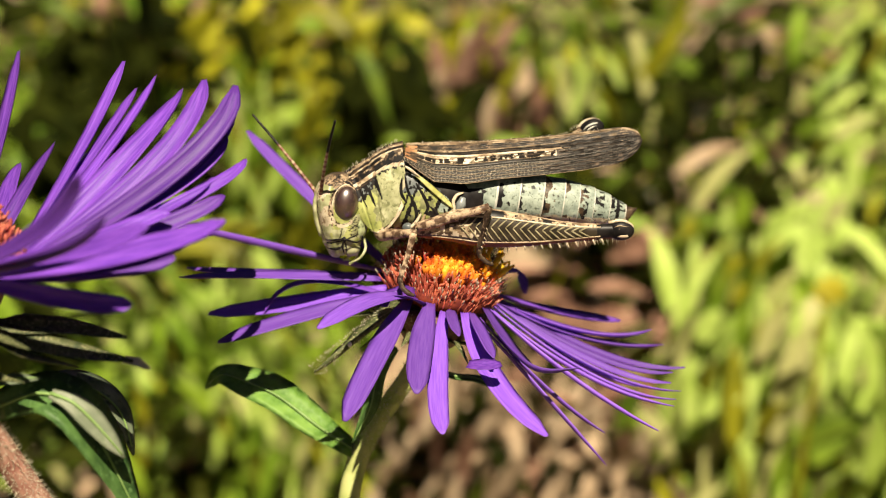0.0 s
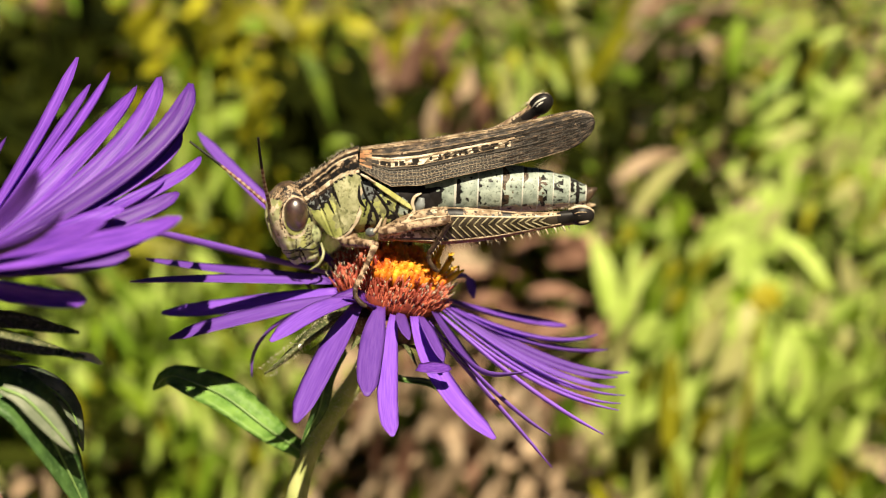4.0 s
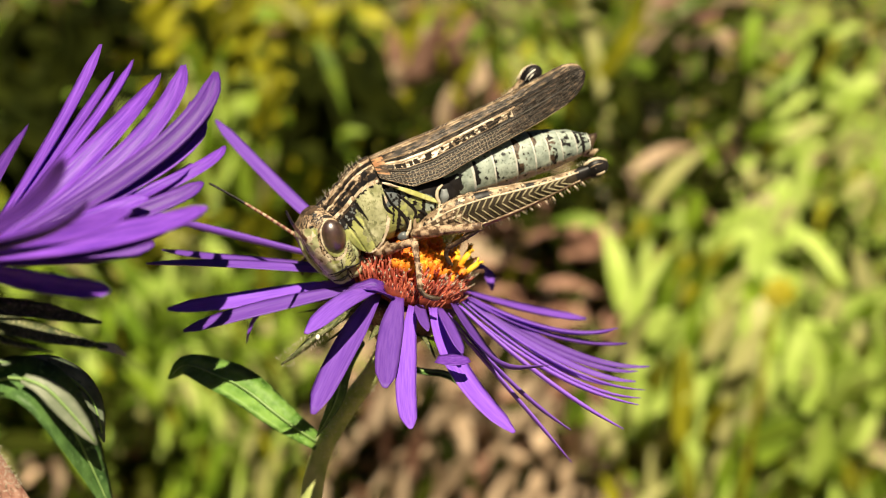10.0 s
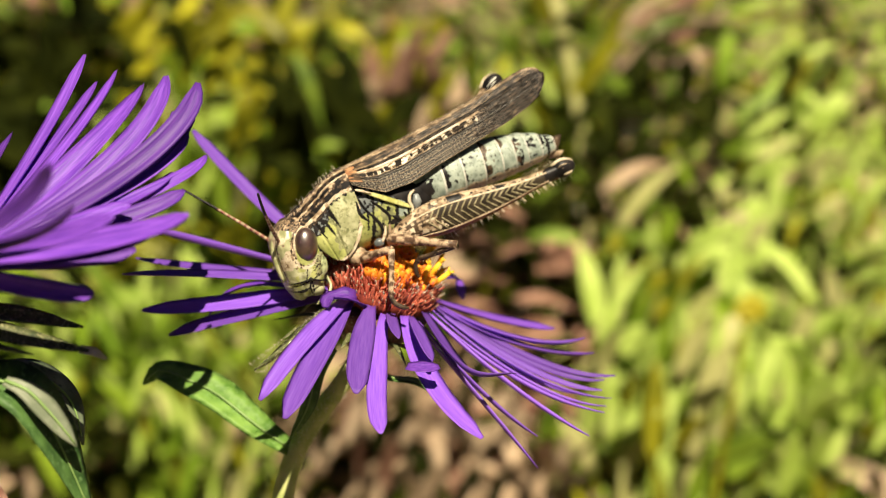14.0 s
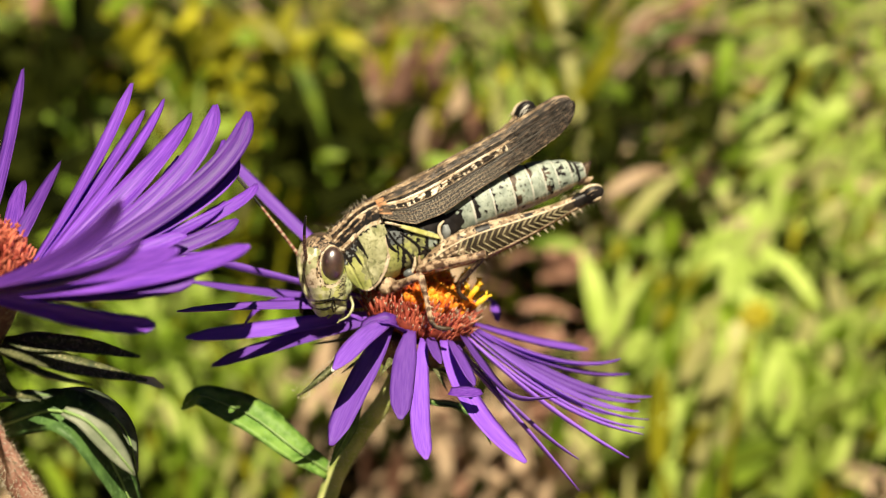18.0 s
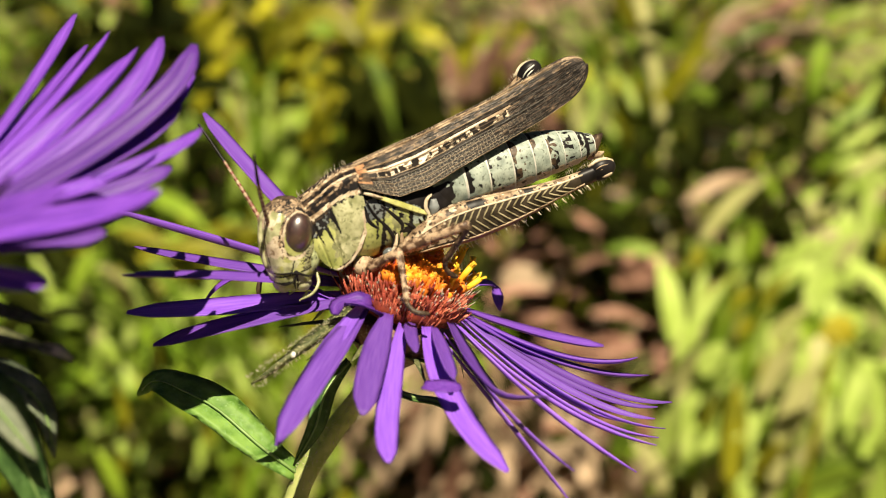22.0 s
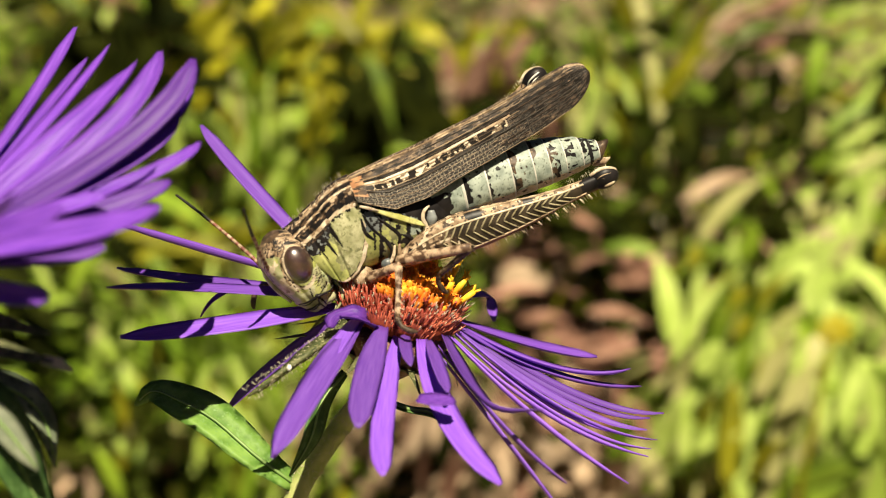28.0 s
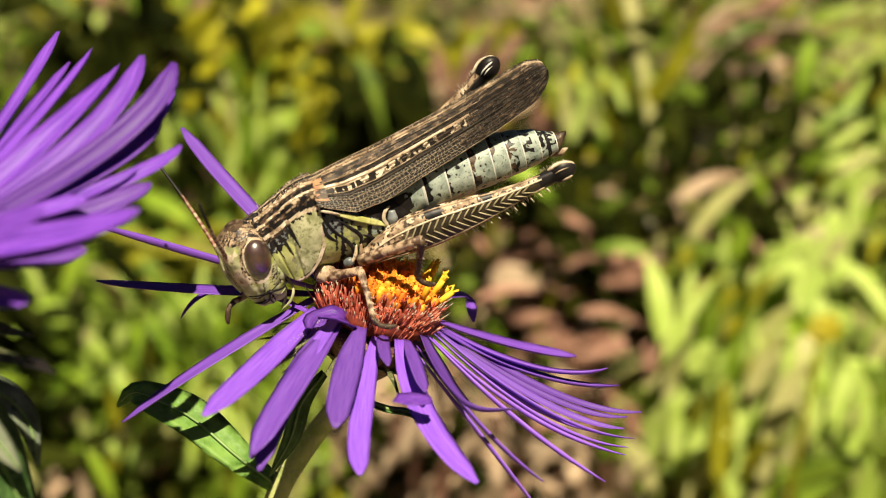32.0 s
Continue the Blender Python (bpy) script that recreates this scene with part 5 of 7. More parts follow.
# ---- the meadow behind ----
weed_green = material("weed_green", (0.11, 0.20, 0.010), (0.28, 0.40, 0.03), 60, 0.5, 0.35, 0.4, 0.0005, through_light=0.3, pieces="both")
weed_lime = material("weed_lime", (0.42, 0.58, 0.08), (0.66, 0.79, 0.22), 60, 0.6, 0.25, 0.4, 0.0005, through_light=0.35)
weed_yellow = material("weed_yellow", (0.30, 0.29, 0.008), (0.54, 0.51, 0.025), 60, 0.5, 0.35, 0.4, 0.0005, through_light=0.3, pieces="both")
weed_olive = material("weed_olive", (0.17, 0.175, 0.006), (0.36, 0.345, 0.015), 60, 0.5, 0.35, 0.4, 0.0005, through_light=0.3, pieces="both")
# near-black leaf colour that paints the shade gaps between the plants
weed_shade = material("weed_shade", (0.009, 0.013, 0.002), (0.030, 0.037, 0.004), 60, 0.9, 0.05, 0.4, 0.0005, through_light=0.2, pieces="both")
dry_tan = material("dry_tan", (0.38, 0.26, 0.16), (0.62, 0.47, 0.32), 60, 0.7, 0.2, 0.5, 0.0005, through_light=0.2, pieces="both")
dry_brown = material("dry_brown", (0.18, 0.085, 0.055), (0.42, 0.24, 0.17), 60, 0.8, 0.2, 0.5, 0.0005, through_light=0.1, pieces="both")
weed_pale = material("weed_pale", (0.36, 0.37, 0.11), (0.54, 0.52, 0.22), 60, 0.6, 0.3, 0.3, 0.0005, through_light=0.2)
bloom_yellow = material("bloom_yellow", (0.62, 0.55, 0.03), (0.80, 0.74, 0.12), 100, 0.5, 0.3, 0.2, through_light=0.3)
bloom_cream = material("bloom_cream", (0.55, 0.50, 0.32), (0.78, 0.74, 0.55), 100, 0.6, 0.3, 0.2, through_light=0.3)
soil = material("soil", (0.06, 0.052, 0.027), (0.23, 0.17, 0.10), 14, 0.9, 0.15, 0.8, 0.004, fine=(0.11, 0.13, 0.04))

gm = bpy.data.meshes.new("ground")
gv, gf = [], []
xs = [-400, -60, -10, -4, -2, -1.2, -0.8, -0.4, 0, 0.4, 0.8, 1.2, 2, 4, 10, 60, 400]
ys = [-400, -40, -6, -2, -0.8, -0.3, 0, 0.3, 0.6, 0.9, 1.2, 1.6, 2, 3, 6, 20, 100, 400]
for yy in ys:
    for xx in xs:
        gv.append((xx, yy, 0.012 * noise.noise(Vector((xx * 3, yy * 3, 0))) - 0.006))
for j in range(len(ys) - 1):
    for i in range(len(xs) - 1):
        a = j * len(xs) + i
        gf.append((a, a + 1, a + 1 + len(xs), a + len(xs)))
gm.from_pydata(gv, [], gf)
gm.materials.append(soil)
tagged(new("ground", gm), "brown soil with plant litter", "ground", kind="structure")

EYE = Vector((0.6, -96, 3.75))


def spot(tx, tz, d):
    """A place behind the flower: sideways and upward slope from the viewer, and metres away."""
    return EYE + Vector((tx, 1, tz)) * (d / MM)


def to_world(p):
    return VIEW @ (Vector(p) * MM)


def scatter(name, mat, n, label, length, width, height, where, seed, droop=0.6, category="plants"):
    """Uncountable leaves or blades over the ground; where(x, y) says how thick they stand."""
    r0 = random.Random(seed)
    pieces = []
    tries = 0
    while len(pieces) < n and tries < n * 12:
        tries += 1
        d = 0.36 + 1.42 * r0.random() ** 1.5
        x, y = r0.uniform(-0.46, 0.46) * d, d - 0.09
        if r0.random() > where(x, y):
            continue
        z = r0.uniform(*height)
        a = r0.uniform(0, 2 * math.pi)
        ln, w = r0.uniform(*length), r0.uniform(*width)
        out = Vector((math.cos(a), math.sin(a), r0.uniform(-0.2, 0.9)))
        p0 = Vector((x, y, z))
        p1 = p0 + out * ln * 0.5 + Vector((0, 0, ln * 0.2))
        p2 = p0 + out * ln - Vector((0, 0, ln * droop * r0.random()))
        line = [bezier(p0, p1, p2, i / 5) * 1000 for i in range(6)]
        pieces.append(blade(line, w * 1000, (0.4, 0.9, 1, 0.8, 0.45, 0.05), (r0.uniform(-.5, .5), r0.uniform(-.6, .2), 1), (0, r0.uniform(-40, 40)), 0.2, 0.4))
    ob = part(name, join(*pieces), mat, None)
    return tagged(ob, label, category, kind="stuff")


def patch(seed, size, *spots):
    """Patches about given places: sideways slope, metres away, width, depth and thickness of growth; uneven at the given size."""
    def f(x, y):
        d = y + 0.09
        v = sum(k * math.exp(-((x / d - a) / w) ** 2 - ((d - b) / l) ** 2) for a, b, w, l, k in spots)
        return min(1, max(0, v + 0.9 * noise.noise(Vector((x * size + seed, y * size, seed)))))
    return f


# this first, near-black layer is shade painted as leaves
scatter("undergrowth", weed_shade, 1500, "near-black undergrowth leaves painted as shade", (0.02, 0.05), (0.005, 0.012), (0.0, 0.05), patch(3.1, 9, (-0.2, 1.0, 0.2, 0.5, 0.8), (0.08, 1.2, 0.1, 0.4, 0.3)), 31)
scatter("undergrowth", weed_green, 2000, "green meadow leaves", (0.015, 0.045), (0.003, 0.006), (0.01, 0.07), patch(9.4, 9, (-0.22, 0.45, 0.15, 0.25, 1.0), (0.22, 1.1, 0.12, 0.5, 0.5)), 32)
scatter("undergrowth", weed_olive, 1200, "yellowish green meadow leaves", (0.015, 0.04), (0.003, 0.006), (0.01, 0.07), patch(5.7, 9, (-0.1, 1.1, 0.2, 0.5, 0.4), (0.28, 0.9, 0.15, 0.5, 0.5)), 33)
scatter("undergrowth", weed_lime, 3000, "bright lime green meadow grass", (0.015, 0.04), (0.002, 0.005), (0.0, 0.06), patch(1.3, 9, (0.33, 0.5, 0.09, 0.25, 1.3), (0.33, 0.8, 0.1, 0.4, 0.5)), 36)
scatter("dry_leaves", dry_tan, 1500, "dry tan leaves and straw", (0.015, 0.045), (0.003, 0.008), (0.0, 0.05), patch(2.2, 9, (0.03, 0.48, 0.12, 0.15, 1.2), (0.25, 0.9, 0.15, 0.3, 0.35), (0.05, 1.1, 0.05, 0.4, 0.4)), 34, 1.2)
scatter("dry_leaves", dry_brown, 800, "brown leaf litter", (0.02, 0.05), (0.008, 0.02), (0.0, 0.03), patch(6.6, 9, (0.12, 0.7, 0.07, 0.15, 1.0), (0.05, 0.5, 0.1, 0.1, 0.5), (-0.05, 0.7, 0.3, 0.4, 0.15)), 35, 1.2)


def meadow(name, mat, n, label, seed):
    """Low grass all round, thinner away from the flowers."""
    r0 = random.Random(seed)
    pieces = []
    while len(pieces) < n:
        a, d = r0.uniform(0, 2 * math.pi), 0.25 + 5.6 * r0.random() ** 0.85
        x, y = d * math.cos(a), d * math.sin(a) - 0.1
        if y > 0.1 and abs(x) < 0.5 * (y + 0.15) and y < 1.75:
            continue
        ln, b = r0.uniform(0.03, 0.09) * (1 + 0.5 * d), r0.uniform(0, 2 * math.pi)
        out = Vector((math.cos(b), math.sin(b), 0)) * r0.uniform(0.2, 0.9)
        p0 = Vector((x, y, -0.004))
        line = [(p0 + (out * q * q + Vector((0, 0, q - 0.45 * q * q))) * ln) * 1000 for q in (0, 0.35, 0.7, 1)]
        pieces.append(blade(line, r0.uniform(2.5, 6) * (1 + 1.6 * d), (0.7, 1, 0.7, 0.05), (out.x, out.y, 1), (0, 0), 0.2, 0.3))
    return tagged(part(name, join(*pieces), mat, None), label, "grass", kind="stuff")


meadow("meadow_grass", weed_green, 6000, "green meadow grass", 51)
meadow("meadow_grass", weed_olive, 5000, "yellowish meadow grass", 52)
meadow("meadow_grass", dry_tan, 2000, "dry straw in the meadow", 53)


def weed(tx, tz, d, mat, n, length, width, spread, name, label, category="plant", aim=None, seed=0):
    """A plant with its own stem and leaves; its top stands at the given place."""
    r0 = random.Random(seed + int(tx * 1000) * 7 + int(tz * 1000))
    top = to_world(spot(tx, tz, d))
    base = Vector((top.x + r0.uniform(-.02, .02), top.y + r0.uniform(-.01, .03), 0))
    top.z = max(top.z, 0.02)
    m = Matrix.Translation(base)
    ob = thing(name, m, label, category, "dead plants in the meadow" if name == "dead_plant" else "weeds in the meadow")
    rel = (top - base) * 1000
    part("stem", tube([(0, 0, -4), rel * 0.5 + Vector((r0.uniform(-6, 6), 0, 0)), rel], [1.3, 1.0, 0.7], 6, steps=8), weed_olive if mat is not dry_tan else dry_tan, ob)
    # green, olive and dry plants get some near-black leaves as painted shade
    mixed = [weed_lime] * 5 + [weed_pale] * 2 + [weed_green, weed_green, weed_olive] if mat is weed_lime else [mat] * 5 + [weed_green] if mat is weed_yellow else [mat, mat, mat, mat, weed_shade, weed_olive if mat is weed_green else weed_green] if mat in (weed_green, weed_olive) else ([mat, mat, mat, dry_brown, dry_tan, weed_shade] if mat in (dry_tan, dry_brown) else [mat] * 5 + [weed_green])
    if mat is weed_lime:
        n, length, width = n * 1.6, length * 0.78, width * 0.72      # many small leaves
    for i in range(int(n * 3.8)):
        c = rel + Vector((r0.gauss(0, 1), r0.gauss(0, 0.8), r0.gauss(0, 1))) * spread * 1000 * 0.68
        c.z = max(c.z, 4)
        a = aim if aim is not None else r0.uniform(0, 360)
        a += r0.uniform(-28, 28)
        out = Vector((math.cos(radians(a)), r0.uniform(-.5, .3), math.sin(radians(a))))
        ln = (r0.uniform(0.35, 0.85) if aim is not None else r0.uniform(0.3, 0.6)) * length * 1000
        line = spline([c - out * ln * 0.5, c + Vector((0, 0, ln * 0.06)), c + out * ln * 0.5 - Vector((0, 0, ln * 0.08))], 7)
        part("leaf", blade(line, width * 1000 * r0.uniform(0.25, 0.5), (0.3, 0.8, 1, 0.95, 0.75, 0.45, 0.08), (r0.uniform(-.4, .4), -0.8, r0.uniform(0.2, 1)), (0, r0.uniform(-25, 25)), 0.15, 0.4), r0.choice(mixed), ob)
    return ob


def clump(tx, tz, d, mat, n, length, width, spread, aim=None):
    """One plant of the meadow, green or dry, or a near-black clump painted as shade."""
    dry = mat in (dry_tan, dry_brown)
    weed(tx, tz, d, mat, n, length, width, spread, "dead_plant" if dry else "weed", "dry tan seed stalk and leaves in the meadow, near-black ones painted as shade" if dry else "leafy green weed in the sunlit meadow, any near-black leaves painted as shade", "weed", aim)


# the near-black clumps among these paint shaded gaps in the meadow
clump(-0.045, 0.165, 0.52, weed_yellow, 8, 0.032, 0.010, 0.010, 10)
clump(0.016, 0.163, 0.52, weed_yellow, 9, 0.026, 0.013, 0.012, 80)
clump(-0.12, 0.12, 0.50, weed_yellow, 7, 0.03, 0.010, 0.03)
clump(-0.14, 0.165, 0.48, weed_olive, 6, 0.026, 0.010, 0.022, 110)
clump(-0.05, 0.09, 0.62, weed_olive, 9, 0.05, 0.018, 0.04)
clump(-0.23, 0.15, 0.5, weed_shade, 14, 0.05, 0.020, 0.045)
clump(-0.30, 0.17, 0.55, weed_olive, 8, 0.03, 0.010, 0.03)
clump(-0.15, 0.08, 0.6, weed_shade, 10, 0.05, 0.018, 0.04)
clump(0.035, 0.12, 0.52, dry_tan, 3, 0.03, 0.010, 0.014, 95)
clump(0.05, 0.15, 0.6, weed_green, 8, 0.05, 0.016, 0.04)
clump(0.15, 0.135, 0.5, weed_green, 5, 0.036, 0.010, 0.014, 100)
clump(0.11, 0.15, 0.5, weed_green, 6, 0.030, 0.010, 0.02, 130)
clump(0.24, 0.16, 0.55, weed_green, 9, 0.032, 0.010, 0.035)
clump(0.31, 0.12, 0.48, weed_lime, 7, 0.030, 0.012, 0.022, 120)
clump(0.21, 0.13, 0.6, weed_olive, 7, 0.03, 0.009, 0.03)
clump(0.28, 0.08, 0.52, dry_tan, 7, 0.03, 0.012, 0.022, 30)
clump(0.28, 0.17, 0.55, dry_tan, 5, 0.05, 0.007, 0.02, 25)
clump(0.20, 0.07, 0.5, weed_green, 6, 0.028, 0.010, 0.022, 30)
clump(0.17, 0.04, 0.52, weed_olive, 6, 0.03, 0.010, 0.022, 30)
clump(0.24, 0.02, 0.6, weed_shade, 12, 0.045, 0.016, 0.04)
clump(0.13, -0.035, 0.47, dry_brown, 10, 0.034, 0.020, 0.024, 0)
clump(0.09, -0.02, 0.52, dry_brown, 8, 0.034, 0.022, 0.026, 10)
clump(0.19, -0.01, 0.5, dry_tan, 6, 0.03, 0.012, 0.02, 5)
clump(0.12, 0.02, 0.6, weed_shade, 12, 0.045, 0.016, 0.035)
clump(0.065, -0.035, 0.46, weed_shade, 10, 0.04, 0.014, 0.02)
clump(-0.03, 0.085, 0.46, weed_olive, 7, 0.040, 0.014, 0.022, 80)
clump(0.02, 0.05, 0.48, dry_brown, 6, 0.03, 0.014, 0.02)
clump(-0.20, 0.12, 0.46, weed_shade, 8, 0.045, 0.016, 0.03)
clump(-0.07, 0.05, 0.48, weed_yellow, 6, 0.03, 0.010, 0.02, 80)
clump(0.10, 0.14, 0.5, weed_yellow, 6, 0.03, 0.010, 0.02, 100)
clump(0.20, 0.165, 0.5, weed_green, 9, 0.03, 0.010, 0.03, 60)
clump(0.33, 0.16, 0.5, weed_lime, 7, 0.03, 0.010, 0.03, 40)
clump(0.20, -0.02, 0.55, weed_shade, 8, 0.04, 0.014, 0.03)
clump(-0.22, -0.15, 0.40, weed_lime, 8, 0.03, 0.010, 0.026, 95)
clump(0.0, -0.15, 0.40, dry_tan, 9, 0.03, 0.010, 0.026, 85)
clump(0.07, -0.13, 0.40, dry_tan, 9, 0.03, 0.010, 0.026, 95)
clump(0.13, -0.16, 0.40, dry_tan, 8, 0.03, 0.010, 0.026, 80)
clump(0.10, -0.08, 0.42, dry_brown, 8, 0.03, 0.012, 0.026, 20)
clump(0.22, -0.06, 0.44, weed_lime, 8, 0.03, 0.011, 0.026, 90)
clump(0.17, -0.12, 0.44, weed_lime, 5, 0.03, 0.010, 0.02, 85)
clump(-0.19, -0.11, 0.42, weed_lime, 11, 0.04, 0.018, 0.03, 100)
clump(-0.12, -0.14, 0.42, weed_lime, 11, 0.04, 0.018, 0.03, 85)
clump(-0.26, -0.13, 0.42, weed_lime, 9, 0.03, 0.012, 0.03, 100)
clump(0.27, -0.16, 0.40, weed_lime, 12, 0.045, 0.022, 0.034, 85)
clump(0.31, -0.07, 0.42, weed_lime, 12, 0.045, 0.022, 0.034, 95)
clump(0.03, -0.155, 0.38, dry_tan, 9, 0.03, 0.012, 0.03, 80)
clump(-0.16, -0.12, 0.40, weed_lime, 10, 0.034, 0.011, 0.026, 95)
clump(-0.10, -0.16, 0.40, weed_lime, 9, 0.034, 0.010, 0.02, 95)
clump(-0.05, -0.12, 0.42, weed_lime, 7, 0.034, 0.010, 0.02, 90)
clump(0.25, -0.05, 0.42, weed_lime, 10, 0.045, 0.020, 0.026, 75)
clump(0.29, -0.09, 0.42, weed_lime, 12, 0.045, 0.022, 0.03, 100)
clump(0.24, -0.11, 0.42, weed_lime, 10, 0.042, 0.020, 0.026, 60)
clump(0.33, -0.04, 0.44, weed_lime, 8, 0.03, 0.012, 0.026, 110)
clump(0.28, -0.14, 0.41, weed_lime, 12, 0.045, 0.022, 0.03, 80)
clump(0.19, -0.11, 0.5, weed_shade, 5, 0.035, 0.012, 0.02)
clump(0.383, -0.148, 0.41, weed_shade, 4, 0.040, 0.014, 0.018, 50)
clump(0.400, -0.057, 0.41, weed_shade, 4, 0.040, 0.012, 0.014, 100)
clump(0.300, -0.130, 0.385, weed_lime, 9, 0.045, 0.022, 0.018, 80)
clump(0.335, -0.095, 0.385, weed_lime, 9, 0.045, 0.022, 0.016, 100)
clump(0.225, -0.125, 0.39, weed_lime, 7, 0.045, 0.020, 0.014, 95)
clump(0.355, -0.072, 0.41, weed_shade, 3, 0.036, 0.010, 0.010, 120)
clump(0.359, 0.015, 0.44, weed_shade, 5, 0.036, 0.012, 0.010)
clump(0.225, 0.188, 0.47, dry_tan, 6, 0.045, 0.010, 0.012, 25)
clump(0.262, -0.062, 0.385, weed_lime, 9, 0.045, 0.022, 0.014, 85)
clump(0.34, -0.13, 0.42, weed_lime, 9, 0.045, 0.020, 0.03, 95)
clump(0.17, -0.15, 0.42, dry_brown, 6, 0.028, 0.009, 0.024, 85)
clump(0.15, -0.09, 0.45, dry_brown, 7, 0.03, 0.008, 0.02, 95)
clump(0.02, -0.14, 0.46, dry_tan, 8, 0.034, 0.012, 0.026, 110)
clump(0.07, -0.16, 0.46, dry_tan, 7, 0.034, 0.012, 0.03, 60)
clump(0.04, -0.11, 0.5, dry_brown, 7, 0.034, 0.018, 0.03, 40)
clump(-0.03, -0.17, 0.5, dry_brown, 6, 0.034, 0.018, 0.03, 40)
clump(-0.15, -0.15, 0.4, weed_green, 7, 0.03, 0.011, 0.018, 90)
clump(-0.13, -0.08, 0.46, weed_green, 6, 0.034, 0.011, 0.02, 95)
clump(-0.10, -0.12, 0.5, weed_green, 8, 0.03, 0.010, 0.03, 100)
clump(-0.24, -0.09, 0.45, weed_green, 9, 0.03, 0.011, 0.03, 80)
clump(0.30, 0.15, 0.47, weed_shade, 6, 0.045, 0.016, 0.028)
clump(0.23, 0.11, 0.47, weed_shade, 6, 0.045, 0.016, 0.026)
clump(0.12, 0.04, 0.47, weed_shade, 5, 0.045, 0.016, 0.024)
clump(0.16, 0.0, 0.47, weed_shade, 4, 0.040, 0.014, 0.02)
clump(-0.26, 0.10, 0.46, weed_shade, 6, 0.045, 0.018, 0.028)
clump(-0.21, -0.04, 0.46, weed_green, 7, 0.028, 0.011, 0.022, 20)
clump(-0.19, -0.14, 0.5, weed_shade, 9, 0.04, 0.012, 0.03)
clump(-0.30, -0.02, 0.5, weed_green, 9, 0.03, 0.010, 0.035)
clump(-0.31, 0.08, 0.55, weed_shade, 10, 0.05, 0.015, 0.04)
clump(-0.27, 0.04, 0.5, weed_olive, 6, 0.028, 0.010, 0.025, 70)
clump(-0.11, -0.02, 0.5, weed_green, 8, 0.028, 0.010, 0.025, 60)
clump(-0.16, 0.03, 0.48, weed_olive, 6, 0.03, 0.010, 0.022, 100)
clump(-0.08, 0.04, 0.52, weed_shade, 6, 0.04, 0.012, 0.03, 80)
clump(-0.37, -0.13, 0.37, weed_shade, 14, 0.045, 0.014, 0.035)
clump(-0.36, -0.07, 0.38, weed_shade, 14, 0.045, 0.014, 0.03)
clump(-0.44, -0.10, 0.37, weed_shade, 14, 0.045, 0.014, 0.035)
clump(-0.34, -0.10, 0.42, weed_shade, 12, 0.05, 0.016, 0.04)
clump(-0.40, -0.05, 0.45, weed_shade, 12, 0.05, 0.016, 0.045)
clump(-0.30, -0.16, 0.40, weed_shade, 10, 0.045, 0.014, 0.03)
clump(-0.42, -0.14, 0.42, weed_shade, 10, 0.05, 0.016, 0.04)
clump(0.38, 0.08, 0.5, weed_lime, 7, 0.03, 0.011, 0.03, 100)
clump(0.36, -0.15, 0.40, weed_lime, 10, 0.034, 0.013, 0.03, 85)
clump(0.32, -0.11, 0.40, weed_lime, 10, 0.034, 0.013, 0.03, 95)
clump(0.40, -0.06, 0.45, weed_lime, 8, 0.03, 0.011, 0.03, 80)
clump(0.36, 0.17, 0.6, weed_shade, 9, 0.045, 0.014, 0.04)

# brown seed heads and bright leaves that stand out behind the flower
clump(-0.239, 0.176, 0.50, dry_brown, 8, 0.034, 0.014, 0.018, 85)
clump(0.033, 0.119, 0.46, dry_brown, 9, 0.034, 0.016, 0.016, 80)
clump(0.288, 0.084, 0.50, dry_brown, 7, 0.034, 0.014, 0.016, 30)
clump(0.100, -0.028, 0.45, dry_brown, 11, 0.036, 0.020, 0.018, 5)
clump(0.145, -0.034, 0.45, dry_brown, 10, 0.036, 0.020, 0.016, 10)
clump(-0.150, 0.085, 0.44, weed_lime, 7, 0.050, 0.014, 0.014, 88)
clump(-0.256, -0.020, 0.44, weed_green, 9, 0.036, 0.014, 0.020, 25)
clump(-0.205, -0.012, 0.44, weed_olive, 8, 0.036, 0.014, 0.020, 15)
clump(-0.165, -0.085, 0.42, weed_lime, 8, 0.040, 0.014, 0.018, 95)
clump(0.108, 0.125, 0.46, weed_lime, 4, 0.050, 0.014, 0.009, 105)
clump(0.314, 0.115, 0.46, weed_lime, 8, 0.032, 0.016, 0.016, 60)
clump(0.245, 0.160, 0.50, weed_green, 10, 0.036, 0.012, 0.022, 40)
# near-black clumps for painted shade stand among the next ones
clump(-0.058, 0.112, 0.43, weed_shade, 6, 0.050, 0.018, 0.016)
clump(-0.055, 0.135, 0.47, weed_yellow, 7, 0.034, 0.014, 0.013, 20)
clump(-0.018, 0.080, 0.43, weed_shade, 6, 0.050, 0.018, 0.016)
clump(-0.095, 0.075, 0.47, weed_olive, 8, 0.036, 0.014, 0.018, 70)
clump(0.262, 0.034, 0.45, weed_shade, 4, 0.045, 0.016, 0.014)
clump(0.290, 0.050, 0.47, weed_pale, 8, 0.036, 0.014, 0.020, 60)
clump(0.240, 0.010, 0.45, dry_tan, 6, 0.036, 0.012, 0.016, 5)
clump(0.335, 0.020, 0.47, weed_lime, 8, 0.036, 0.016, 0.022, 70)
clump(0.180, 0.085, 0.46, weed_shade, 8, 0.045, 0.014, 0.018)
clump(-0.270, 0.070, 0.45, weed_shade, 12, 0.050, 0.018, 0.028)
clump(0.025, -0.075, 0.44, weed_shade, 7, 0.040, 0.014, 0.016)
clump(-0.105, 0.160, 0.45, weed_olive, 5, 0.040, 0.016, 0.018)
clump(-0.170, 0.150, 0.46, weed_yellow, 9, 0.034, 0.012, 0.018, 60)
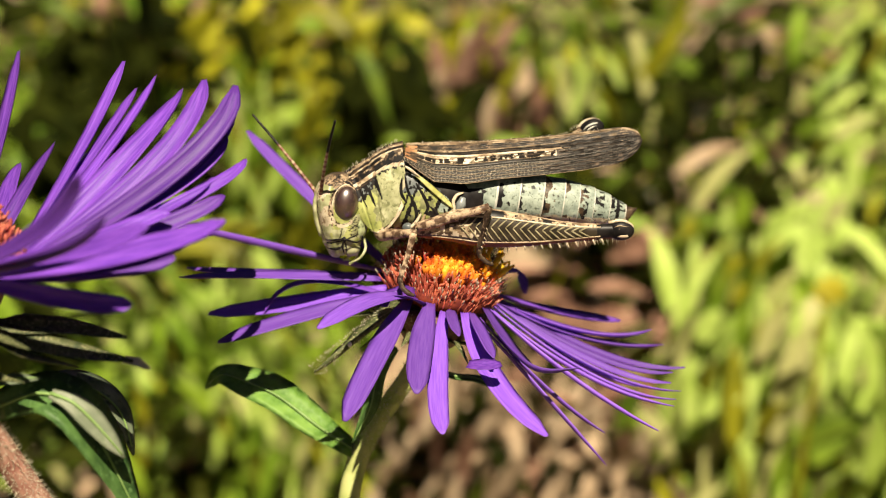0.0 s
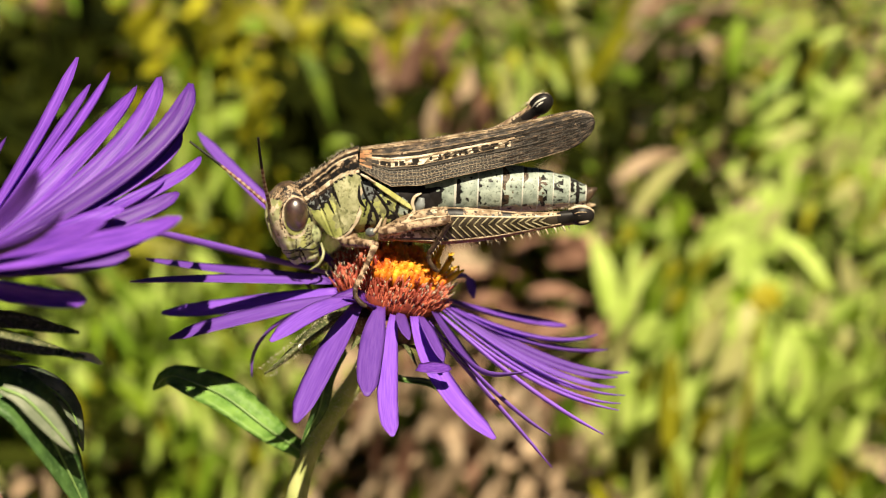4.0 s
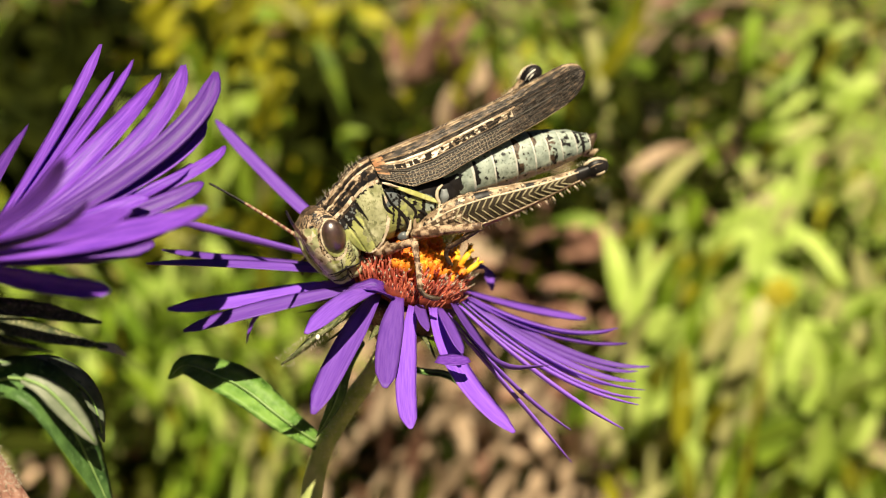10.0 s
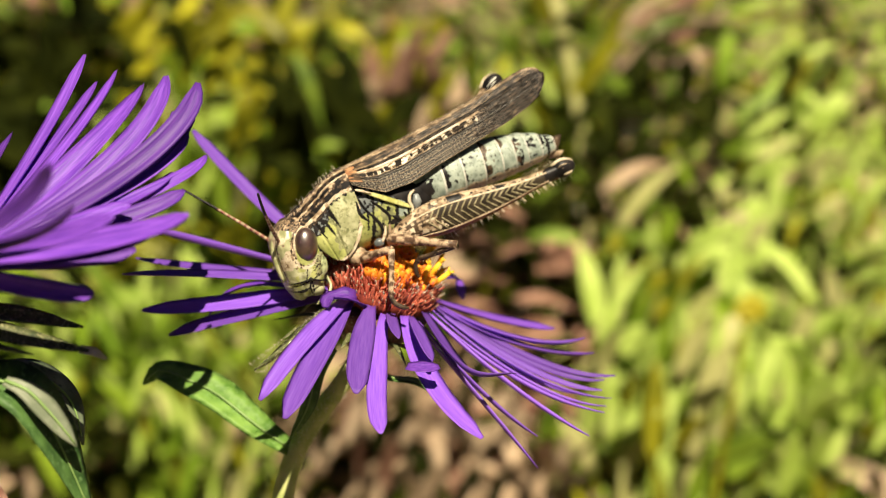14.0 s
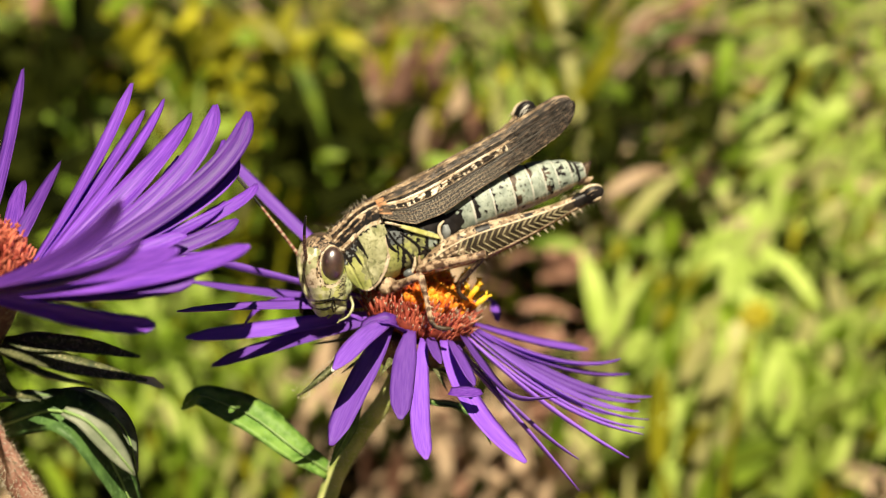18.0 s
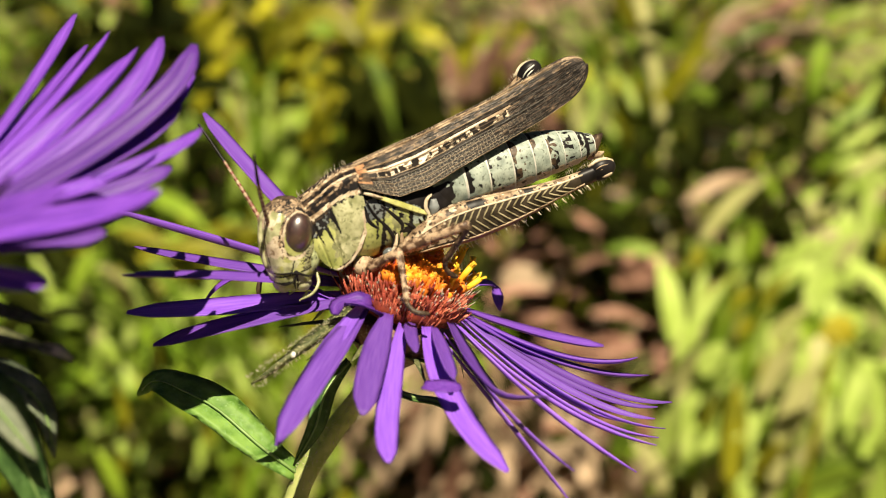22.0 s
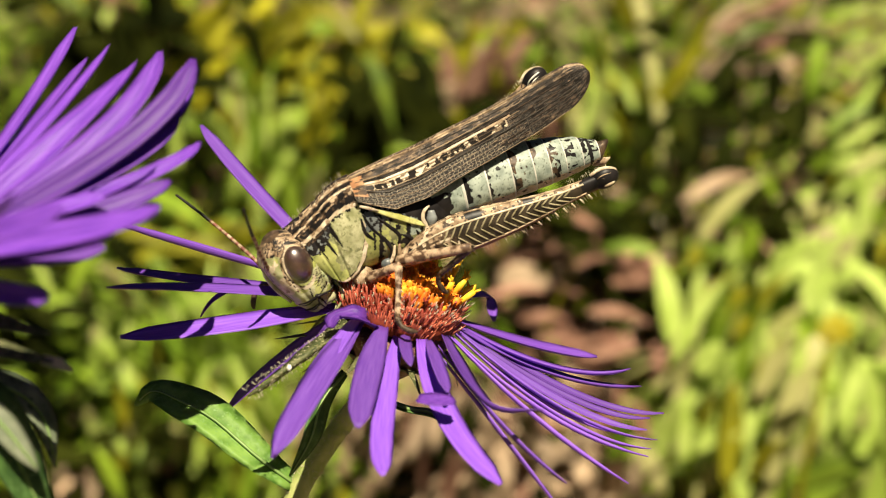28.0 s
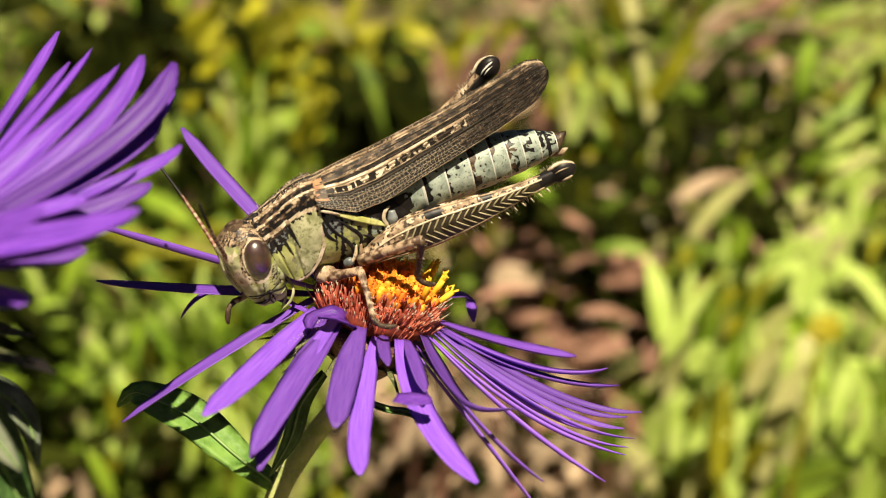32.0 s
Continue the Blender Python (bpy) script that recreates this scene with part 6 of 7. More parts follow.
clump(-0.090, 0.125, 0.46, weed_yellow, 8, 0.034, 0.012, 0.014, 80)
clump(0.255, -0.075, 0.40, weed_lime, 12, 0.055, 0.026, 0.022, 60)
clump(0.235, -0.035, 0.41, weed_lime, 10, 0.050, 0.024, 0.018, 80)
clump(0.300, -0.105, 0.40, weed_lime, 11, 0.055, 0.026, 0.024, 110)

# four near-black clumps put in as shade behind the insect
clump(0.105, 0.025, 0.42, weed_shade, 2, 0.040, 0.014, 0.010)
clump(0.124, 0.035, 0.43, weed_shade, 3, 0.040, 0.014, 0.010)
clump(0.074, 0.058, 0.43, weed_shade, 5, 0.040, 0.014, 0.010)
clump(0.177, 0.004, 0.43, weed_shade, 4, 0.040, 0.014, 0.010)


def bloom(tx, tz, d, mat, r, label):
    top = to_world(spot(tx, tz, d))
    base = Vector((top.x, top.y + 0.01, 0))
    ob = thing("wildflower", Matrix.Translation(base), label, "flower", "wildflowers in the meadow")
    rel = (top - base) * 1000
    part("stem", tube([(0, 0, -4), rel * 0.6, rel], [1.0, 0.8, 0.6], 6, steps=6), weed_olive, ob)
    core = part("disc", egg(rel, (r * 0.4, r * 0.3, r * 0.4), 10, 6), mat, ob)
    for i in range(9):
        a = i * 2 * math.pi / 9
        out = Vector((math.cos(a), -0.2, math.sin(a)))
        part("petal", blade([rel, rel + out * r * 0.6, rel + out * r], r * 0.55, (0.6, 1, 0.5), (0, -1, 0.1), (0, 0), 0.1, 0.3), mat, core)


low, top = to_world(spot(0.168, 0.03, 0.47)), to_world(spot(0.118, 0.26, 0.47))
stalk = thing("grass_stalk", Matrix.Translation((low.x + 0.004, low.y, 0)), "tall yellow-green grass stalk in the meadow", "grass")
foot = Vector((low.x + 0.004, low.y, 0))
stalk_line = [(0, 0, -3), Vector((1, 0, low.z * 500)), (low - foot) * 1000, (low.lerp(top, 0.35) - foot) * 1000 + Vector((4, 0, 0)), (low.lerp(top, 0.7) - foot) * 1000 + Vector((3, 0, 0)), (top - foot) * 1000]
part("stalk", tube(stalk_line, [1.0, 1.2, 1.6, 2.4, 3.0, 3.2], 8, steps=20), weed_pale, stalk)
for f, s in ((0.45, 1), (0.7, -1), (0.85, 1)):
    p = (low.lerp(top, f) - foot) * 1000
    part("leaf", blade(spline([p, p + Vector((10 * s, -4, 16)), p + Vector((18 * s, -6, 38))], 8), 7, (0.6, 1, 0.9, 0.6, 0.1), (0, -1, 0.3), (0, 20), 0.2, 0.4), weed_olive, stalk)

bloom(0.300, -0.022, 0.34, bloom_yellow, 4.6, "small yellow wildflower in the meadow")
bloom(0.201, 0.121, 0.46, bloom_cream, 5.6, "cream seed head in the meadow")
bloom(0.155, 0.052, 0.5, bloom_cream, 4.5, "whitish seed head in the meadow")


# ---- what moves ----
def grip(x, z, lean, swing, roll):
    """The grasshopper's place over the flower: its shield's rear end, how far it leans, how far its tail swings away and its back rolls over."""
    return VIEW @ Matrix.Translation((x * MM, -0.0026 - 0.004 * math.sin(radians(roll)), z * MM)) @ Matrix.Rotation(radians(swing), 4, "Z") @ Matrix.Rotation(radians(-lean), 4, "Y") @ Matrix.Rotation(radians(roll), 4, "X")


def nod(dx, dz, lean, swing):
    """The head on its neck."""
    return Matrix.Translation((HEAD_AT + Vector((dx, 0, dz))) * MM) @ Matrix.Rotation(radians(swing), 4, "Z") @ Matrix.Rotation(radians(-lean), 4, "Y")


def between(rows, t):
    for (t0, a), (t1, b) in zip(rows, rows[1:]):
        if t <= t1:
            f = (t - t0) / (t1 - t0)
            f = f * f * (3 - 2 * f)
            return Vector(a).lerp(Vector(b), f)
    return Vector(rows[-1][1])


def aim_down(d, front):
    """A turn whose -z lies along d."""
    z = -d.normalized()
    y = (Vector(front) - z * z.dot(Vector(front))).normalized()
    return Matrix((y.cross(z), y, z)).transposed().to_4x4()


def motions():
    body = [
        (0.0, grip(-2.95, 11.33, -0.6, 0.4, 10.2)),
        (0.5, grip(-2.64, 11.34, 0.9, -0.4, 12.0)),
        (1.0, grip(-2.75, 11.07, 2.2, -3.6, 14.0)),
        (1.5, grip(-2.63, 11.19, 2.4, -5.3, 16.0)),
        (2.0, grip(-2.70, 11.22, 2.5, -6.8, 17.8)),
        (2.5, grip(-2.68, 11.30, 2.2, -8.5, 19.6)),
        (3.0, grip(-2.68, 11.29, 3.7, -9.5, 21.6)),
        (3.5, grip(-2.67, 11.14, 5.1, -7.5, 20.0)),
        (5.5, grip(-3.09, 11.80, 5.6, -0.3, 13.1)),
        (6.0, grip(-2.99, 10.67, 9.8, 1.5, 11.3)),
        (6.5, grip(-3.01, 10.65, 11.7, 0.0, 12.7)),
        (7.0, grip(-3.18, 10.55, 13.6, -1.4, 14.0)),
        (7.5, grip(-3.91, 9.90, 16.9, -2.2, 15.3)),
        (8.0, grip(-3.57, 10.28, 18.1, -3.5, 16.6)),
        (8.5, grip(-3.71, 9.91, 21.0, -2.1, 17.9)),
        (9.0, grip(-3.90, 9.38, 27.4, -0.4, 19.2)),
        (9.5, grip(-3.35, 10.14, 20.7, 5.9, 18.8)),
        (10.0, grip(-3.46, 9.60, 22.6, 7.2, 18.4)),
        (10.5, grip(-3.80, 9.06, 26.6, 6.8, 17.9)),
        (11.0, grip(-3.91, 9.21, 25.9, 6.3, 17.4)),
        (11.5, grip(-3.79, 9.24, 26.6, 6.4, 17.0)),
        (12.0, grip(-3.98, 9.07, 27.8, 6.6, 16.5)),
        (12.5, grip(-4.11, 8.96, 30.9, 3.9, 15.4)),
        (13.0, grip(-4.13, 9.23, 29.6, 3.3, 14.2)),
        (13.5, grip(-4.07, 9.16, 29.2, 4.6, 12.9)),
        (14.0, grip(-3.61, 9.57, 26.3, 9.4, 11.7)),
        (14.5, grip(-3.51, 9.10, 28.6, 13.5, 10.5)),
        (16.5, grip(-3.66, 8.88, 27.7, 10.9, 13.8)),
        (17.0, grip(-3.79, 8.97, 27.0, 10.2, 14.8)),
        (17.5, grip(-4.17, 9.09, 26.4, 6.3, 15.6)),
        (18.0, grip(-4.23, 9.19, 26.1, 6.0, 16.4)),
        (18.5, grip(-4.20, 9.18, 26.7, 6.5, 16.4)),
        (19.0, grip(-4.33, 9.18, 26.5, 7.7, 16.3)),
        (19.5, grip(-4.55, 9.11, 26.0, 8.4, 16.5)),
        (20.0, grip(-4.41, 9.18, 26.4, 7.5, 16.8)),
        (20.5, grip(-4.36, 9.11, 26.5, 7.6, 17.0)),
        (21.0, grip(-4.36, 9.07, 26.1, 8.2, 17.2)),
        (21.5, grip(-4.24, 9.01, 25.7, 9.4, 17.8)),
        (22.0, grip(-4.14, 8.92, 25.8, 10.2, 18.3)),
        (22.5, grip(-3.99, 8.94, 25.7, 9.8, 18.9)),
        (23.0, grip(-4.16, 9.15, 25.7, 9.5, 19.5)),
        (23.5, grip(-4.30, 8.92, 26.3, 5.5, 20.5)),
        (24.0, grip(-4.30, 8.66, 28.1, 3.2, 21.6)),
        (24.5, grip(-4.28, 8.55, 27.9, 1.3, 21.4)),
        (25.0, grip(-4.19, 8.68, 27.1, -0.0, 21.3)),
        (25.5, grip(-4.30, 8.75, 26.7, 0.1, 21.2)),
        (27.5, grip(-3.97, 9.26, 23.8, 2.5, 20.7)),
        (28.0, grip(-3.95, 9.09, 26.0, 2.6, 23.0)),
        (28.5, grip(-4.55, 8.90, 26.9, 2.6, 24.2)),
        (29.0, grip(-4.95, 8.78, 28.7, 2.7, 25.2)),
        (29.5, grip(-4.95, 8.55, 27.8, 2.8, 26.5)),
        (30.0, grip(-4.81, 8.88, 26.9, 2.9, 27.7)),
        (30.5, grip(-4.87, 9.13, 26.4, 2.5, 28.8)),
        (31.0, grip(-4.96, 9.14, 26.6, 2.3, 30.1)),
        (31.5, grip(-4.91, 9.14, 27.4, 1.7, 31.2)),
        (32.0, grip(-5.07, 8.98, 27.1, 1.5, 32.3))
    ]
    walk(grasshopper, body)
    nods = [
        (0.0, nod(0.27, 0.16, 4.7, 18.0)),
        (0.5, nod(0.29, -0.02, 4.6, 18.0)),
        (1.0, nod(0.12, -0.57, 4.4, 18.0)),
        (1.5, nod(-0.17, -0.15, 4.3, 18.0)),
        (2.0, nod(-0.20, 0.04, 4.1, 18.0)),
        (2.5, nod(-0.23, 0.19, 4.0, 18.0)),
        (3.0, nod(-0.43, 0.15, 3.8, 18.0)),
        (3.5, nod(-0.62, 0.29, 5.2, 18.0)),
        (5.5, nod(-0.18, 0.43, 14.3, 18.0)),
        (6.0, nod(-0.36, 0.72, 16.5, 18.0)),
        (6.5, nod(0.16, 0.50, 19.0, 17.3)),
        (7.0, nod(-0.10, 0.88, 21.6, 16.7)),
        (7.5, nod(0.08, 0.53, 24.0, 16.0)),
        (8.0, nod(-0.15, 0.01, 26.5, 15.3)),
        (8.5, nod(-0.27, -0.09, 29.1, 14.7)),
        (9.0, nod(-0.84, 0.04, 31.5, 14.0)),
        (9.5, nod(-0.07, 0.81, 21.0, 16.0)),
        (10.0, nod(-0.06, 0.57, 10.5, 18.0)),
        (10.5, nod(-0.32, 0.81, 9.5, 18.0)),
        (11.0, nod(-0.25, 1.03, 8.4, 18.0)),
        (11.5, nod(-0.24, 0.90, 7.4, 18.0)),
        (12.0, nod(-0.19, 0.81, 6.4, 18.0)),
        (12.5, nod(-0.47, 0.67, 3.6, 18.0)),
        (13.0, nod(-0.42, 0.29, 0.9, 18.0)),
        (13.5, nod(-0.54, 0.06, -4.1, 17.7)),
        (14.0, nod(-0.26, 0.24, -9.0, 17.3)),
        (14.5, nod(-0.05, 0.57, -14.0, 17.0)),
        (16.5, nod(-0.00, 1.09, -19.8, 14.0)),
        (17.0, nod(-0.04, 1.05, -18.5, 14.0)),
        (17.5, nod(-0.15, 1.08, -17.1, 14.0)),
        (18.0, nod(-0.03, 1.03, -15.8, 14.0)),
        (18.5, nod(-0.09, 1.20, -15.5, 14.0)),
        (19.0, nod(0.01, 1.17, -15.2, 14.0)),
        (19.5, nod(0.14, 1.24, -14.9, 13.9)),
        (20.0, nod(-0.03, 1.24, -14.7, 13.8)),
        (20.5, nod(0.04, 1.31, -14.5, 13.6)),
        (21.0, nod(0.01, 1.33, -14.2, 13.5)),
        (21.5, nod(0.04, 1.36, -15.8, 13.4)),
        (22.0, nod(-0.08, 1.41, -17.4, 13.2)),
        (22.5, nod(-0.13, 1.49, -19.0, 13.1)),
        (23.0, nod(-0.31, 0.99, -20.6, 13.0)),
        (23.5, nod(-0.32, 0.82, -19.0, 14.2)),
        (24.0, nod(-0.48, 0.12, -17.5, 15.5)),
        (24.5, nod(-0.56, 0.32, -9.8, 17.5)),
        (25.0, nod(-0.89, 0.89, -0.4, 20.0)),
        (25.5, nod(-0.79, 0.73, 2.8, 20.0)),
        (27.5, nod(-0.66, 0.38, 15.8, 20.0)),
        (28.0, nod(-0.71, 1.07, 13.8, 20.0)),
        (28.5, nod(-1.06, 1.01, 3.0, 20.0)),
        (29.0, nod(-1.14, 1.10, -7.8, 20.0)),
        (29.5, nod(-0.84, 1.06, -11.1, 20.0)),
        (30.0, nod(-0.72, 1.13, -14.4, 20.0)),
        (30.5, nod(-0.78, 1.36, -9.8, 20.0)),
        (31.0, nod(-0.52, 1.53, -5.3, 20.0)),
        (31.5, nod(-0.59, 1.57, -2.7, 20.0)),
        (32.0, nod(-0.55, 1.46, -0.2, 20.0))
    ]
    walk(head, nods)
    # the shield lifts with the neck
    walk(shield, [(t, Matrix.Translation(SHIELD_AT * MM) @ Matrix.Rotation(radians(a), 4, "Y")) for t, a in (
        (0, -4), (3, -2), (6, 1), (9, 0), (12, 1), (14.5, 7), (18, 10), (21, 13), (24, 12), (27.5, 5), (30, 13), (32, 13))])
    walk(near_leg, [(t, pose(0.0014, -0.0022, -0.006, 0, a, 0)) for t, a in (
        (0, -2.0), (3, -2.4), (6, -0.1), (9, -0.1), (12, -1.1), (14.5, 0.6), (18, -0.5), (21, -1.1), (24, -1.0), (27.5, -1.0), (30, -2.0), (32, -1.5))])
    walk(far_leg, [(t, pose(0.0014, 0.0022, -0.006, 0, a, 0)) for t, a in (
        (0, -29.9), (3, -32.4), (6, -31.4), (9, -28.4), (12, -29.8), (14.5, -28.5), (18, -28.1), (21, -28.3), (24, -27.8), (27.5, -27.6), (30, -28.8), (32, -29.4))])
    # petals that are pulled and chewed
    for petal, deg, tip, rows in (
        (moving_petals[0], 200, (-17.8, -2.4, -1.4), ((0, (-17.3, 1.5, -1.4)), (1, (-17.0, 2.8, -1.2)), (3, (-17.4, 2.0, -1.2)), (5.5, (-17.0, 2.8, -1.5)), (7, (-17.6, 0.8, -1.0)), (8, (-18.5, -2.5, -1.2)), (9, (-19.7, -2.5, -3.0)), (10, (-17.6, 0.0, -1.8)), (11, (-17.7, -0.2, -1.6)), (12, (-17.8, -1.0, -1.4)), (13, (-17.8, -2.2, -1.5)), (14, (-17.6, 0.0, -1.4)), (16.5, (-17.9, -2.0, -2.2)), (18, (-17.4, 1.0, -1.5)), (20, (-17.9, -2.2, -1.0)), (22, (-17.8, -1.5, -1.4)), (23, (-17.9, -2.5, -1.1)), (24, (-18.2, -3.0, -1.4)), (25, (-18.1, -3.2, -1.1)), (27.5, (-18.7, -3.5, -2.7)), (28.5, (-18.1, -3.5, -2.0)), (29, (-18.0, -3.5, -2.1)), (29.5, (-16.2, -5.0, -2.8)), (30, (-7.8, -12.6, -6.0)), (30.5, (-8.2, -12.6, -5.0)), (31, (-7.8, -12.6, -5.9)), (31.5, (-8.0, -12.6, -4.7)), (32, (-8.1, -12.6, -4.8)))),
        (moving_petals[1], 212, (-15.9, -3.0, -3.2), ((0, (-15.9, -2.8, -3.3)), (1, (-15.9, -1.2, -3.0)), (3, (-16.0, -2.0, -2.9)), (5.5, (-15.8, -1.5, -3.2)), (7, (-16.1, -2.0, -2.8)), (8, (-16.9, -3.0, -3.2)), (9, (-16.7, -3.0, -4.5)), (10, (-15.9, -2.8, -3.2)), (11, (-15.6, -0.8, -3.6)), (12, (-15.8, -1.0, -3.2)), (13, (-15.9, -2.8, -3.4)), (14, (-15.6, 0.2, -3.2)), (16.5, (-15.8, -2.5, -3.6)), (18, (-15.4, 0.5, -3.6)), (20, (-15.9, -0.8, -3.1)), (22, (-15.8, -1.8, -3.4)), (23, (-15.9, -3.0, -3.3)), (24, (-16.4, -3.5, -3.3)), (24.5, (-14.0, -3.5, -7.4)), (25, (-8.0, 7.8, -5.7)), (27.5, (-11.9, 3.2, -7.4)), (28.5, (-10.7, 4.8, -7.4)), (29.5, (-5.2, -10.5, -7.6)), (32, (-5.2, -10.5, -7.6)))),
        (moving_petals[2], 236, (-11.6, -7.6, -4.2), ((0, (-7.5, -13.2, -1.5)), (1, (-7.3, -13.2, -2.2)), (3, (-7.6, -13.2, -2.3)), (5.5, (-7.4, -13.2, -1.9)), (7, (-7.5, -13.2, -1.4)), (8, (-7.5, -13.2, -2.3)), (9, (-5.8, -14.0, -2.5)), (10, (-6.4, -13.8, -2.3)), (10.5, (-8.9, -10.0, -6.0)), (11, (-8.9, -7.8, -7.6)), (12, (-11.6, -7.5, -6.3)), (13, (-13.1, -7.5, -4.4)), (14, (-7.7, -10.5, -6.7)), (16.5, (-9.0, -11.2, -4.2)), (18, (-5.8, -14.0, -2.4)), (18.8, (-6.1, -9.4, -8.0)), (32, (-6.1, -9.4, -8.0)))),
        (moving_petals[3], 176, (-18.6, -1.0, 2.5), ((0, (-19.8, -1.0, 2.1)), (1, (-18.4, 2.0, 2.9)), (3, (-18.5, 1.5, 2.9)), (5.5, (-18.3, 2.2, 2.7)), (7, (-18.6, -0.5, 3.1)), (8, (-18.6, -1.0, 2.8)), (9, (-18.9, -1.0, 2.8)), (10, (-18.5, 1.8, 2.6)), (11, (-18.5, 1.8, 2.6)), (12, (-18.5, 1.8, 2.5)), (13, (-18.6, 0.5, 2.5)), (14, (-18.5, 1.2, 2.5)), (16.5, (-18.8, -1.0, 2.3)), (18, (-17.9, 4.3, 2.8)), (20, (-18.2, 3.0, 3.2)), (22, (-18.4, 1.8, 3.0)), (23, (-18.6, 0.2, 3.2)), (24, (-18.6, -1.2, 2.6)), (25, (-18.6, -1.0, 2.6)), (27.5, (-19.3, -1.8, 2.4)), (28.5, (-18.9, -2.0, 2.2)), (29, (-19.0, -2.0, 1.6)), (29.5, (-18.6, -2.0, 1.9)), (30, (-18.7, -2.0, 1.5)), (31, (-18.9, -2.0, 1.6)), (32, (-19.2, -2.0, 1.6)))),
        (moving_petals[4], 187, (-18.7, -3.1, 0.7), ((0, (-19.0, -3.0, 1.4)), (1, (-18.5, -3.0, -0.5)), (2, (-18.8, -3.0, 1.1)), (3, (-18.4, -3.0, 1.1)), (5.5, (-18.3, -3.0, 1.4)), (7, (-18.7, -3.0, 1.6)), (8, (-19.2, -3.0, 1.6)), (9, (-19.3, -3.0, 1.3)), (10, (-18.6, -3.0, 1.6)), (11, (-18.6, -3.0, 1.6)), (12, (-18.1, -3.0, -0.4)), (13, (-18.6, -3.0, 0.8)), (14, (-18.5, -3.0, 1.3)), (16.5, (-18.9, -3.0, 0.4)), (18, (-16.9, -8.2, 0.8)), (20, (-16.8, -8.5, 0.9)), (22, (-16.2, -9.5, 1.2)), (23, (-16.7, -8.8, 1.3)), (24, (-18.1, -5.8, 0.5)), (25, (-18.1, -5.8, 1.1)), (27.5, (-19.0, -5.8, 0.9)), (28.5, (-18.6, -5.8, 1.3)), (29, (-18.5, -5.8, 1.0)), (29.5, (-18.2, -5.8, -0.8)), (30, (-17.6, -5.8, -3.4)), (30.5, (-16.1, -5.8, -6.7)), (31, (-15.5, -5.8, -7.2)), (32, (-15.6, -5.8, -7.5)))),
        (moving_petals[5], 208, (-10.7, 0.5, -5.3), ((0, (-16.2, 0.5, -2.2)), (1, (-16.2, 0.5, -2.2)), (2, (-11.9, 0.5, -5.6)), (3, (-9.6, 0.5, -5.5)), (8, (-10.7, 0.5, -5.3)), (10, (-12.4, 0.5, -4.6)), (12, (-10.8, 0.5, -5.3)), (13, (-9.5, 0.5, -4.5)), (14.5, (-16.6, 0.8, -1.2)), (32, (-16.6, 0.8, -1.2)))),
    ):
        a, first = rim(deg, 4.2, -0.2), Vector(tip)
        turned = []
        for t, aim in rows:
            q = (first - a).rotation_difference(Vector(aim) - a).to_matrix().to_4x4()
            turned.append((t, Matrix.Translation(a * MM) @ q @ Matrix.Translation(-a * MM)))
        walk(petal, turned)
    # the second aster drifts in the air
    walk(second, [(t, VIEW @ pose(x * MM, 0, z * MM)) for t, x, z in (
        (0, 0, 0), (3, 0, 0.25), (6.5, 0, 0.35), (9, 0.25, 0.25), (12, 0.5, 0.1), (14.5, 0.7, 0.2), (18, 1.0, 0.3), (20, 0.85, 0.4),
        (22, 1.05, 0.58), (25, 0.9, 0.75), (30, 1.35, 0.8), (32, 1.4, 0.8))])
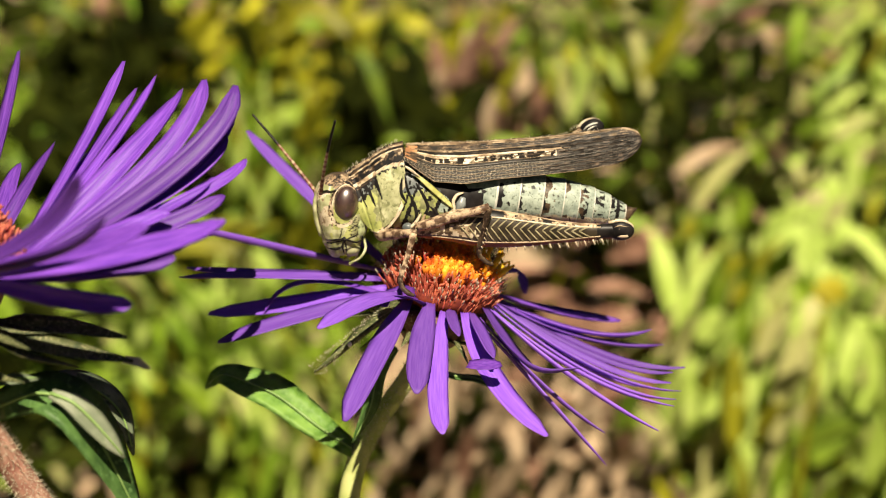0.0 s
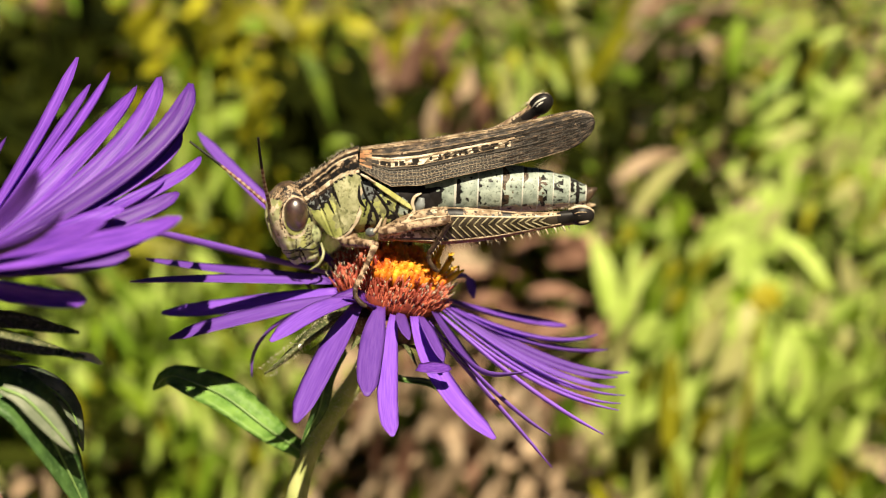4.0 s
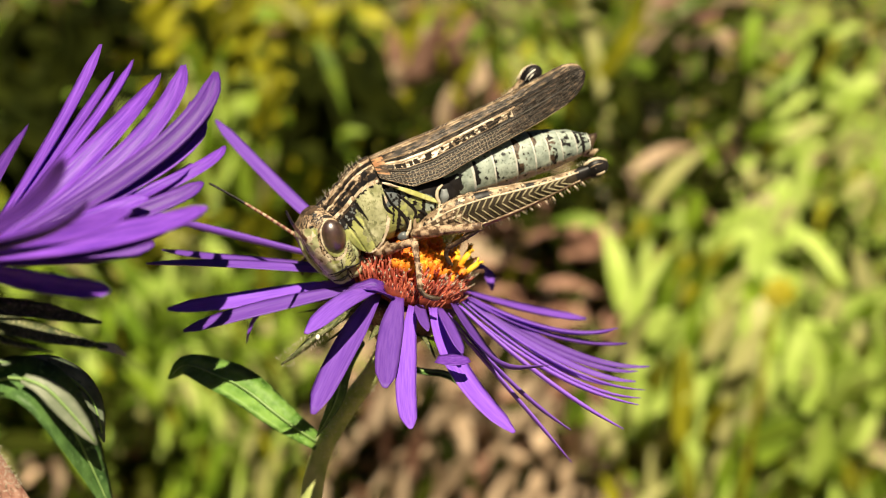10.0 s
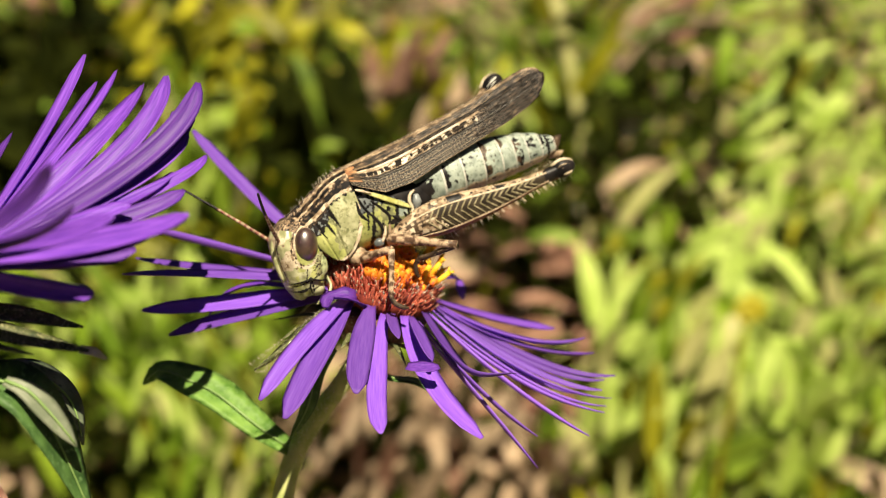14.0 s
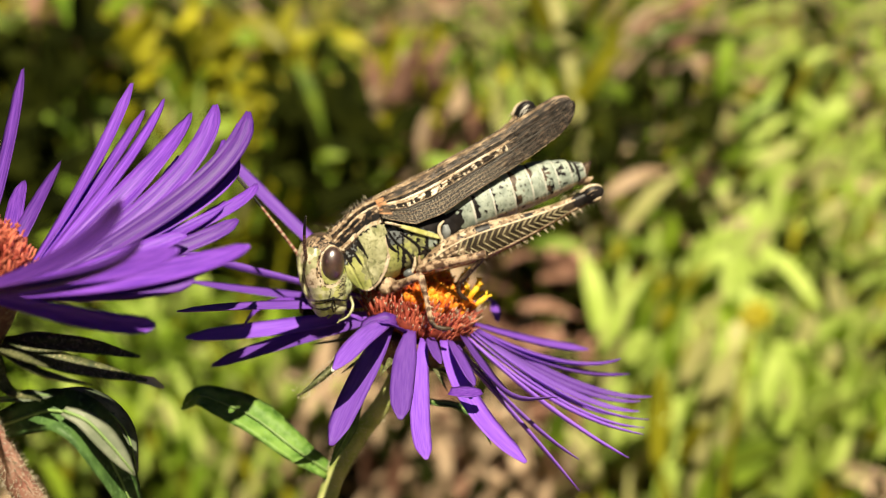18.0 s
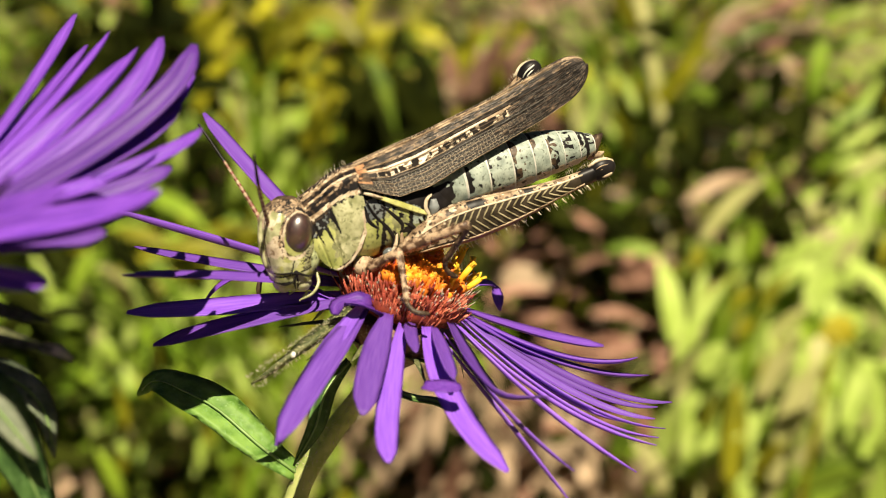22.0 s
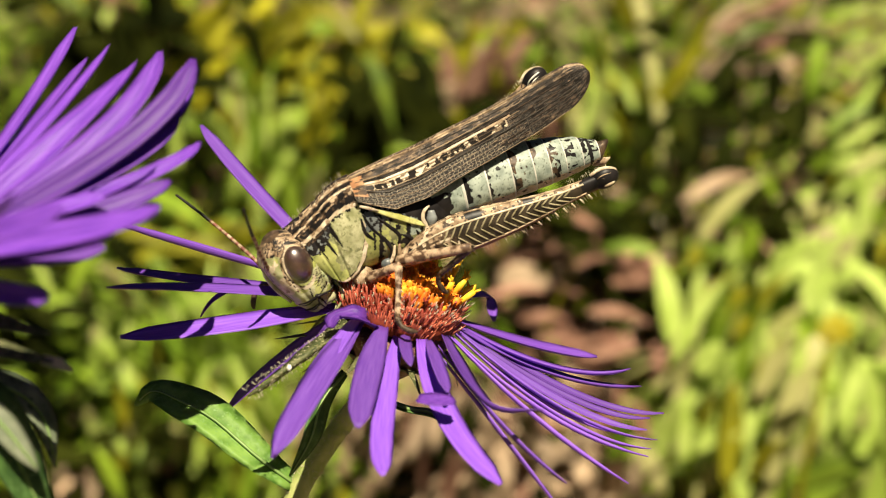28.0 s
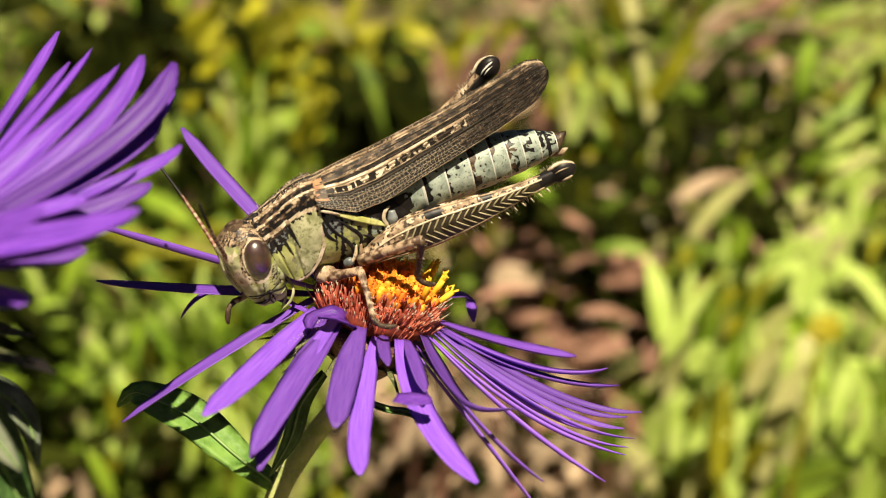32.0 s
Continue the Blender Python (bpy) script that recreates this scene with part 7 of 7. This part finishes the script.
    # front and middle legs keep their feet on the flower
    for hip, upper, lower, l1, l2, spots in LEGS:
        up_rows, low_rows = [], []
        for t, m in body:
            inv = (VIEW.inverted() @ m).inverted()
            foot = inv @ (between(spots, t) * MM) / MM
            reach = foot - hip
            d = min(reach.length, (l1 + l2) * 0.985)
            u = reach.normalized()
            out = inv.to_3x3() @ Vector((0.75, -0.75 if hip.y < 0 else 0.6, 0.35)) if l1 < 4 else Vector((0.3, -0.3, 1.0))
            out = (out - u * u.dot(out)).normalized()
            a = (l1 * l1 - l2 * l2 + d * d) / (2 * d)
            knee = hip + u * a + out * math.sqrt(max(0.0, l1 * l1 - a * a))
            foot = hip + u * d
            up_rows.append((t, Matrix.Translation(hip * MM) @ aim_down(knee - hip, (0, 1, 0.01))))
            low_rows.append((t, Matrix.Translation(knee * MM) @ aim_down(foot - knee, (0, 1, 0.01))))
        walk(upper, up_rows)
        walk(lower, low_rows)
    # antennae
    for k, aims in ((0, ((0, (0.9, -5.5, 4.4)), (6, (-1.4, -5.5, 4.0)), (9, (-1.0, -6.0, 1.0)), (13, (-1.5, -6, 2.6)), (18, (-0.3, -6.4, 2.4)), (22, (-0.6, -6.2, 3.4)), (25, (-1.0, -6.4, 2.2)), (30, (-1.1, -6.0, 3.3)), (32, (-1.0, -6.2, 2.6)))),
                    (1, ((0, (-4.4, 1.5, 5.5)), (3, (-5.4, 1.5, 4.4)), (6, (-5.0, 1.5, 4.9)), (8, (-6.3, 1.5, 3.1)), (9, (-6.7, 1.5, 2.0)), (10, (-6.0, 1.5, 3.7)), (11, (-5.7, 1.5, 4.0)), (12, (-5.9, 1.5, 3.7)), (13, (-6.1, 1.5, 3.4)), (14, (-6.1, 1.5, 3.4)), (16.5, (-5.5, 1.5, 4.4)), (18, (-4.4, 1.5, 5.5)), (20, (-5.1, 1.5, 4.7)), (22, (-4.1, 1.5, 5.7)), (23, (-4.0, 1.5, 5.8)), (24, (-3.8, 1.5, 5.9)), (25, (-5.5, 1.5, 4.3)), (27.5, (-5.2, 1.5, 4.6)), (28.5, (-5.8, 1.5, 4.0)), (29, (-7.0, 1.5, -0.1)), (29.5, (-6.2, 1.5, 3.3)), (30, (-4.9, 1.5, 5.0)), (31, (-5.2, 1.5, 4.6)), (32, (-4.2, 1.5, 5.6))))):
        rows = []
        for (t, m), (_, h) in zip(body, nods):
            q = (VIEW.inverted() @ m @ h).to_3x3().inverted()
            v = q @ between(aims, t)
            rows.append((t, Matrix.Translation(feelers[k].location) @ v.to_track_quat("Z", "Y").to_matrix().to_4x4()))
        walk(feelers[k], rows)


motions()
